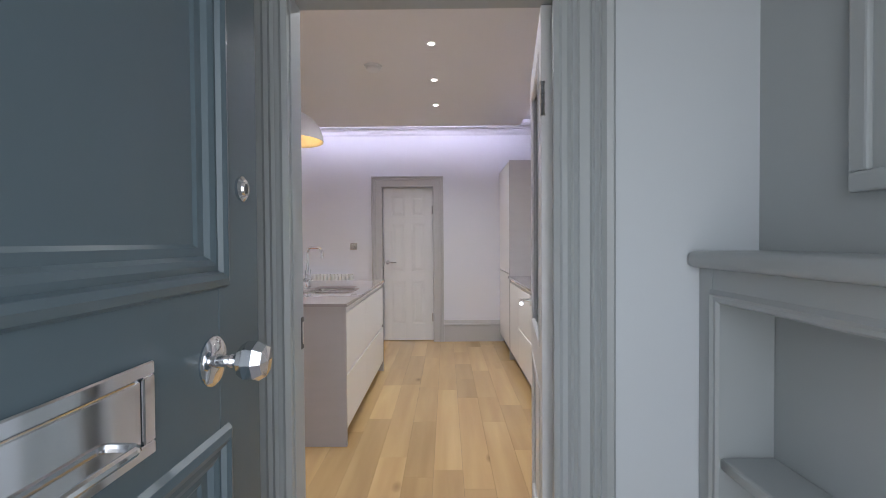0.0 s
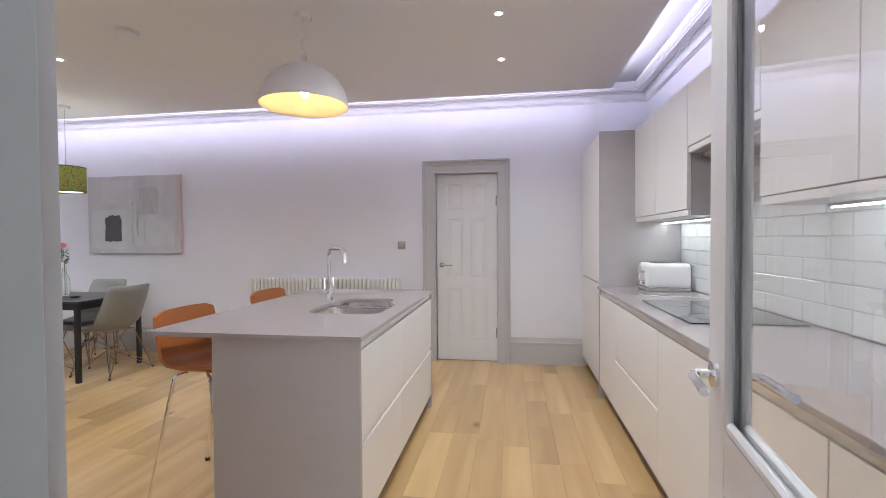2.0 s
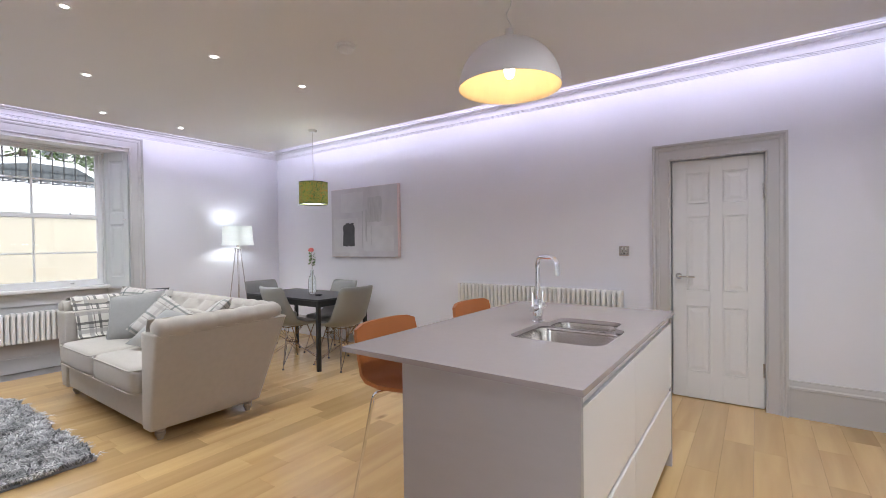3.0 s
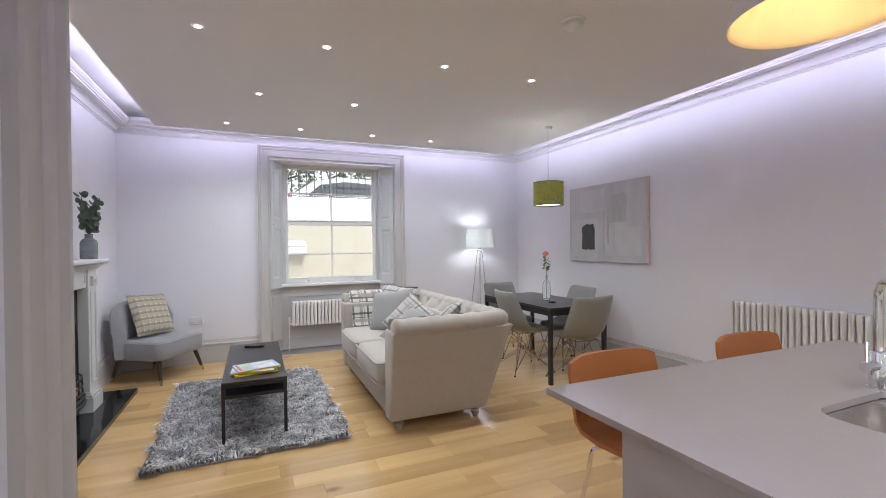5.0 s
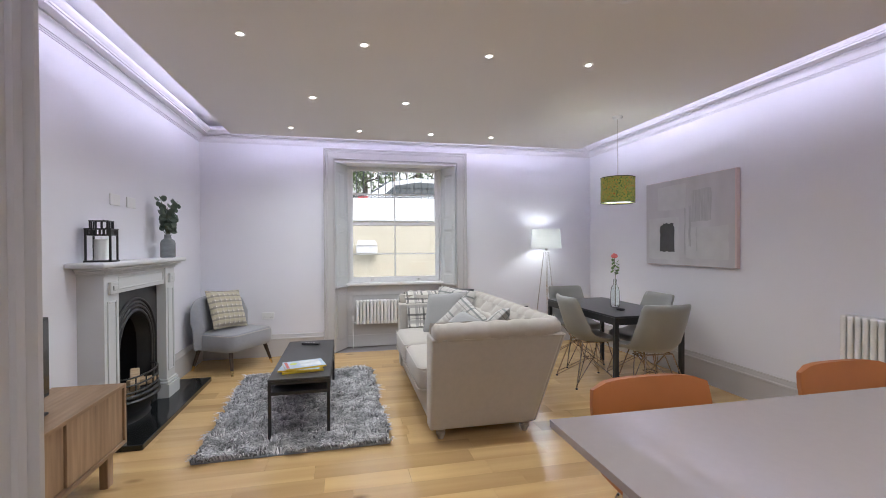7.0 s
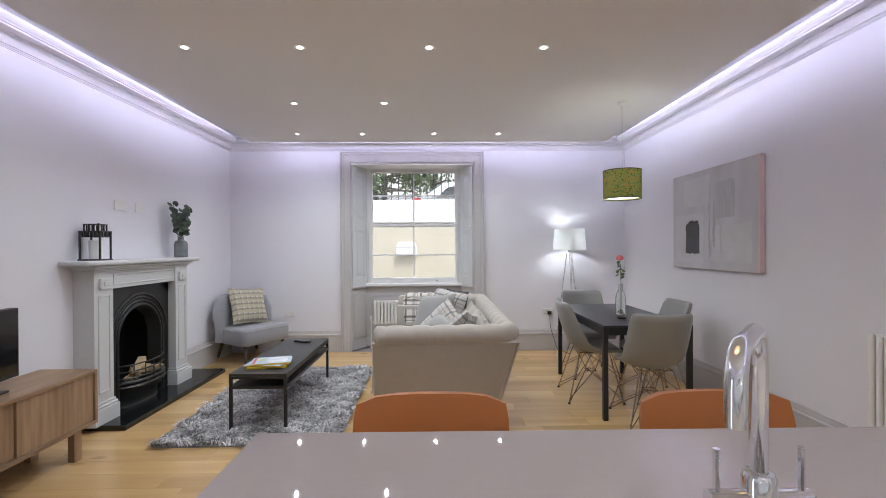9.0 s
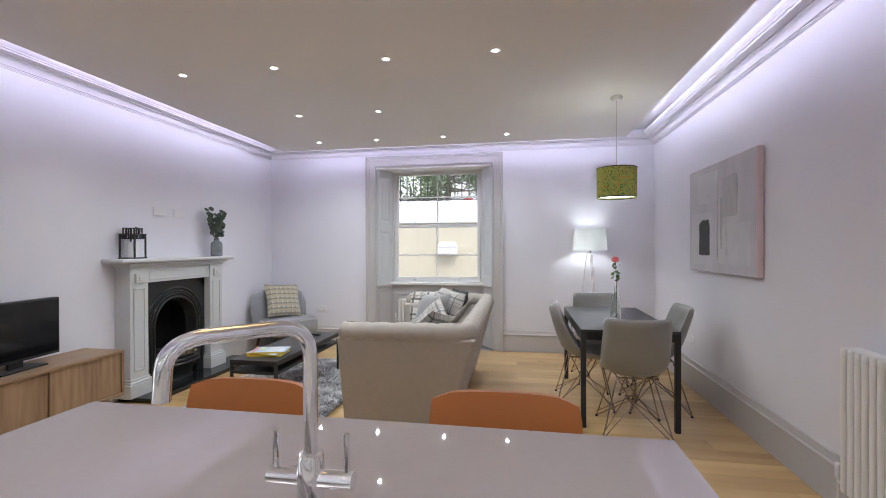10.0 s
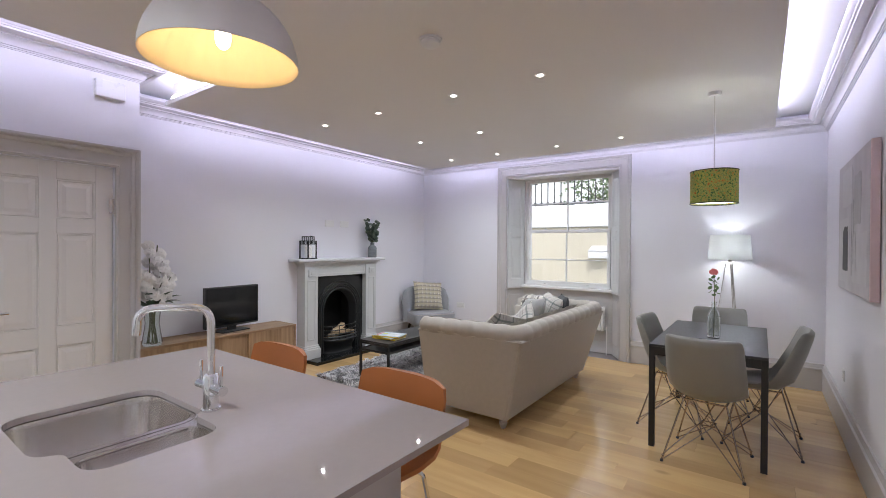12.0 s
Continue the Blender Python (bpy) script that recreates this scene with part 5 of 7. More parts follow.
def plaid(name, base, lines, freq, width, a0=0, a1=2, strong=0.62):
    m = mat(name, base, 0.9, vary=0.06, scale=40, bump=0.3, bscale=500, sheen=0.3)
    nt = m.node_tree
    nd, lk = nt.nodes, nt.links
    bs = nd["Principled BSDF"]
    src = bs.inputs["Base Color"].links[0].from_socket
    tc = next(n for n in nd if n.type == "TEX_COORD")
    sp = nd.new("ShaderNodeSeparateXYZ")
    lk.new(tc.outputs["Object"], sp.inputs[0])
    out = src
    for ax in (a0, a1):
        for f, off, wd, col in ((freq, 0.1, width, lines[0]), (freq, 0.32, width * 0.35, lines[1]), (freq, 0.6, width * 1.6, lines[2])):
            mu = nd.new("ShaderNodeMath")
            mu.operation = "MULTIPLY_ADD"
            mu.inputs[1].default_value, mu.inputs[2].default_value = f, off + 10
            lk.new(sp.outputs[ax], mu.inputs[0])
            fr = nd.new("ShaderNodeMath")
            fr.operation = "FRACT"
            lk.new(mu.outputs[0], fr.inputs[0])
            lt = nd.new("ShaderNodeMath")
            lt.operation = "LESS_THAN"
            lt.inputs[1].default_value = wd
            lk.new(fr.outputs[0], lt.inputs[0])
            ml = nd.new("ShaderNodeMath")
            ml.operation, ml.inputs[1].default_value = "MULTIPLY", strong
            lk.new(lt.outputs[0], ml.inputs[0])
            mx = nd.new("ShaderNodeMix")
            mx.data_type = "RGBA"
            lk.new(ml.outputs[0], mx.inputs["Factor"])
            lk.new(out, mx.inputs["A"])
            mx.inputs["B"].default_value = (*col, 1)
            out = mx.outputs["Result"]
    lk.new(out, bs.inputs["Base Color"])
    return m


M_LINEN = mat("oatmeal_linen", (0.455, 0.418, 0.372), 0.92, vary=0.08, scale=25, bump=0.35, bscale=450, sheen=0.25)
M_GREYF = mat("grey_wool", (0.29, 0.295, 0.315), 0.92, vary=0.10, scale=30, bump=0.35, bscale=400, sheen=0.3)
M_CUSH = mat("grey_cushion_cloth", (0.29, 0.285, 0.278), 0.9, vary=0.08, scale=40, bump=0.4, bscale=420, sheen=0.3)
M_PLAID = plaid("plaid_wool", (0.60, 0.57, 0.52), ((0.055, 0.05, 0.05), (0.09, 0.08, 0.08), (0.30, 0.28, 0.27)), 6.2, 0.13, 1, 2, 0.8)
M_PLAIDC = plaid("plaid_cushion", (0.50, 0.475, 0.445), ((0.06, 0.09, 0.09), (0.16, 0.14, 0.13), (0.36, 0.33, 0.31)), 6.0, 0.10, 0, 2)
M_CHECK = plaid("woven_check", (0.78, 0.75, 0.68), ((0.26, 0.23, 0.20), (0.36, 0.30, 0.12), (0.50, 0.45, 0.33)), 15, 0.34, 0, 2, 0.8)
M_BRASS = mat("brass", (0.75, 0.55, 0.25), 0.25, 1.0, vary=0.05)
M_DARKW = wood("dark_stained_leg", (0.03, 0.018, 0.012), (0.07, 0.04, 0.025), 3, (10, 10, 1), 0.4)


def pillow(w, h, t, seed=0, n=14):
    """A stuffed cushion in the local x-z plane."""
    b = bmesh.new()
    grids = []
    for s in (1, -1):
        g = []
        for i in range(n + 1):
            row = []
            for j in range(n + 1):
                u, v = -1 + 2 * i / n, -1 + 2 * j / n
                f = max(0.0, (1 - u ** 4) * (1 - v ** 4)) ** 0.55
                k = 1 - 0.06 * (1 - abs(u * v))
                wr = 0.012 * noise.noise(Vector((u * 2 + seed, v * 2, s)))
                row.append(b.verts.new((w / 2 * u * k, s * t / 2 * f * (1 + wr * 10) + wr * 0.5, h / 2 * v * k)))
            g.append(row)
        grids.append(g)
        for i in range(n):
            for j in range(n):
                b.faces.new((g[i][j], g[i + 1][j], g[i + 1][j + 1], g[i][j + 1]))
    bmesh.ops.remove_doubles(b, verts=b.verts[:], dist=0.0012)
    return b


def pillow_thing(m, w, h, t, material, label, seed):
    c = thing("cushion", m, label, "cushion", "loose cushions")
    part("cover", pillow(w, h, t, seed), material, c, smooth=70)
    k = 0.94
    edge = [(-w / 2, 0, -h / 2), (0, 0, -h / 2 * k), (w / 2, 0, -h / 2), (w / 2 * k, 0, 0), (w / 2, 0, h / 2), (0, 0, h / 2 * k), (-w / 2, 0, h / 2), (-w / 2 * k, 0, 0)]
    part("piping", tube(bmesh.new(), edge, 0.004, 6, True), material, c, smooth=60)
    return c


# ---- sofa ----
M_SOFOOT = wood("washed_oak_foot", (0.30, 0.25, 0.20), (0.48, 0.42, 0.36), 3, (8, 8, 2), 0.6)
so = thing("sofa", pose(-0.015, 0.048, 0), "oatmeal linen two-seater sofa with button-tufted back and rolled arms", "sofa")
SX0, SX1 = -4.66, -2.825


def hexa(c):
    """A solid from eight corners: four below, four above, each anticlockwise."""
    b = loft(bmesh.new(), [[Vector(p) for p in c[:4]], [Vector(p) for p in c[4:]]])
    bmesh.ops.bevel(b, geom=b.edges[:], offset=0.018, segments=3, profile=0.5, affect="EDGES")
    return b


part("seat_base", solid((SX0 + 0.02, 3.31, 0.09), (SX1 - 0.02, 4.04, 0.315), 0.015, 2), M_LINEN, so, smooth=50)
for s, x0, xt in ((1, SX1, SX1 + 0.12), (-1, SX0, SX0 - 0.12)):
    xi = x0 - s * 0.13
    lo = [(xi, 3.29, 0.085), (x0, 3.29, 0.085), (x0, 4.07, 0.085), (xi, 4.07, 0.085)]
    hi = [(xi + s * 0.02, 3.285, 0.755), (xt, 3.285, 0.755), (xt, 4.25, 0.755), (xi + s * 0.02, 4.25, 0.755)]
    part("arm", hexa(lo + hi), M_LINEN, so, smooth=50)
lo = [(SX0 + 0.05, 3.86, 0.085), (SX1 - 0.05, 3.86, 0.085), (SX1 - 0.005, 4.09, 0.085), (SX0 + 0.005, 4.09, 0.085)]
hi = [(SX0 - 0.02, 3.97, 0.755), (SX1 + 0.02, 3.97, 0.755), (SX1 + 0.118, 4.272, 0.755), (SX0 - 0.118, 4.272, 0.755)]
part("back", hexa(lo + hi), M_LINEN, so, smooth=50)
ax, bx, yf, yb = SX1 + 0.06, SX0 - 0.06, 3.30, 4.21
path = rounded([(ax, yf, 0.775), (ax, yb, 0.785), (bx, yb, 0.785), (bx, yf, 0.775)], 0.10, 6)
dense = []
for p, q in zip(path, path[1:]):
    k = max(1, int((q - p).length / 0.02))
    dense += [p.lerp(q, i / k) for i in range(k)]
dense.append(path[-1])
run, rad = 0.0, []
for i, p in enumerate(dense):
    run += (p - dense[i - 1]).length if i else 0
    rad.append(0.064 * (1 + 0.19 * abs(math.cos(run * math.pi / 0.155)) ** 0.5))
rad[0], rad[-1] = 0.055, 0.055
part("rolled_top", tube(bmesh.new(), dense, rad, 14), M_LINEN, so, smooth=70)
seam = rounded([(SX1 + 0.119, 3.29, 0.742), (SX1 + 0.119, 4.268, 0.742), (SX0 - 0.119, 4.268, 0.742), (SX0 - 0.119, 3.29, 0.742)], 0.03, 4)
part("piping", tube(bmesh.new(), seam, 0.006, 8), M_LINEN, so, smooth=60)


def tufted(u0, u1, v0, v1, put, nu=60, nv=18):
    b = bmesh.new()
    g = []
    pu, pv = 0.155, 0.13
    for i in range(nu + 1):
        row = []
        for j in range(nv + 1):
            u, v = u0 + (u1 - u0) * i / nu, v0 + (v1 - v0) * j / nv
            d = abs(math.sin(math.pi * (u / pu + v / pv) / 2) * math.sin(math.pi * (u / pu - v / pv) / 2))
            row.append(b.verts.new(put(u, v, 0.045 * d ** 0.5)))
        g.append(row)
    for i in range(nu):
        for j in range(nv):
            b.faces.new((g[i][j], g[i + 1][j], g[i + 1][j + 1], g[i][j + 1]))
    return b


part("tufted_back", tufted(SX0 + 0.12, SX1 - 0.12, 0.42, 0.84, lambda u, v, d: (u, 3.83 + (v - 0.42) * 0.62 - d, v)), M_LINEN, so, "deep-buttoned linen back", smooth=70)
for s, x0 in ((1, SX1 - 0.12), (-1, SX0 + 0.12)):
    part("tufted_arm", tufted(3.30, 3.95, 0.42, 0.84, lambda u, v, d: (x0 + s * (0.03 + (v - 0.42) * 0.2) - s * d, u, v), 24, 14), M_LINEN, so, smooth=70)


def seat_cushion(x0, x1):
    w, d, h = x1 - x0, 0.66, 0.19
    b = solid((-w / 2, -d / 2, -h / 2), (w / 2, d / 2, h / 2), 0.055, 4)
    bmesh.ops.subdivide_edges(b, edges=[e for e in b.edges if e.calc_length() > 0.25], cuts=6, use_grid_fill=True)
    for v in b.verts:
        u, q = v.co.x / (w / 2), v.co.y / (d / 2)
        v.co.z += 0.028 * max(0, 1 - u * u) * max(0, 1 - q * q) * (1 if v.co.z > 0 else 0)
        v.co.y -= 0.02 * max(0, 1 - u * u) * (1 if v.co.y < 0 else 0)
    c = part("seat_cushion", b, M_LINEN, so, smooth=60, m=pose((x0 + x1) / 2, 3.575, 0.405))
    e = closed_round([(-w / 2 + 0.012, -d / 2 + 0.002), (w / 2 - 0.012, -d / 2 + 0.002), (w / 2 - 0.012, d / 2 - 0.012), (-w / 2 + 0.012, d / 2 - 0.012)], 0.05)
    for z in (h / 2 - 0.018, -h / 2 + 0.018):
        part("piping", tube(bmesh.new(), [p + Vector((0, -0.012 if p.y < 0 else 0, z)) for p in e], 0.005, 6, True), M_LINEN, c, smooth=60)


xm = (SX0 + SX1) / 2
seat_cushion(SX0 + 0.145, xm - 0.002)
seat_cushion(xm + 0.002, SX1 - 0.145)
for x in (SX0 + 0.07, SX1 - 0.07):
    for y in (3.38, 4.02):
        part("foot", lathe(bmesh.new(), [(0.001, 0), (0.018, 0), (0.022, 0.012), (0.033, 0.034), (0.035, 0.05), (0.027, 0.058), (0.036, 0.066), (0.034, 0.095), (0.001, 0.095)], 16, (x, y, 0)), M_SOFOOT, so, "pale washed wood foot", smooth=40)

pillow_thing(pose(-4.315, 3.848, 0.715, -20, 6, 42), 0.46, 0.46, 0.15, M_PLAIDC, "plaid wool cushion leaning on the sofa back", 1)
pillow_thing(pose(-4.115, 3.728, 0.70, -26, -6, 48), 0.45, 0.45, 0.15, M_CUSH, "plain grey cushion on the sofa", 2)
pillow_thing(pose(-3.755, 3.808, 0.665, -34, 32, 30), 0.40, 0.40, 0.13, M_PLAIDC, "plaid wool cushion tipped on the sofa seat", 3)
pillow_thing(pose(-3.435, 3.728, 0.64, -58, 10, 24), 0.46, 0.42, 0.13, M_CUSH, "grey cushion lying back on the sofa seat", 4)
pillow_thing(pose(-3.155, 3.888, 0.735, -48, -14, -18), 0.40, 0.40, 0.12, M_PLAIDC, "plaid cushion lying against the sofa arm", 5)
pillow_thing(pose(-4.455, 3.928, 0.72, -18, 0, 30), 0.42, 0.42, 0.12, mat("charcoal_cloth", (0.07, 0.07, 0.075), 0.9, vary=0.1, scale=30, bump=0.3, bscale=400), "charcoal cushion behind the others on the sofa", 6)


def drape(line, y0, y1, t=0.008, n=12):
    b = bmesh.new()
    rings = []
    for i, (x, z) in enumerate(line):
        a, c = Vector(line[max(0, i - 1)]), Vector(line[min(len(line) - 1, i + 1)])
        d = (c - a).normalized()
        nx, nz = d.y, -d.x
        up, lo = [], []
        for k in range(n + 1):
            y = y0 + (y1 - y0) * k / n
            wv = 0.006 * math.sin(k * 1.9 + i * 0.4) + 0.004 * math.sin(k * 4.1)
            up.append(Vector((x + nx * (t + wv), y + 0.006 * math.sin(i), z + nz * (t + wv))))
            lo.append(Vector((x + nx * wv, y + 0.006 * math.sin(i), z + nz * wv)))
        rings.append(up + lo[::-1])
    return loft(b, rings)


tx = SX0 - 0.055
arc = [(tx + 0.092 * math.cos(a), 0.78 + 0.086 * math.sin(a)) for a in [math.pi * i / 9 for i in range(10)]]
line = [(tx + 0.27, 0.515), (tx + 0.225, 0.53), (tx + 0.205, 0.62), (tx + 0.165, 0.72), (tx + 0.12, 0.785)] + arc[1:] + [(tx - 0.10, 0.66), (tx - 0.085, 0.5), (tx - 0.06, 0.36)]
th = thing("throw_blanket", pose(-0.015, 0.048, 0), "cream and grey plaid wool throw over the sofa arm", "blanket")
part("cloth", drape(line, 3.36, 3.74), M_PLAID, th, smooth=70)
b = bmesh.new()
for k in range(40):
    y = 3.36 + 0.38 * (k + 0.5) / 40
    tube(b, [(tx - 0.06, y, 0.365), (tx - 0.058, y + 0.004 * math.sin(k * 2.0), 0.335)], 0.0022, 4)
tagged(part("fringe", b, M_PLAID, th), kind="stuff")

# ---- rug ----
RUGX0, RUGX1, RUGY0, RUGY1 = -4.82, -2.86, 1.75, 3.08
M_PILE = mat("shag_pile", (0.3, 0.3, 0.31), 0.9, sheen=0.3)
nt = M_PILE.node_tree
gi = nt.nodes.new("ShaderNodeNewGeometry")
cr = nt.nodes.new("ShaderNodeValToRGB")
cr.color_ramp.elements[0].color, cr.color_ramp.elements[1].color = (0.15, 0.15, 0.155, 1), (0.92, 0.90, 0.90, 1)
e = cr.color_ramp.elements.new(0.5)
e.color = (0.53, 0.525, 0.53, 1)
nt.links.new(gi.outputs["Random Per Island"], cr.inputs["Fac"])
patch = nt.nodes.new("ShaderNodeTexNoise")
patch.inputs["Scale"].default_value, patch.inputs["Detail"].default_value = 9, 2
nt.links.new(next(n for n in nt.nodes if n.type == "TEX_COORD").outputs["Object"], patch.inputs["Vector"])
tone = nt.nodes.new("ShaderNodeMapRange")
tone.inputs["From Min"].default_value, tone.inputs["From Max"].default_value = 0.36, 0.62
tone.inputs["To Min"].default_value, tone.inputs["To Max"].default_value = 0.55, 1.15
nt.links.new(patch.outputs["Fac"], tone.inputs["Value"])
shade = nt.nodes.new("ShaderNodeHueSaturation")
nt.links.new(tone.outputs["Result"], shade.inputs["Value"])
nt.links.new(cr.outputs["Color"], shade.inputs["Color"])
nt.links.new(shade.outputs["Color"], nt.nodes["Principled BSDF"].inputs["Base Color"])
rug = thing("shag_rug", pose((RUGX0 + RUGX1) / 2, (RUGY0 + RUGY1) / 2, 0, 0, 0, 1.0), "grey mottled shaggy rug on the oak floor", "rug")
HX, HY = (RUGX1 - RUGX0) / 2, (RUGY1 - RUGY0) / 2
part("backing", solid((-HX + 0.03, -HY + 0.03, 0), (HX - 0.03, HY - 0.03, 0.012), 0.004), M_GREYF, rug)
rnd = random.Random(21)
verts, faces = [], []
for k in range(26000):
    x, y = rnd.uniform(-HX + 0.03, HX - 0.03), rnd.uniform(-HY + 0.03, HY - 0.03)
    flow = 6.28 * noise.noise(Vector((x * 3.2, y * 3.2, 0.0))) * 1.6 + rnd.uniform(-0.9, 0.9)
    L = rnd.uniform(0.045, 0.085)
    lean = rnd.uniform(0.5, 1.15)
    d = Vector((math.cos(flow), math.sin(flow), 0))
    s = Vector((-d.y, d.x, 0)) * rnd.uniform(0.003, 0.006)
    p0 = Vector((x, y, 0.008))
    p1 = p0 + d * (L * 0.4 * lean) + Vector((0, 0, L * 0.55))
    p2 = p0 + d * (L * lean) + Vector((0, 0, L * (0.75 - 0.25 * lean)))
    n0 = len(verts)
    verts += [p0 - s, p0 + s, p1 + s, p1 - s, p2]
    faces += [(n0, n0 + 1, n0 + 2, n0 + 3), (n0 + 3, n0 + 2, n0 + 4)]
me = bpy.data.meshes.new("pile")
me.from_pydata(verts, [], faces)
me.materials.append(M_PILE)
pile = tagged(new("pile", me), "long tangled grey pile", kind="stuff")
pile.parent = rug

# ---- coffee table ----
M_BTOP = mat("black_brown_top", (0.030, 0.029, 0.029), 0.38, vary=0.12, scale=20, stretch=(8, 1, 1), bump=0.05)
ct = thing("coffee_table", pose(-3.725, 2.44, 0.012), "black metal-framed coffee table with a lower slatted shelf", "coffee table")
CXH, CYH = 0.635, 0.212
part("tabletop", solid((-CXH, -CYH, 0.42), (CXH, CYH, 0.438), 0.002), M_BTOP, ct)
for x in (-CXH, CXH - 0.022):
    for y in (-CYH, CYH - 0.022):
        part("leg", solid((x, y, 0), (x + 0.022, y + 0.022, 0.42), 0.0015), M_BLACK, ct)
for y in (-CYH, CYH - 0.02):
    for z in (0.398, 0.325):
        part("side_rail", solid((-CXH + 0.022, y, z), (CXH - 0.022, y + 0.02, z + 0.021)), M_BLACK, ct)
for x in (-CXH, CXH - 0.02):
    for z in (0.398, 0.325):
        part("end_rail", solid((x, -CYH + 0.022, z), (x + 0.02, CYH - 0.022, z + 0.021)), M_BLACK, ct)
part("shelf", solid((-CXH + 0.02, -CYH + 0.02, 0.335), (CXH - 0.02, CYH - 0.02, 0.341)), M_BTOP, ct)
TZ = 0.45
M_YEL = mat("yellow_cover", (0.75, 0.52, 0.05), 0.35, vary=0.1, scale=12)
M_PAGE = mat("paper_pages", (0.74, 0.72, 0.68), 0.7, vary=0.05, scale=60)
M_COV = mat("magazine_cover", (0.42, 0.52, 0.62), 0.3, vary=0.5, scale=9)
M_RED = mat("cover_red", (0.55, 0.10, 0.08), 0.35)
M_LIME = mat("cover_lime", (0.55, 0.62, 0.08), 0.35)
for i, (dx, dy, ang, cov) in enumerate(((0, 0, 8, M_YEL), (0.006, -0.01, -4, M_COV), (-0.012, 0.012, 14, M_COV))):
    mg = thing("magazine", pose(-3.33 + dx, 2.44 + dy, TZ + i * 0.0125, 0, 0, 90 + ang), "glossy magazine in a small pile on the coffee table", "magazine", "magazines on the coffee table")
    part("pages", solid((-0.145, -0.104, 0.001), (0.143, 0.104, 0.0105)), M_PAGE, mg)
    part("cover", solid((-0.147, -0.106, 0.0105), (0.147, 0.106, 0.0122)), cov, mg)
    part("back_cover", solid((-0.147, -0.106, 0), (0.147, 0.106, 0.001)), M_YEL, mg)
    part("spine", solid((-0.1475, -0.107, 0), (0.1475, -0.1055, 0.0122)), M_YEL, mg)
    if i == 2:
        part("cover_photo", solid((-0.03, -0.08, 0.0122), (0.12, 0.085, 0.0127)), mat("cover_photo", (0.60, 0.66, 0.70), 0.3, vary=0.6, scale=14), mg)
        part("cover_spot", lathe(bmesh.new(), [(0.028, 0.0122), (0.028, 0.0128), (0.001, 0.0128)], 18, (-0.075, 0.02, 0)), M_LIME, mg)
        part("title_bar", solid((-0.135, -0.09, 0.0122), (-0.115, 0.09, 0.0127)), M_RED, mg)
rc = thing("remote_control", pose(-4.18, 2.44, TZ, 0, 0, 70), "black remote control on the coffee table", "remote control")
part("case", solid((-0.085, -0.024, 0), (0.085, 0.024, 0.018), 0.007, 3), M_BLACK, rc, smooth=50)
for i in range(4):
    for j in range(3):
        part("button", solid((-0.05 + i * 0.025, -0.015 + j * 0.012, 0.018), (-0.04 + i * 0.025, -0.009 + j * 0.012, 0.0195)), M_GREYU, rc)

# ---- accent chair in the corner ----
ac = thing("accent_chair", pose(-5.30, 1.47, 0, 0, 0, 58) @ Matrix.Scale(1.09, 4), "grey wool accent chair with tapered dark legs in the corner", "armchair")

b = bmesh.new()
rings = []
for a in [-1 + i / 12 * 2 for i in range(13)]:
    ang = a * 1.15
    cx, cy = -0.21 + 0.17 * (1 - math.cos(ang)) * 1.25, 0.315 * math.sin(ang) / math.sin(1.15)
    d = Vector((math.cos(ang * 0.85), -math.sin(ang * 0.85) * 1.0, 0))
    top = 0.755 - 0.10 * abs(a) ** 2.5 - 0.10 * max(0, abs(a) - 0.85) / 0.15
    t = 0.045
    sec = []
    for k, (o, z) in enumerate(((-t, 0.24), (-t - 0.015, 0.45), (-t - 0.035, top - 0.04), (-t * 0.6 - 0.035, top - 0.006), (-0.03, top), (t * 0.5 - 0.03, top - 0.008), (t - 0.03, top - 0.04), (t, 0.45), (t, 0.24))):
        sec.append(Vector((cx, cy, 0)) + d * o + Vector((0, 0, z)))
    rings.append(sec)
loft(b, rings)
part("backrest", b, M_GREYF, ac, smooth=70)
b = bmesh.new()
rows = []
for z, k in ((0.225, 0.93), (0.24, 0.985), (0.30, 1.0), (0.365, 1.0), (0.392, 0.97), (0.402, 0.90)):
    pts = closed_round([(-0.22, -0.29 * k), (0.31 * k, -0.31 * k), (0.31 * k, 0.31 * k), (-0.22, 0.29 * k)], [0.05, 0.10, 0.10, 0.05], 5)
    rows.append([p + Vector((0, 0, z)) for p in pts])
loft(b, rows)
part("seat", b, M_GREYF, ac, smooth=60)
pts = closed_round([(-0.22, -0.286), (0.305, -0.305), (0.305, 0.305), (-0.22, 0.286)], [0.05, 0.10, 0.10, 0.05], 5)
part("piping", tube(bmesh.new(), [p + Vector((0, 0, 0.385)) for p in pts], 0.005, 6, True), M_GREYU, ac, smooth=60)
for x, y in ((0.23, 0.23), (0.23, -0.23), (-0.2, 0.21), (-0.2, -0.21)):
    l = part("leg", tube(bmesh.new(), [(x, y, 0.235), (x * 1.22, y * 1.16, 0.05)], [0.022, 0.014], 12), M_DARKW, ac, smooth=40)
    part("leg_tip", tube(bmesh.new(), [(x * 1.22, y * 1.16, 0.05), (x * 1.28, y * 1.20, 0.0)], [0.0145, 0.011], 12), M_BRASS, l, "brass leg tip", smooth=40)
pillow_thing(pose(-5.345, 1.42, 0.665, -22, 4, 146), 0.47, 0.45, 0.14, M_CHECK, "woven cream and ochre checked cushion on the accent chair", 7)

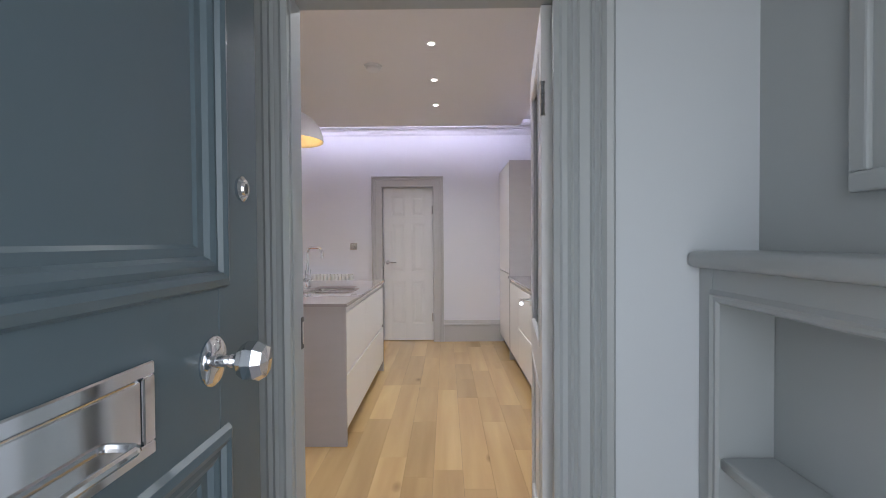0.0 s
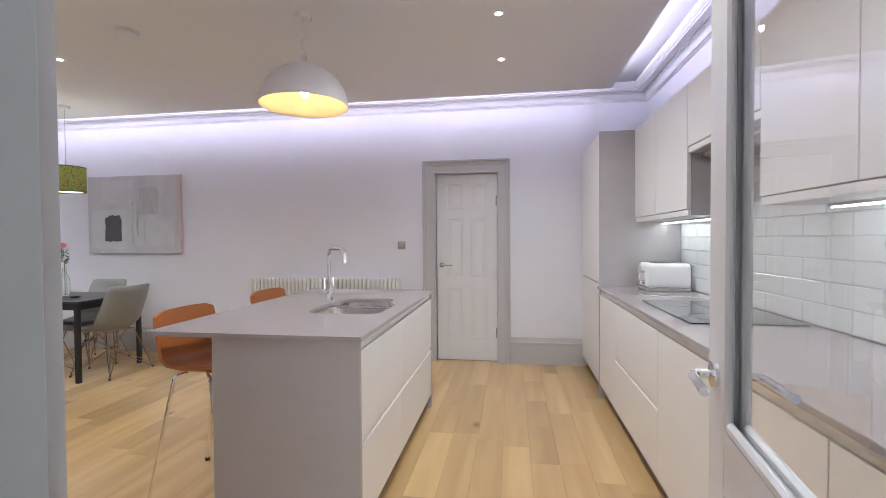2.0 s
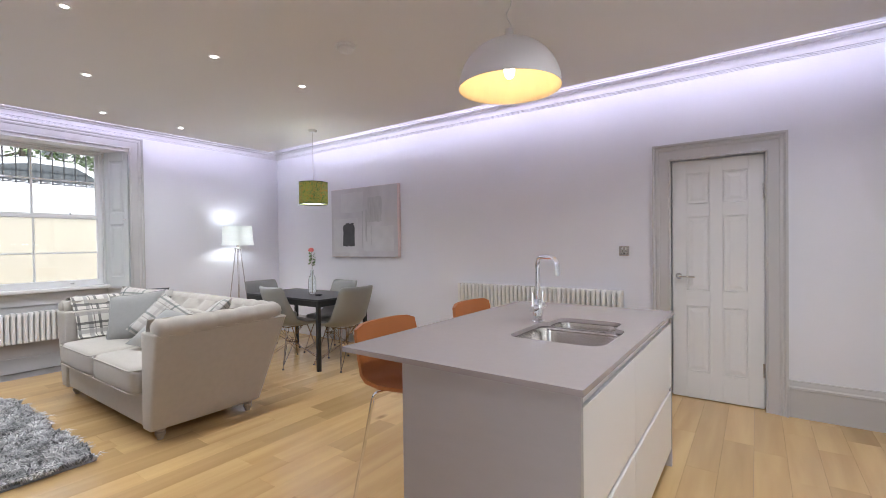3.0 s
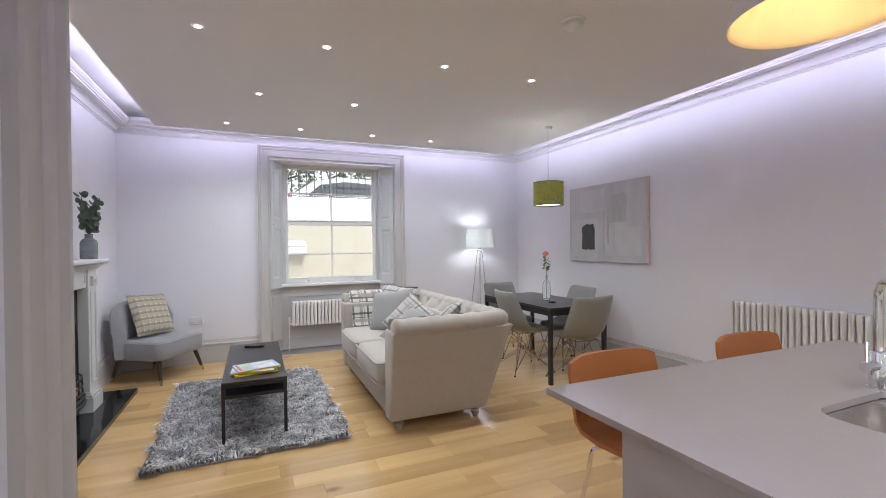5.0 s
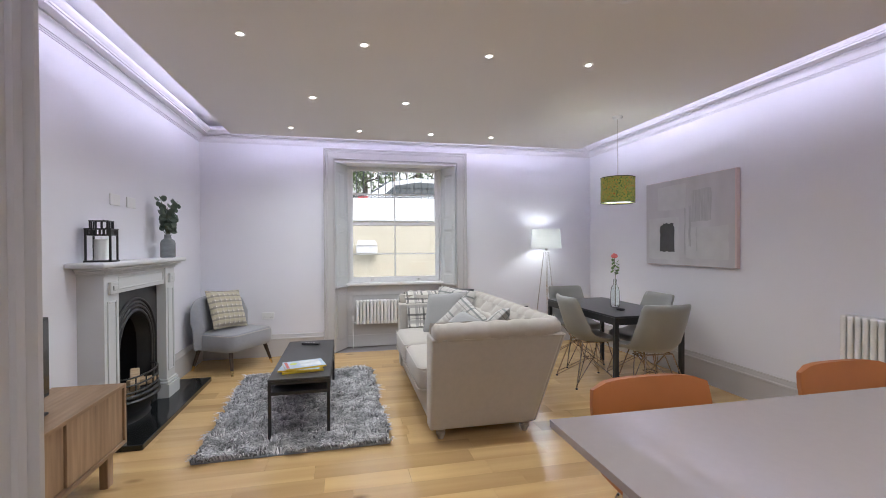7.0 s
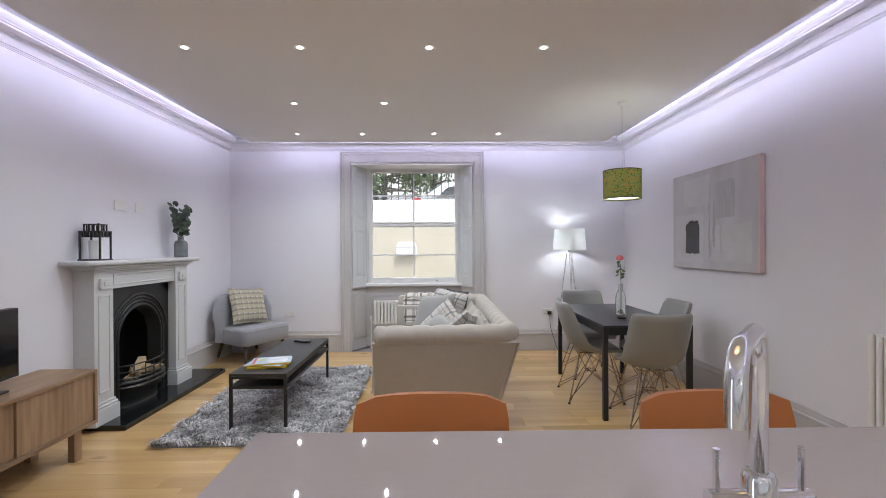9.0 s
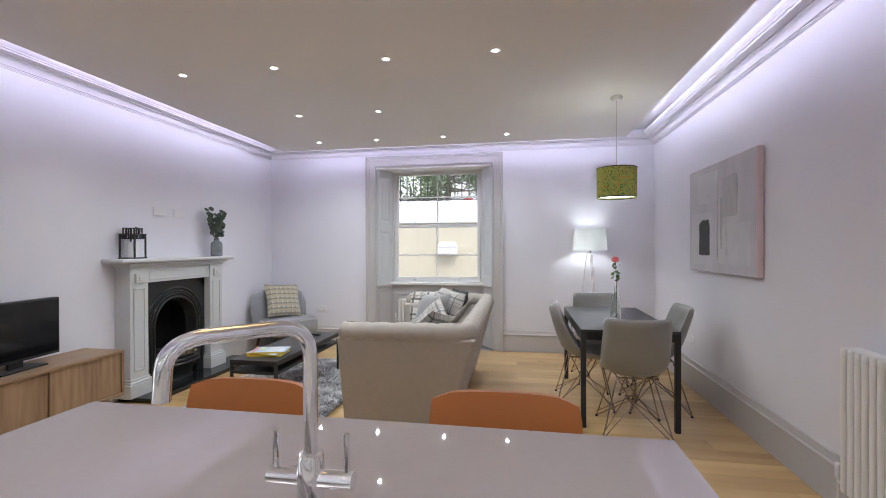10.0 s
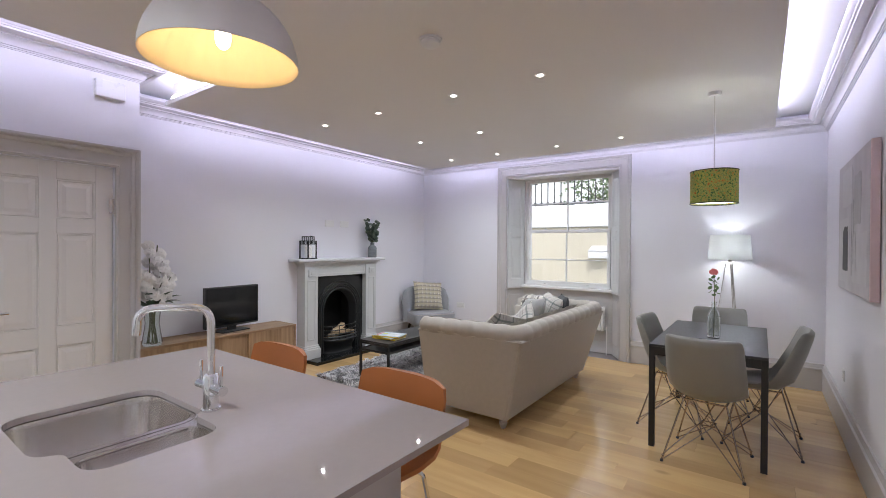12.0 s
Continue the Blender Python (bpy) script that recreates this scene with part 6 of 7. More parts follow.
# ---- dining table and chairs ----
dt = thing("dining_table", pose(-3.93, 5.43, 0), "black dining table with square metal legs", "dining table")
DX, DY = 0.66, 0.355
M_DTOP = mat("black_table_top", (0.035, 0.036, 0.040), 0.30, vary=0.10, scale=14, stretch=(1, 6, 1))
part("tabletop", solid((-DX, -DY, 0.735), (DX, DY, 0.752), 0.002), M_DTOP, dt)
for y in (-DY, DY - 0.02):
    part("apron", solid((-DX + 0.038, y, 0.675), (DX - 0.038, y + 0.02, 0.735)), M_BLACK, dt)
for x in (-DX, DX - 0.02):
    part("apron", solid((x, -DY + 0.038, 0.675), (x + 0.02, DY - 0.038, 0.735)), M_BLACK, dt)
for x in (-DX, DX - 0.038):
    for y in (-DY, DY - 0.038):
        part("leg", solid((x, y, 0), (x + 0.038, y + 0.038, 0.735), 0.002), M_BLACK, dt)

M_CHAIRL = mat("grey_leather", (0.29, 0.29, 0.272), 0.34, vary=0.10, scale=5, bump=0.15, bscale=260)
M_WIRE = mat("bronze_wire", (0.42, 0.33, 0.24), 0.25, 1.0, vary=0.08)


def dining_chair(m):
    c = thing("dining_chair", m, "grey leather bucket chair with a bronze wire base", "chair", "chairs round the dining table")
    # local +x faces the table
    line = [(-0.292, 0.872), (-0.290, 0.862), (-0.28, 0.82), (-0.25, 0.71), (-0.215, 0.60), (-0.18, 0.51), (-0.11, 0.455), (0.0, 0.44), (0.10, 0.442), (0.18, 0.45), (0.215, 0.44), (0.23, 0.415)]
    half = [0.200, 0.216, 0.225, 0.23, 0.235, 0.235, 0.23, 0.228, 0.225, 0.215, 0.205, 0.19]
    curl = [0.04, 0.05, 0.06, 0.075, 0.09, 0.085, 0.05, 0.02, 0.0, 0.0, 0.0, 0.0]
    lift = [0.004, 0.002, 0.002, 0.0, 0.01, 0.04, 0.05, 0.035, 0.022, 0.015, 0.008, 0.0]
    b = bmesh.new()
    rings = []
    for i, (x, z) in enumerate(line):
        a, e = Vector(line[max(0, i - 1)]), Vector(line[min(len(line) - 1, i + 1)])
        d = (e - a).normalized()
        nx, nz = -d.y, d.x
        up, lo = [], []
        for k in range(13):
            u = -1 + k / 6
            t = 0.025 * (1 - 0.6 * u ** 8) * (0.4 if i in (0, len(line) - 1) else 0.85 if i == 1 else 1)
            p = Vector((x + curl[i] * abs(u) ** 2.4, half[i] * u, z + lift[i] * abs(u) ** 2.4))
            up.append(p + Vector((nx * t, 0, nz * t)))
            lo.append(p - Vector((nx * t, 0, nz * t)))
        rings.append(up + lo[::-1])
    loft(b, rings)
    part("seat_shell", b, M_CHAIRL, c, smooth=70)
    for sx in (1, -1):
        for sy in (1, -1):
            f = Vector((0.235 * sx - 0.01, 0.235 * sy, 0.008))
            l = part("leg", tube(bmesh.new(), [(0.13 * sx, 0.125 * sy, 0.425), f], 0.0055, 6), M_WIRE, c, smooth=40)
            part("foot", lathe(bmesh.new(), [(0.001, 0), (0.011, 0), (0.011, 0.010), (0.006, 0.016)], 10, (f.x, f.y, 0)), M_BLACK, c)
            part("brace", tube(bmesh.new(), [(0.13 * sx, 0.06 * sy, 0.425), (0.03 * sx, -0.035 * sy, 0.235), f], 0.004, 6), M_WIRE, c, smooth=40)
            part("brace", tube(bmesh.new(), [(0.06 * sx, 0.125 * sy, 0.425), (-0.035 * sx, 0.03 * sy, 0.25), f + Vector((0, 0, 0.16)) * 0.2], 0.004, 6), M_WIRE, c, smooth=40)
    part("centre_ring", tube(bmesh.new(), [(0.045 * sx, 0.045 * sy, 0.24) for sx, sy in ((1, 1), (1, -1), (-1, -1), (-1, 1))], 0.004, 6, True), M_WIRE, c)
    part("seat_ring", tube(bmesh.new(), [(0.13 * sx, 0.125 * sy, 0.423) for sx, sy in ((1, 1), (1, -1), (-1, -1), (-1, 1))], 0.006, 6, True), M_WIRE, c)
    return c


ch = dining_chair(pose(-3.30, 5.45, 0, 0, 0, 176))
copy_thing(ch, pose(-3.86, 5.745, 0, 0, 0, -92))
copy_thing(ch, pose(-3.875, 5.18, 0, 0, 0, 86))
copy_thing(ch, pose(-4.59, 5.42, 0, 0, 0, 2))

bt = thing("bud_bottle", pose(-3.82, 5.44, 0.752), "clear glass bottle holding one pink rose", "bottle")
part("bottle", lathe(bmesh.new(), [(q * 1.15, h * 1.3) for q, h in [(0.001, 0.002), (0.036, 0.0), (0.039, 0.012), (0.039, 0.12), (0.03, 0.155), (0.015, 0.175), (0.014, 0.21), (0.018, 0.216), (0.014, 0.216), (0.011, 0.21), (0.012, 0.176), (0.027, 0.152), (0.036, 0.118), (0.036, 0.015), (0.001, 0.012)]], 20), M_VGLASS, bt, smooth=50).visible_shadow = False
part("coaster", lathe(bmesh.new(), [(0.001, -0.0), (0.042, 0.0), (0.042, 0.004), (0.001, 0.004)], 20), M_BLACK, bt)
part("stem", tube(bmesh.new(), [(0.004, 0, 0.012), (0, 0.004, 0.2), (-0.002, 0.004, 0.34), (-0.006, -0.004, 0.51)], 0.003, 6), M_STEM, bt)
M_ROSE = mat("pink_rose", (0.78, 0.20, 0.20), 0.6, vary=0.2, scale=30)
b = bmesh.new()
rnd = random.Random(3)
for ringi, (r, z, n) in enumerate(((0.005, 0.534, 4), (0.013, 0.530, 6), (0.022, 0.524, 8), (0.029, 0.514, 9), (0.024, 0.503, 8))):
    for i in range(n):
        a = i * 6.283 / n + ringi
        leaf_disc(b, (-0.006 + r * math.cos(a), -0.004 + r * math.sin(a), z + 0.004), (math.cos(a) * (0.3 + r * 30), math.sin(a) * (0.3 + r * 30), (0.95, 0.9, 0.6, 0.15, -0.5)[ringi]), 0.014)
part("rose", b, M_ROSE, bt, "pink rose bloom")
b = bmesh.new()
for i in range(14):
    a, z = i * 2.2, 0.34 + i * 0.0105
    leaf_disc(b, (0.028 * math.cos(a), 0.028 * math.sin(a), z), (rnd.uniform(-1, 1), rnd.uniform(-1, 1), 0.7), 0.014, 1.5)
part("leaves", b, mat("rose_leaf", (0.10, 0.17, 0.06), 0.5, vary=0.25, scale=30), bt)
tr = thing("trinket_dish", pose(-3.61, 5.36, 0.752), "small dark dish lying on the dining table", "dish")
part("dish", lathe(bmesh.new(), [(0.001, 0.0), (0.035, 0.0), (0.045, 0.012), (0.043, 0.012), (0.034, 0.003), (0.001, 0.003)], 20), M_BLACK, tr, smooth=50)

# ---- green drum pendant ----
M_DRUM = mat("green_drum_fabric", (0.20, 0.24, 0.03), 0.8, vary=0.2, scale=20)
nt = M_DRUM.node_tree
bs = nt.nodes["Principled BSDF"]
tc = next(n for n in nt.nodes if n.type == "TEX_COORD")
vo = nt.nodes.new("ShaderNodeTexNoise")
vo.inputs["Scale"].default_value, vo.inputs["Detail"].default_value = 58, 3
nt.links.new(tc.outputs["Object"], vo.inputs["Vector"])
cr = nt.nodes.new("ShaderNodeValToRGB")
els = cr.color_ramp.elements
els[0].position, els[0].color = 0.34, (0.06, 0.13, 0.07, 1)
els[1].position, els[1].color = 0.74, (0.42, 0.08, 0.04, 1)
for p, c in ((0.41, (0.17, 0.25, 0.09, 1)), (0.46, (0.52, 0.46, 0.15, 1)), (0.51, (0.12, 0.25, 0.13, 1)), (0.55, (0.56, 0.42, 0.13, 1)), (0.59, (0.20, 0.28, 0.12, 1)), (0.62, (0.56, 0.30, 0.09, 1))):
    e = els.new(p)
    e.color = c
nt.links.new(vo.outputs["Fac"], cr.inputs["Fac"])
nt.links.new(cr.outputs["Color"], bs.inputs["Base Color"])
tl = nt.nodes.new("ShaderNodeBsdfTranslucent")
nt.links.new(cr.outputs["Color"], tl.inputs["Color"])
ms = nt.nodes.new("ShaderNodeMixShader")
ms.inputs["Fac"].default_value = 0.35
nt.links.new(bs.outputs[0], ms.inputs[1])
nt.links.new(tl.outputs[0], ms.inputs[2])
nt.links.new(ms.outputs[0], nt.nodes["Material Output"].inputs["Surface"])
M_CBULB = mat("cool_bulb", (1, 1, 1), 0.4, emit=(0.92, 0.98, 1.0), glow=20)
M_DIFF = mat("pendant_diffuser", (0.9, 0.9, 0.88), 0.5, emit=(0.98, 1.0, 0.92), glow=0.6)
gp = thing("drum_pendant", pose(-3.765, 5.435, 0), "green patterned fabric drum pendant, lit", "pendant light")
DR, DZ = 0.162, 1.802
part("shade", lathe(bmesh.new(), [(DR, DZ), (DR, DZ + 0.25), (DR - 0.003, DZ + 0.25), (DR - 0.003, DZ), (DR, DZ)], 40), M_DRUM, gp, "green and gold patterned fabric", smooth=40)
for z in (DZ, DZ + 0.25):
    part("rim", tube(bmesh.new(), ring(Vector((0, 0, z)), DR, DR, 40, Vector((1, 0, 0)), Vector((0, 1, 0))), 0.004, 6, True), M_BLACK, gp, "dark rim binding")
part("diffuser", lathe(bmesh.new(), [(DR - 0.006, DZ + 0.012), (DR - 0.006, DZ + 0.016), (0.001, DZ + 0.016)], 32), M_DIFF, gp, "glowing white diffuser")
part("bulb", lathe(bmesh.new(), [(0.012, 0.14), (0.028, 0.10), (0.03, 0.08), (0.02, 0.055), (0.001, 0.05)], 14, (0, 0, DZ + 0.08)), M_CBULB, gp, smooth=50)
part("cord", tube(bmesh.new(), [(0, 0, DZ + 0.2), (0, 0, RAFT - 0.02)], 0.003, 6), M_STEEL, gp)
part("ceiling_rose", lathe(bmesh.new(), [(0.001, RAFT - 0.028), (0.04, RAFT - 0.028), (0.048, RAFT - 0.01), (0.048, RAFT)], 24), M_PLASTIC, gp, smooth=40)

# ---- floor lamp ----
M_SHADE = bpy.data.materials.new("white_lamp_shade")
M_SHADE.use_nodes = True
nt = M_SHADE.node_tree
bs = nt.nodes["Principled BSDF"]
bs.inputs["Base Color"].default_value, bs.inputs["Roughness"].default_value = (0.78, 0.80, 0.80, 1), 0.8
tl = nt.nodes.new("ShaderNodeBsdfTranslucent")
tl.inputs["Color"].default_value = (0.88, 0.89, 0.87, 1)
ms = nt.nodes.new("ShaderNodeMixShader")
ms.inputs["Fac"].default_value = 0.28
nt.links.new(bs.outputs[0], ms.inputs[1])
nt.links.new(tl.outputs[0], ms.inputs[2])
nt.links.new(ms.outputs[0], nt.nodes["Material Output"].inputs["Surface"])
fl = thing("floor_lamp", pose(-5.44, 5.46, 0), "white drum floor lamp on slim metal tripod legs, lit", "floor lamp")
part("shade", lathe(bmesh.new(), [(0.205, 1.335), (0.185, 1.60), (0.182, 1.60), (0.202, 1.335), (0.205, 1.335)], 36), M_SHADE, fl, "white fabric shade", smooth=40)
part("bulb", lathe(bmesh.new(), [(0.013, 1.40), (0.03, 1.44), (0.033, 1.465), (0.024, 1.49), (0.001, 1.497)], 14), mat("lamp_bulb", (1, 1, 1), 0.4, emit=(0.90, 0.96, 1.0), glow=24), fl, smooth=50)
part("lamp_holder", tube(bmesh.new(), [(0, 0, 1.30), (0, 0, 1.40)], 0.018, 14), M_STEEL, fl, smooth=40)
part("hub", lathe(bmesh.new(), [(0.001, 1.285), (0.045, 1.285), (0.045, 1.305), (0.001, 1.31)], 20), M_PLASTIC, fl, smooth=40)
for k in range(3):
    a = k * 2.094 + 0.5
    part("shade_spoke", tube(bmesh.new(), [(0, 0, 1.345), (0.203 * math.cos(a), 0.203 * math.sin(a), 1.345)], 0.002, 5), M_STEEL, fl)
    for o in (-0.06, 0.06):
        part("leg", tube(bmesh.new(), [(0.035 * math.cos(a + o * 4), 0.035 * math.sin(a + o * 4), 1.29), (0.20 * math.cos(a + o * 0.3), 0.20 * math.sin(a + o * 0.3), 0.0)], 0.0034, 6), M_STEEL, fl, smooth=40)

part("plug", solid((XW + 0.011 + 5.44, -0.225, 0.475), (XW + 0.045 + 5.44, -0.175, 0.52), 0.006, 2), M_BLACK, fl, "black plug in the wall socket")
part("cable", tube(bmesh.new(), rounded([(XW + 5.475, -0.20, 0.478), (XW + 5.48, -0.19, 0.30), (XW + 5.47, -0.10, 0.02), (0.02, 0.0, 0.006), (0.02, 0.01, 0.006)], 0.05), 0.0035, 6), M_BLACK, fl, "black power cable", smooth=40)

# ---- painting ----
M_CANV = mat("pale_abstract_paint", (0.58, 0.56, 0.58), 0.75, vary=0.22, scale=2.6, stretch=(1.4, 1, 0.5), bump=0.35, bscale=45)
M_CEDGE = mat("pink_canvas_edge", (0.70, 0.56, 0.56), 0.8, vary=0.05)
M_PALE = mat("pale_paint_patch", (0.62, 0.61, 0.62), 0.75, vary=0.12, scale=7, bump=0.35, bscale=45)
M_CHAR = mat("charcoal_paint", (0.085, 0.085, 0.09), 0.7, vary=0.3, scale=14, bump=0.35, bscale=45)
M_SMEAR = mat("grey_paint_smear", (0.50, 0.49, 0.50), 0.75, vary=0.3, scale=9, stretch=(6, 1, 0.6), bump=0.35, bscale=45)
pa = thing("painting", pose(-4.39, YN, 1.16), "large pale grey abstract canvas with a charcoal block", "painting")
PW, PH, PD = 1.235, 0.92, 0.045
part("stretcher", solid((0, -PD, 0), (PW, -0.004, PH), 0.003), M_CEDGE, pa, "pale pink canvas edge")
part("canvas", solid((0.004, -PD - 0.002, 0.004), (PW - 0.02, -PD + 0.002, PH - 0.004)), M_CANV, pa)


def dab(x0, x1, z0, z1, material, seed, lift=0.003):
    r = random.Random(seed)
    pts = []
    for (xa, za), (xb, zb) in (((x0, z0), (x1, z0)), ((x1, z0), (x1, z1)), ((x1, z1), (x0, z1)), ((x0, z1), (x0, z0))):
        for i in range(6):
            t = i / 6
            pts.append((xa + (xb - xa) * t + r.uniform(-0.008, 0.008), za + (zb - za) * t + r.uniform(-0.008, 0.008)))
    b = bmesh.new()
    prism(b, pts, "y", -PD - lift, -PD - 0.0015)
    part("paint_block", b, material, pa)


dab(0.05, 0.52, 0.06, 0.52, M_PALE, 1)
dab(0.62, 1.15, 0.08, 0.40, M_PALE, 2)
dab(0.235, 0.455, 0.145, 0.43, M_CHAR, 3, 0.0045)
dab(0.285, 0.44, 0.43, 0.455, M_CHAR, 4, 0.0045)
dab(0.60, 0.615, 0.12, 0.60, M_SMEAR, 5, 0.004)
dab(0.66, 0.69, 0.20, 0.62, M_SMEAR, 6, 0.004)
dab(0.70, 0.95, 0.46, 0.78, M_SMEAR, 7, 0.0035)
dab(0.20, 0.62, 0.60, 0.86, M_PALE, 8, 0.0035)
dab(0.76, 0.775, 0.16, 0.40, M_SMEAR, 9, 0.004)

# ---- lightwell and street outside the window ----
M_RENDER = mat("cream_render", (0.60, 0.55, 0.43), 0.85, vary=0.10, scale=1.5, bump=0.3, bscale=60)
M_WHITER = mat("white_render", (0.70, 0.70, 0.68), 0.85, vary=0.06, scale=1.5, bump=0.3, bscale=60)
M_PAVE = mat("stone_paving", (0.30, 0.29, 0.27), 0.85, vary=0.15, scale=2, bump=0.4, bscale=40)
M_ROAD = mat("asphalt", (0.055, 0.055, 0.056), 0.9, vary=0.2, scale=3, bump=0.4, bscale=90)
bm = solid((-400, -400, -0.40), (400, 400, -0.165))
structure("ground", bm, M_PAVE, "stone paving outside the house", "ground")
structure("lightwell_wall", solid((-9.0, -12, -0.16), (-8.62, 18, 1.86), 0.01), M_RENDER, "cream rendered retaining wall across the lightwell", "wall")
bm = solid((-9.02, -12, 1.862), (-8.57, 18, 1.92), 0.01)
structure("wall_ledge", bm, M_WHITER, "pale stone ledge on the retaining wall", "ledge")
structure("lightwell_parapet", solid((-9.05, -12, 1.922), (-8.72, 18, 2.33), 0.01), M_WHITER, "white rendered parapet below the railings", "wall")
structure("pavement", solid((-11.2, -60, 1.5), (-9.06, 60, 1.86)), M_PAVE, "stone pavement above the lightwell", "pavement")
structure("road", solid((-60, -60, 1.4), (-11.2, 60, 1.74)), M_ROAD, "asphalt street behind the railings", "road")

rail = thing("railing", pose(-8.88, 3.5, 2.33), "black wrought iron railing on the lightwell wall", "railing")
part("top_rail", solid((-0.015, -3.2, 0.95), (0.015, 3.2, 0.98), 0.003), M_BLACK, rail)
part("bottom_rail", solid((-0.012, -3.2, 0.03), (0.012, 3.2, 0.045), 0.003), M_BLACK, rail)
bar_me = mesh_of("baluster", tube(bmesh.new(), [(0, 0, 0), (0, 0, 1.05)], 0.011, 6), M_BLACK)
loop_me = mesh_of("loop", tube(bmesh.new(), [(0, 0.072 * math.cos(a), 0.13 - 0.075 * math.sin(a)) for a in [math.pi * i / 8 for i in range(9)]], 0.008, 5), M_BLACK)
for i in range(44):
    y = -3.15 + i * 0.1465
    for nm, me, dy in (("baluster", bar_me, 0), ("loop", loop_me, 0.073)):
        o = new(nm, me)
        o.parent = rail
        o.location = (0, y + dy, 0)

wb = thing("letter_box", pose(-8.62, 3.17, 1.24), "white sloping-topped box fixed to the rendered wall", "wall box")
part("case", solid((0, -0.20, 0), (0.14, 0.20, 0.15), 0.006), M_PLASTIC, wb)
b = loft(bmesh.new(), [[Vector((0, y, 0.15)), Vector((0.15, y, 0.15)), Vector((0, y * 0.82, 0.25))] for y in (-0.20, 0.20)])
part("lid", b, M_TRIM, wb)

M_CAR = mat("white_car_paint", (0.75, 0.76, 0.77), 0.18, vary=0.01, coat=0.6)
M_CGLASS = mat("dark_car_glass", (0.03, 0.035, 0.04), 0.06, coat=0.4)
M_TAIL = mat("red_tail_lamp", (0.55, 0.02, 0.02), 0.2, coat=0.5)
car = thing("parked_car", pose(-12.6, 5.2, 1.74), "white parked hatchback beyond the railings", "car")
sil = [(-2.05, 0.35), (-2.10, 0.75), (-2.02, 0.98), (-1.75, 1.06), (-1.25, 1.40), (-0.55, 1.52), (0.25, 1.48), (0.95, 1.05), (1.75, 0.92), (2.05, 0.70), (2.08, 0.35)]
b = bmesh.new()
loft(b, [[Vector((x * k, y, 0.3 + (z - 0.3) * kz)) for y, z in sil] for x, k, kz in ((-0.84, 1, 0.86), (-0.80, 1, 0.96), (-0.62, 1, 1.0), (0.62, 1, 1.0), (0.80, 1, 0.96), (0.84, 1, 0.86))])
body = part("body", b, M_CAR, car, smooth=30)
for s in (-1, 1):
    b = prism(bmesh.new(), [(-1.45, 0.98), (-1.12, 1.26), (-0.5, 1.36), (0.2, 1.33), (0.78, 0.99)], "x", s * 0.825, s * 0.846)
    part("side_window", b, M_CGLASS, body)
    for y in (-1.3, 1.3):
        w = part("wheel", tube(bmesh.new(), [(s * 0.66, y, 0.31), (s * 0.86, y, 0.31)], 0.31, 24), M_BLACK, car, smooth=40)
        part("rim", tube(bmesh.new(), [(s * 0.85, y, 0.31), (s * 0.87, y, 0.31)], 0.20, 16), M_STEEL, w)
    part("tail_lamp", solid((s * 0.79 - 0.06, -2.10, 0.80), (s * 0.79 + 0.06, -1.84, 0.97), 0.02), M_TAIL, car)
part("rear_window", loft(bmesh.new(), [[Vector((-0.6, -1.70, 1.09)), Vector((0.6, -1.70, 1.09)), Vector((0.55, -1.30, 1.38)), Vector((-0.55, -1.30, 1.38))], [Vector((-0.6, -1.72, 1.11)), Vector((0.6, -1.72, 1.11)), Vector((0.55, -1.32, 1.40)), Vector((-0.55, -1.32, 1.40))]]), M_CGLASS, car)

M_FOL = mat("tree_foliage", (0.055, 0.10, 0.035), 0.6, vary=0.5, scale=1.5)
nt = M_FOL.node_tree
gi = nt.nodes.new("ShaderNodeNewGeometry")
cr = nt.nodes.new("ShaderNodeValToRGB")
cr.color_ramp.elements[0].color, cr.color_ramp.elements[1].color = (0.06, 0.10, 0.04, 1), (0.22, 0.30, 0.13, 1)
nt.links.new(gi.outputs["Random Per Island"], cr.inputs["Fac"])
nt.links.new(cr.outputs["Color"], nt.nodes["Principled BSDF"].inputs["Base Color"])
M_TRUNK = mat("tree_bark", (0.10, 0.08, 0.06), 0.9, vary=0.3, scale=8, bump=0.5, bscale=30)


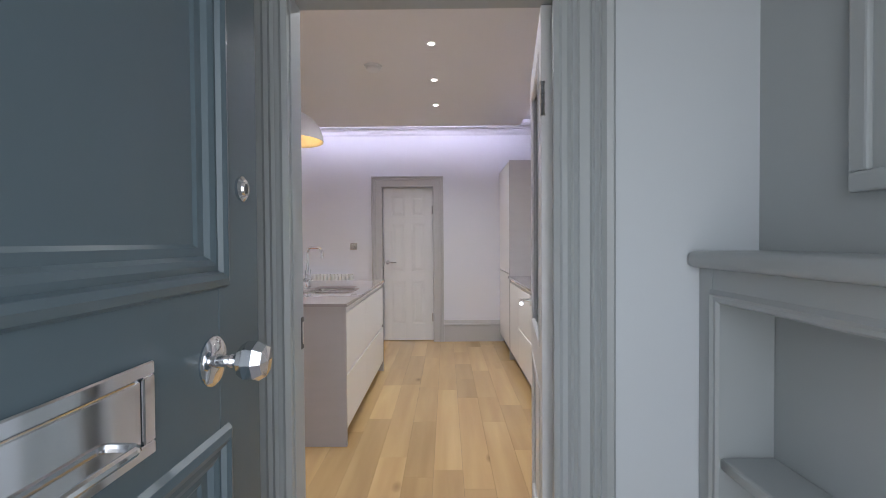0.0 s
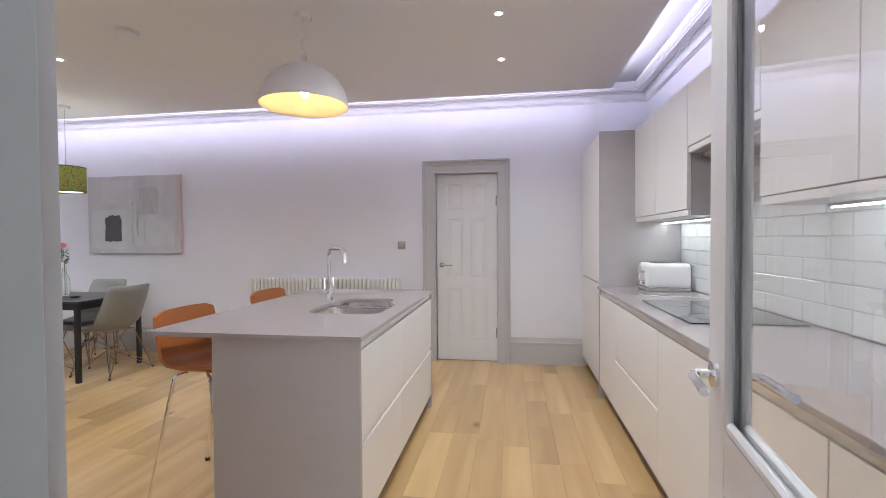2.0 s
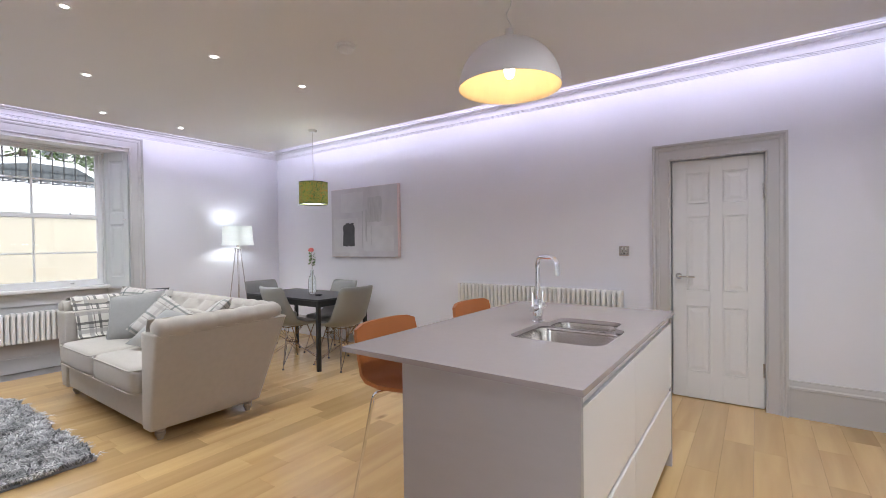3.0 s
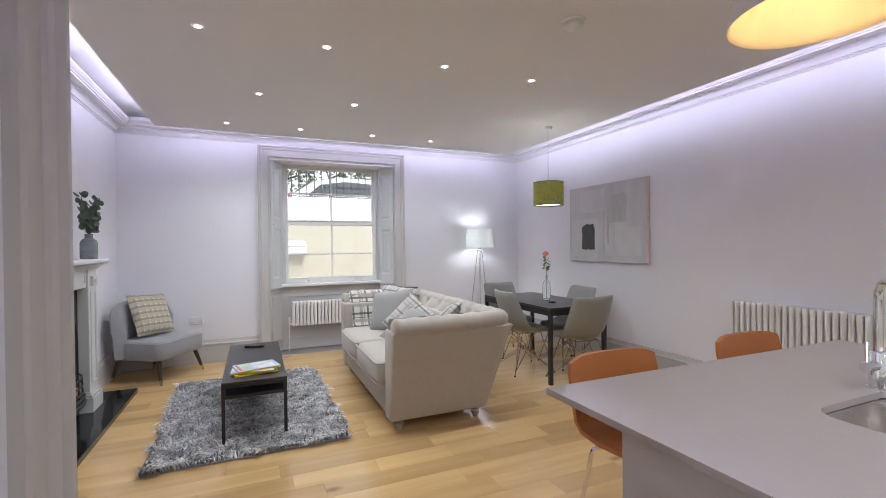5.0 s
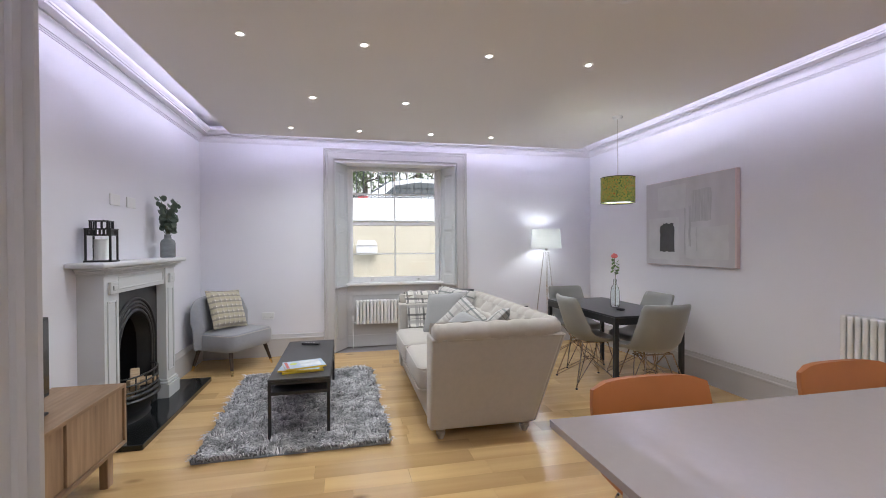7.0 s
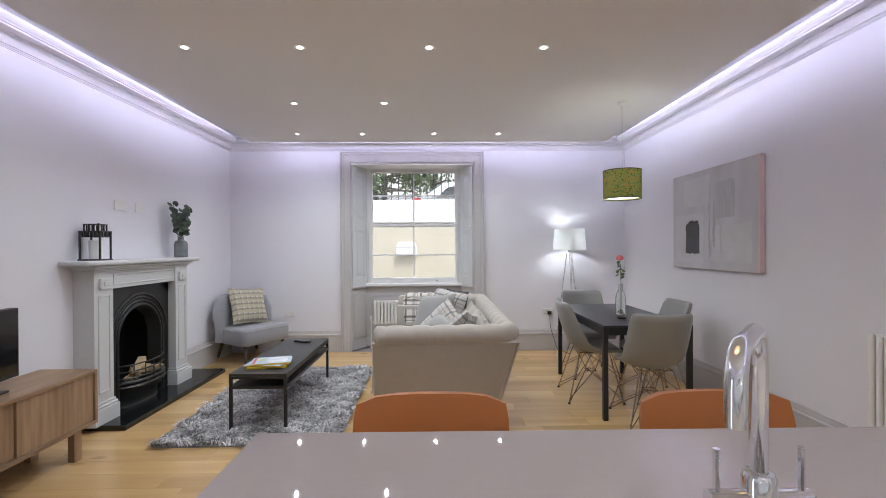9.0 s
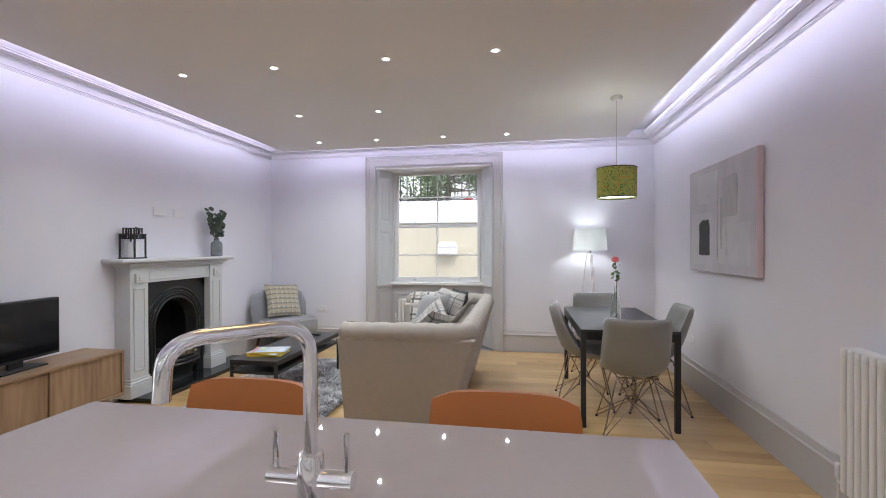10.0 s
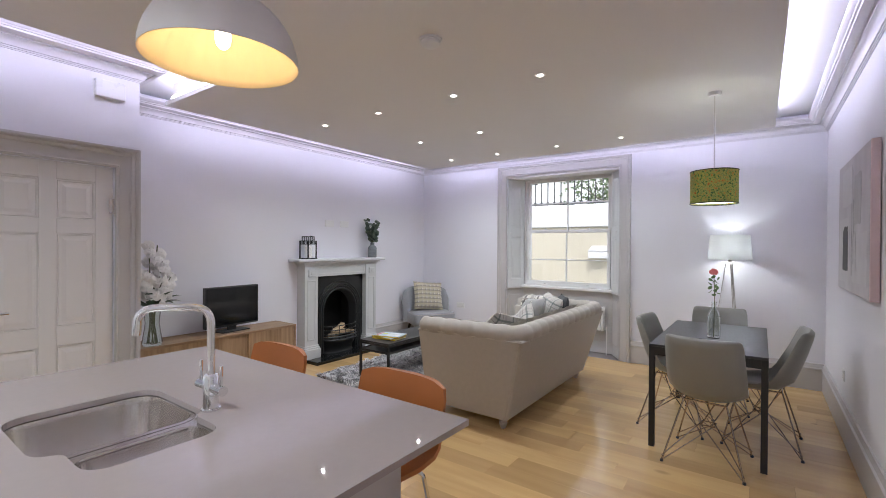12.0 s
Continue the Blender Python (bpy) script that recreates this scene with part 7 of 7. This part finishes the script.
def tree(x, y, seed, h=5.5, spread=2.4):
    r = random.Random(seed)
    t = thing("street_tree", pose(x, y, 1.74), "leafy green street tree behind the parked cars", "tree", "street trees")
    b = tube(bmesh.new(), [(0, 0, 0), (0.05, 0.03, 1.2), (0.0, 0.1, 2.4), (0.05, 0.0, 3.6)], [0.17, 0.13, 0.11, 0.05], 8)
    clumps = []
    for k in range(16):
        a = k * 2.4
        d = Vector((math.cos(a) * spread * r.uniform(0.3, 0.9), math.sin(a) * spread * r.uniform(0.3, 0.9), r.uniform(0.6, h)))
        tube(b, [(0, 0.05, min(2.6, d.z * 0.7)), d * 0.6 + Vector((0, 0, 0.3)), d], [0.05, 0.03, 0.012], 5)
        clumps.append((d, r.uniform(0.45, 0.95)))
    part("trunk", b, M_TRUNK, t, smooth=40)
    verts, faces = [], []
    for k in range(3200):
        c, rad = clumps[k % len(clumps)]
        v = Vector((r.gauss(0, 1), r.gauss(0, 1), r.gauss(0, 1))).normalized() * rad * r.uniform(0.3, 1.05)
        p = c + v
        u = Vector((r.uniform(-1, 1), r.uniform(-1, 1), r.uniform(-1, 1))).normalized()
        w = u.orthogonal().normalized() * r.uniform(0.035, 0.06)
        u = u * r.uniform(0.06, 0.11)
        n0 = len(verts)
        verts += [p - u, p + w, p + u, p - w]
        faces.append((n0, n0 + 1, n0 + 2, n0 + 3))
    me = bpy.data.meshes.new("crown")
    me.from_pydata(verts, [], faces)
    me.materials.append(M_FOL)
    o = new("crown", me)
    o.parent = t


for i, (x, y, h, s) in enumerate(((-17.5, -3.0, 5.5, 2.6), (-18.5, 1.5, 5.0, 2.4), (-17.0, 5.5, 6.0, 2.6), (-18.0, 9.5, 5.5, 2.6), (-21.0, 3.6, 7.0, 3.2))):
    tree(x, y, i + 1, h, s)
ph = thing("far_house", pose(-34, 4, 1.74), "pale rendered terrace across the street", "house")
part("wall", solid((-6, -22, 0), (0, 22, 9)), M_WHITER, ph)
part("roof", prism(bmesh.new(), [(-6.3, 9), (0.3, 9), (-3, 11.5)], "y", -22, 22), M_PLINTH, ph)
for k in range(10):
    for z in (1.2, 5.0):
        wdw = part("window", solid((-0.05, -20 + k * 4.3, z), (0.02, -18.8 + k * 4.3, z + 1.9)), M_CGLASS, ph)
        part("window_sill", solid((0.0, -20.1 + k * 4.3, z - 0.12), (0.1, -18.7 + k * 4.3, z)), M_WHITER, wdw)

# ---- oak floorboards ----
floor = bpy.data.objects["floor"]
BW, GAP = 0.165, 0.0003
rnd = random.Random(77)
lengths = [0.5, 0.75, 1.0, 1.35]


def board_mesh(L):
    b = solid((-BW / 2 + GAP, -L / 2 + GAP, -0.012), (BW / 2 - GAP, L / 2 - GAP, 0.0))
    top = [e for e in b.edges if all(v.co.z > -0.001 for v in e.verts)]
    bmesh.ops.bevel(b, geom=top, offset=0.0005, segments=1, affect="EDGES")
    return mesh_of("board", b, M_OAK)


meshes = {L: board_mesh(L) for L in lengths}
rest = []
nrow = int((XE - XW) / BW) + 1
for i in range(nrow):
    x = XW + 0.03 + (i + 0.5) * BW
    y = (1.0 if x < XR else 1.75) - rnd.random() * 0.8
    while y < YN:
        L = rnd.choice(lengths)
        c = Vector((x, y + L / 2, 0))
        under = (-0.6 < x < -0.05 and 3.4 < c.y < 4.9) or x > 1.45 or (x < -5.2) or (-4.7 < x < -3.0 and 1.9 < c.y < 2.9) or c.y < 1.2
        if under:
            rest.append((c, L))
        else:
            o = new("board", meshes[L])
            o.parent = floor
            o.location = c
        y += L
bm = bmesh.new()
for c, L in rest:
    box(bm, (c.x - BW / 2 + GAP, c.y - L / 2 + GAP, -0.012), (c.x + BW / 2 - GAP, c.y + L / 2 - GAP, -0.0002))
tagged(part("far_boards", bm, M_OAK, floor), kind="stuff")
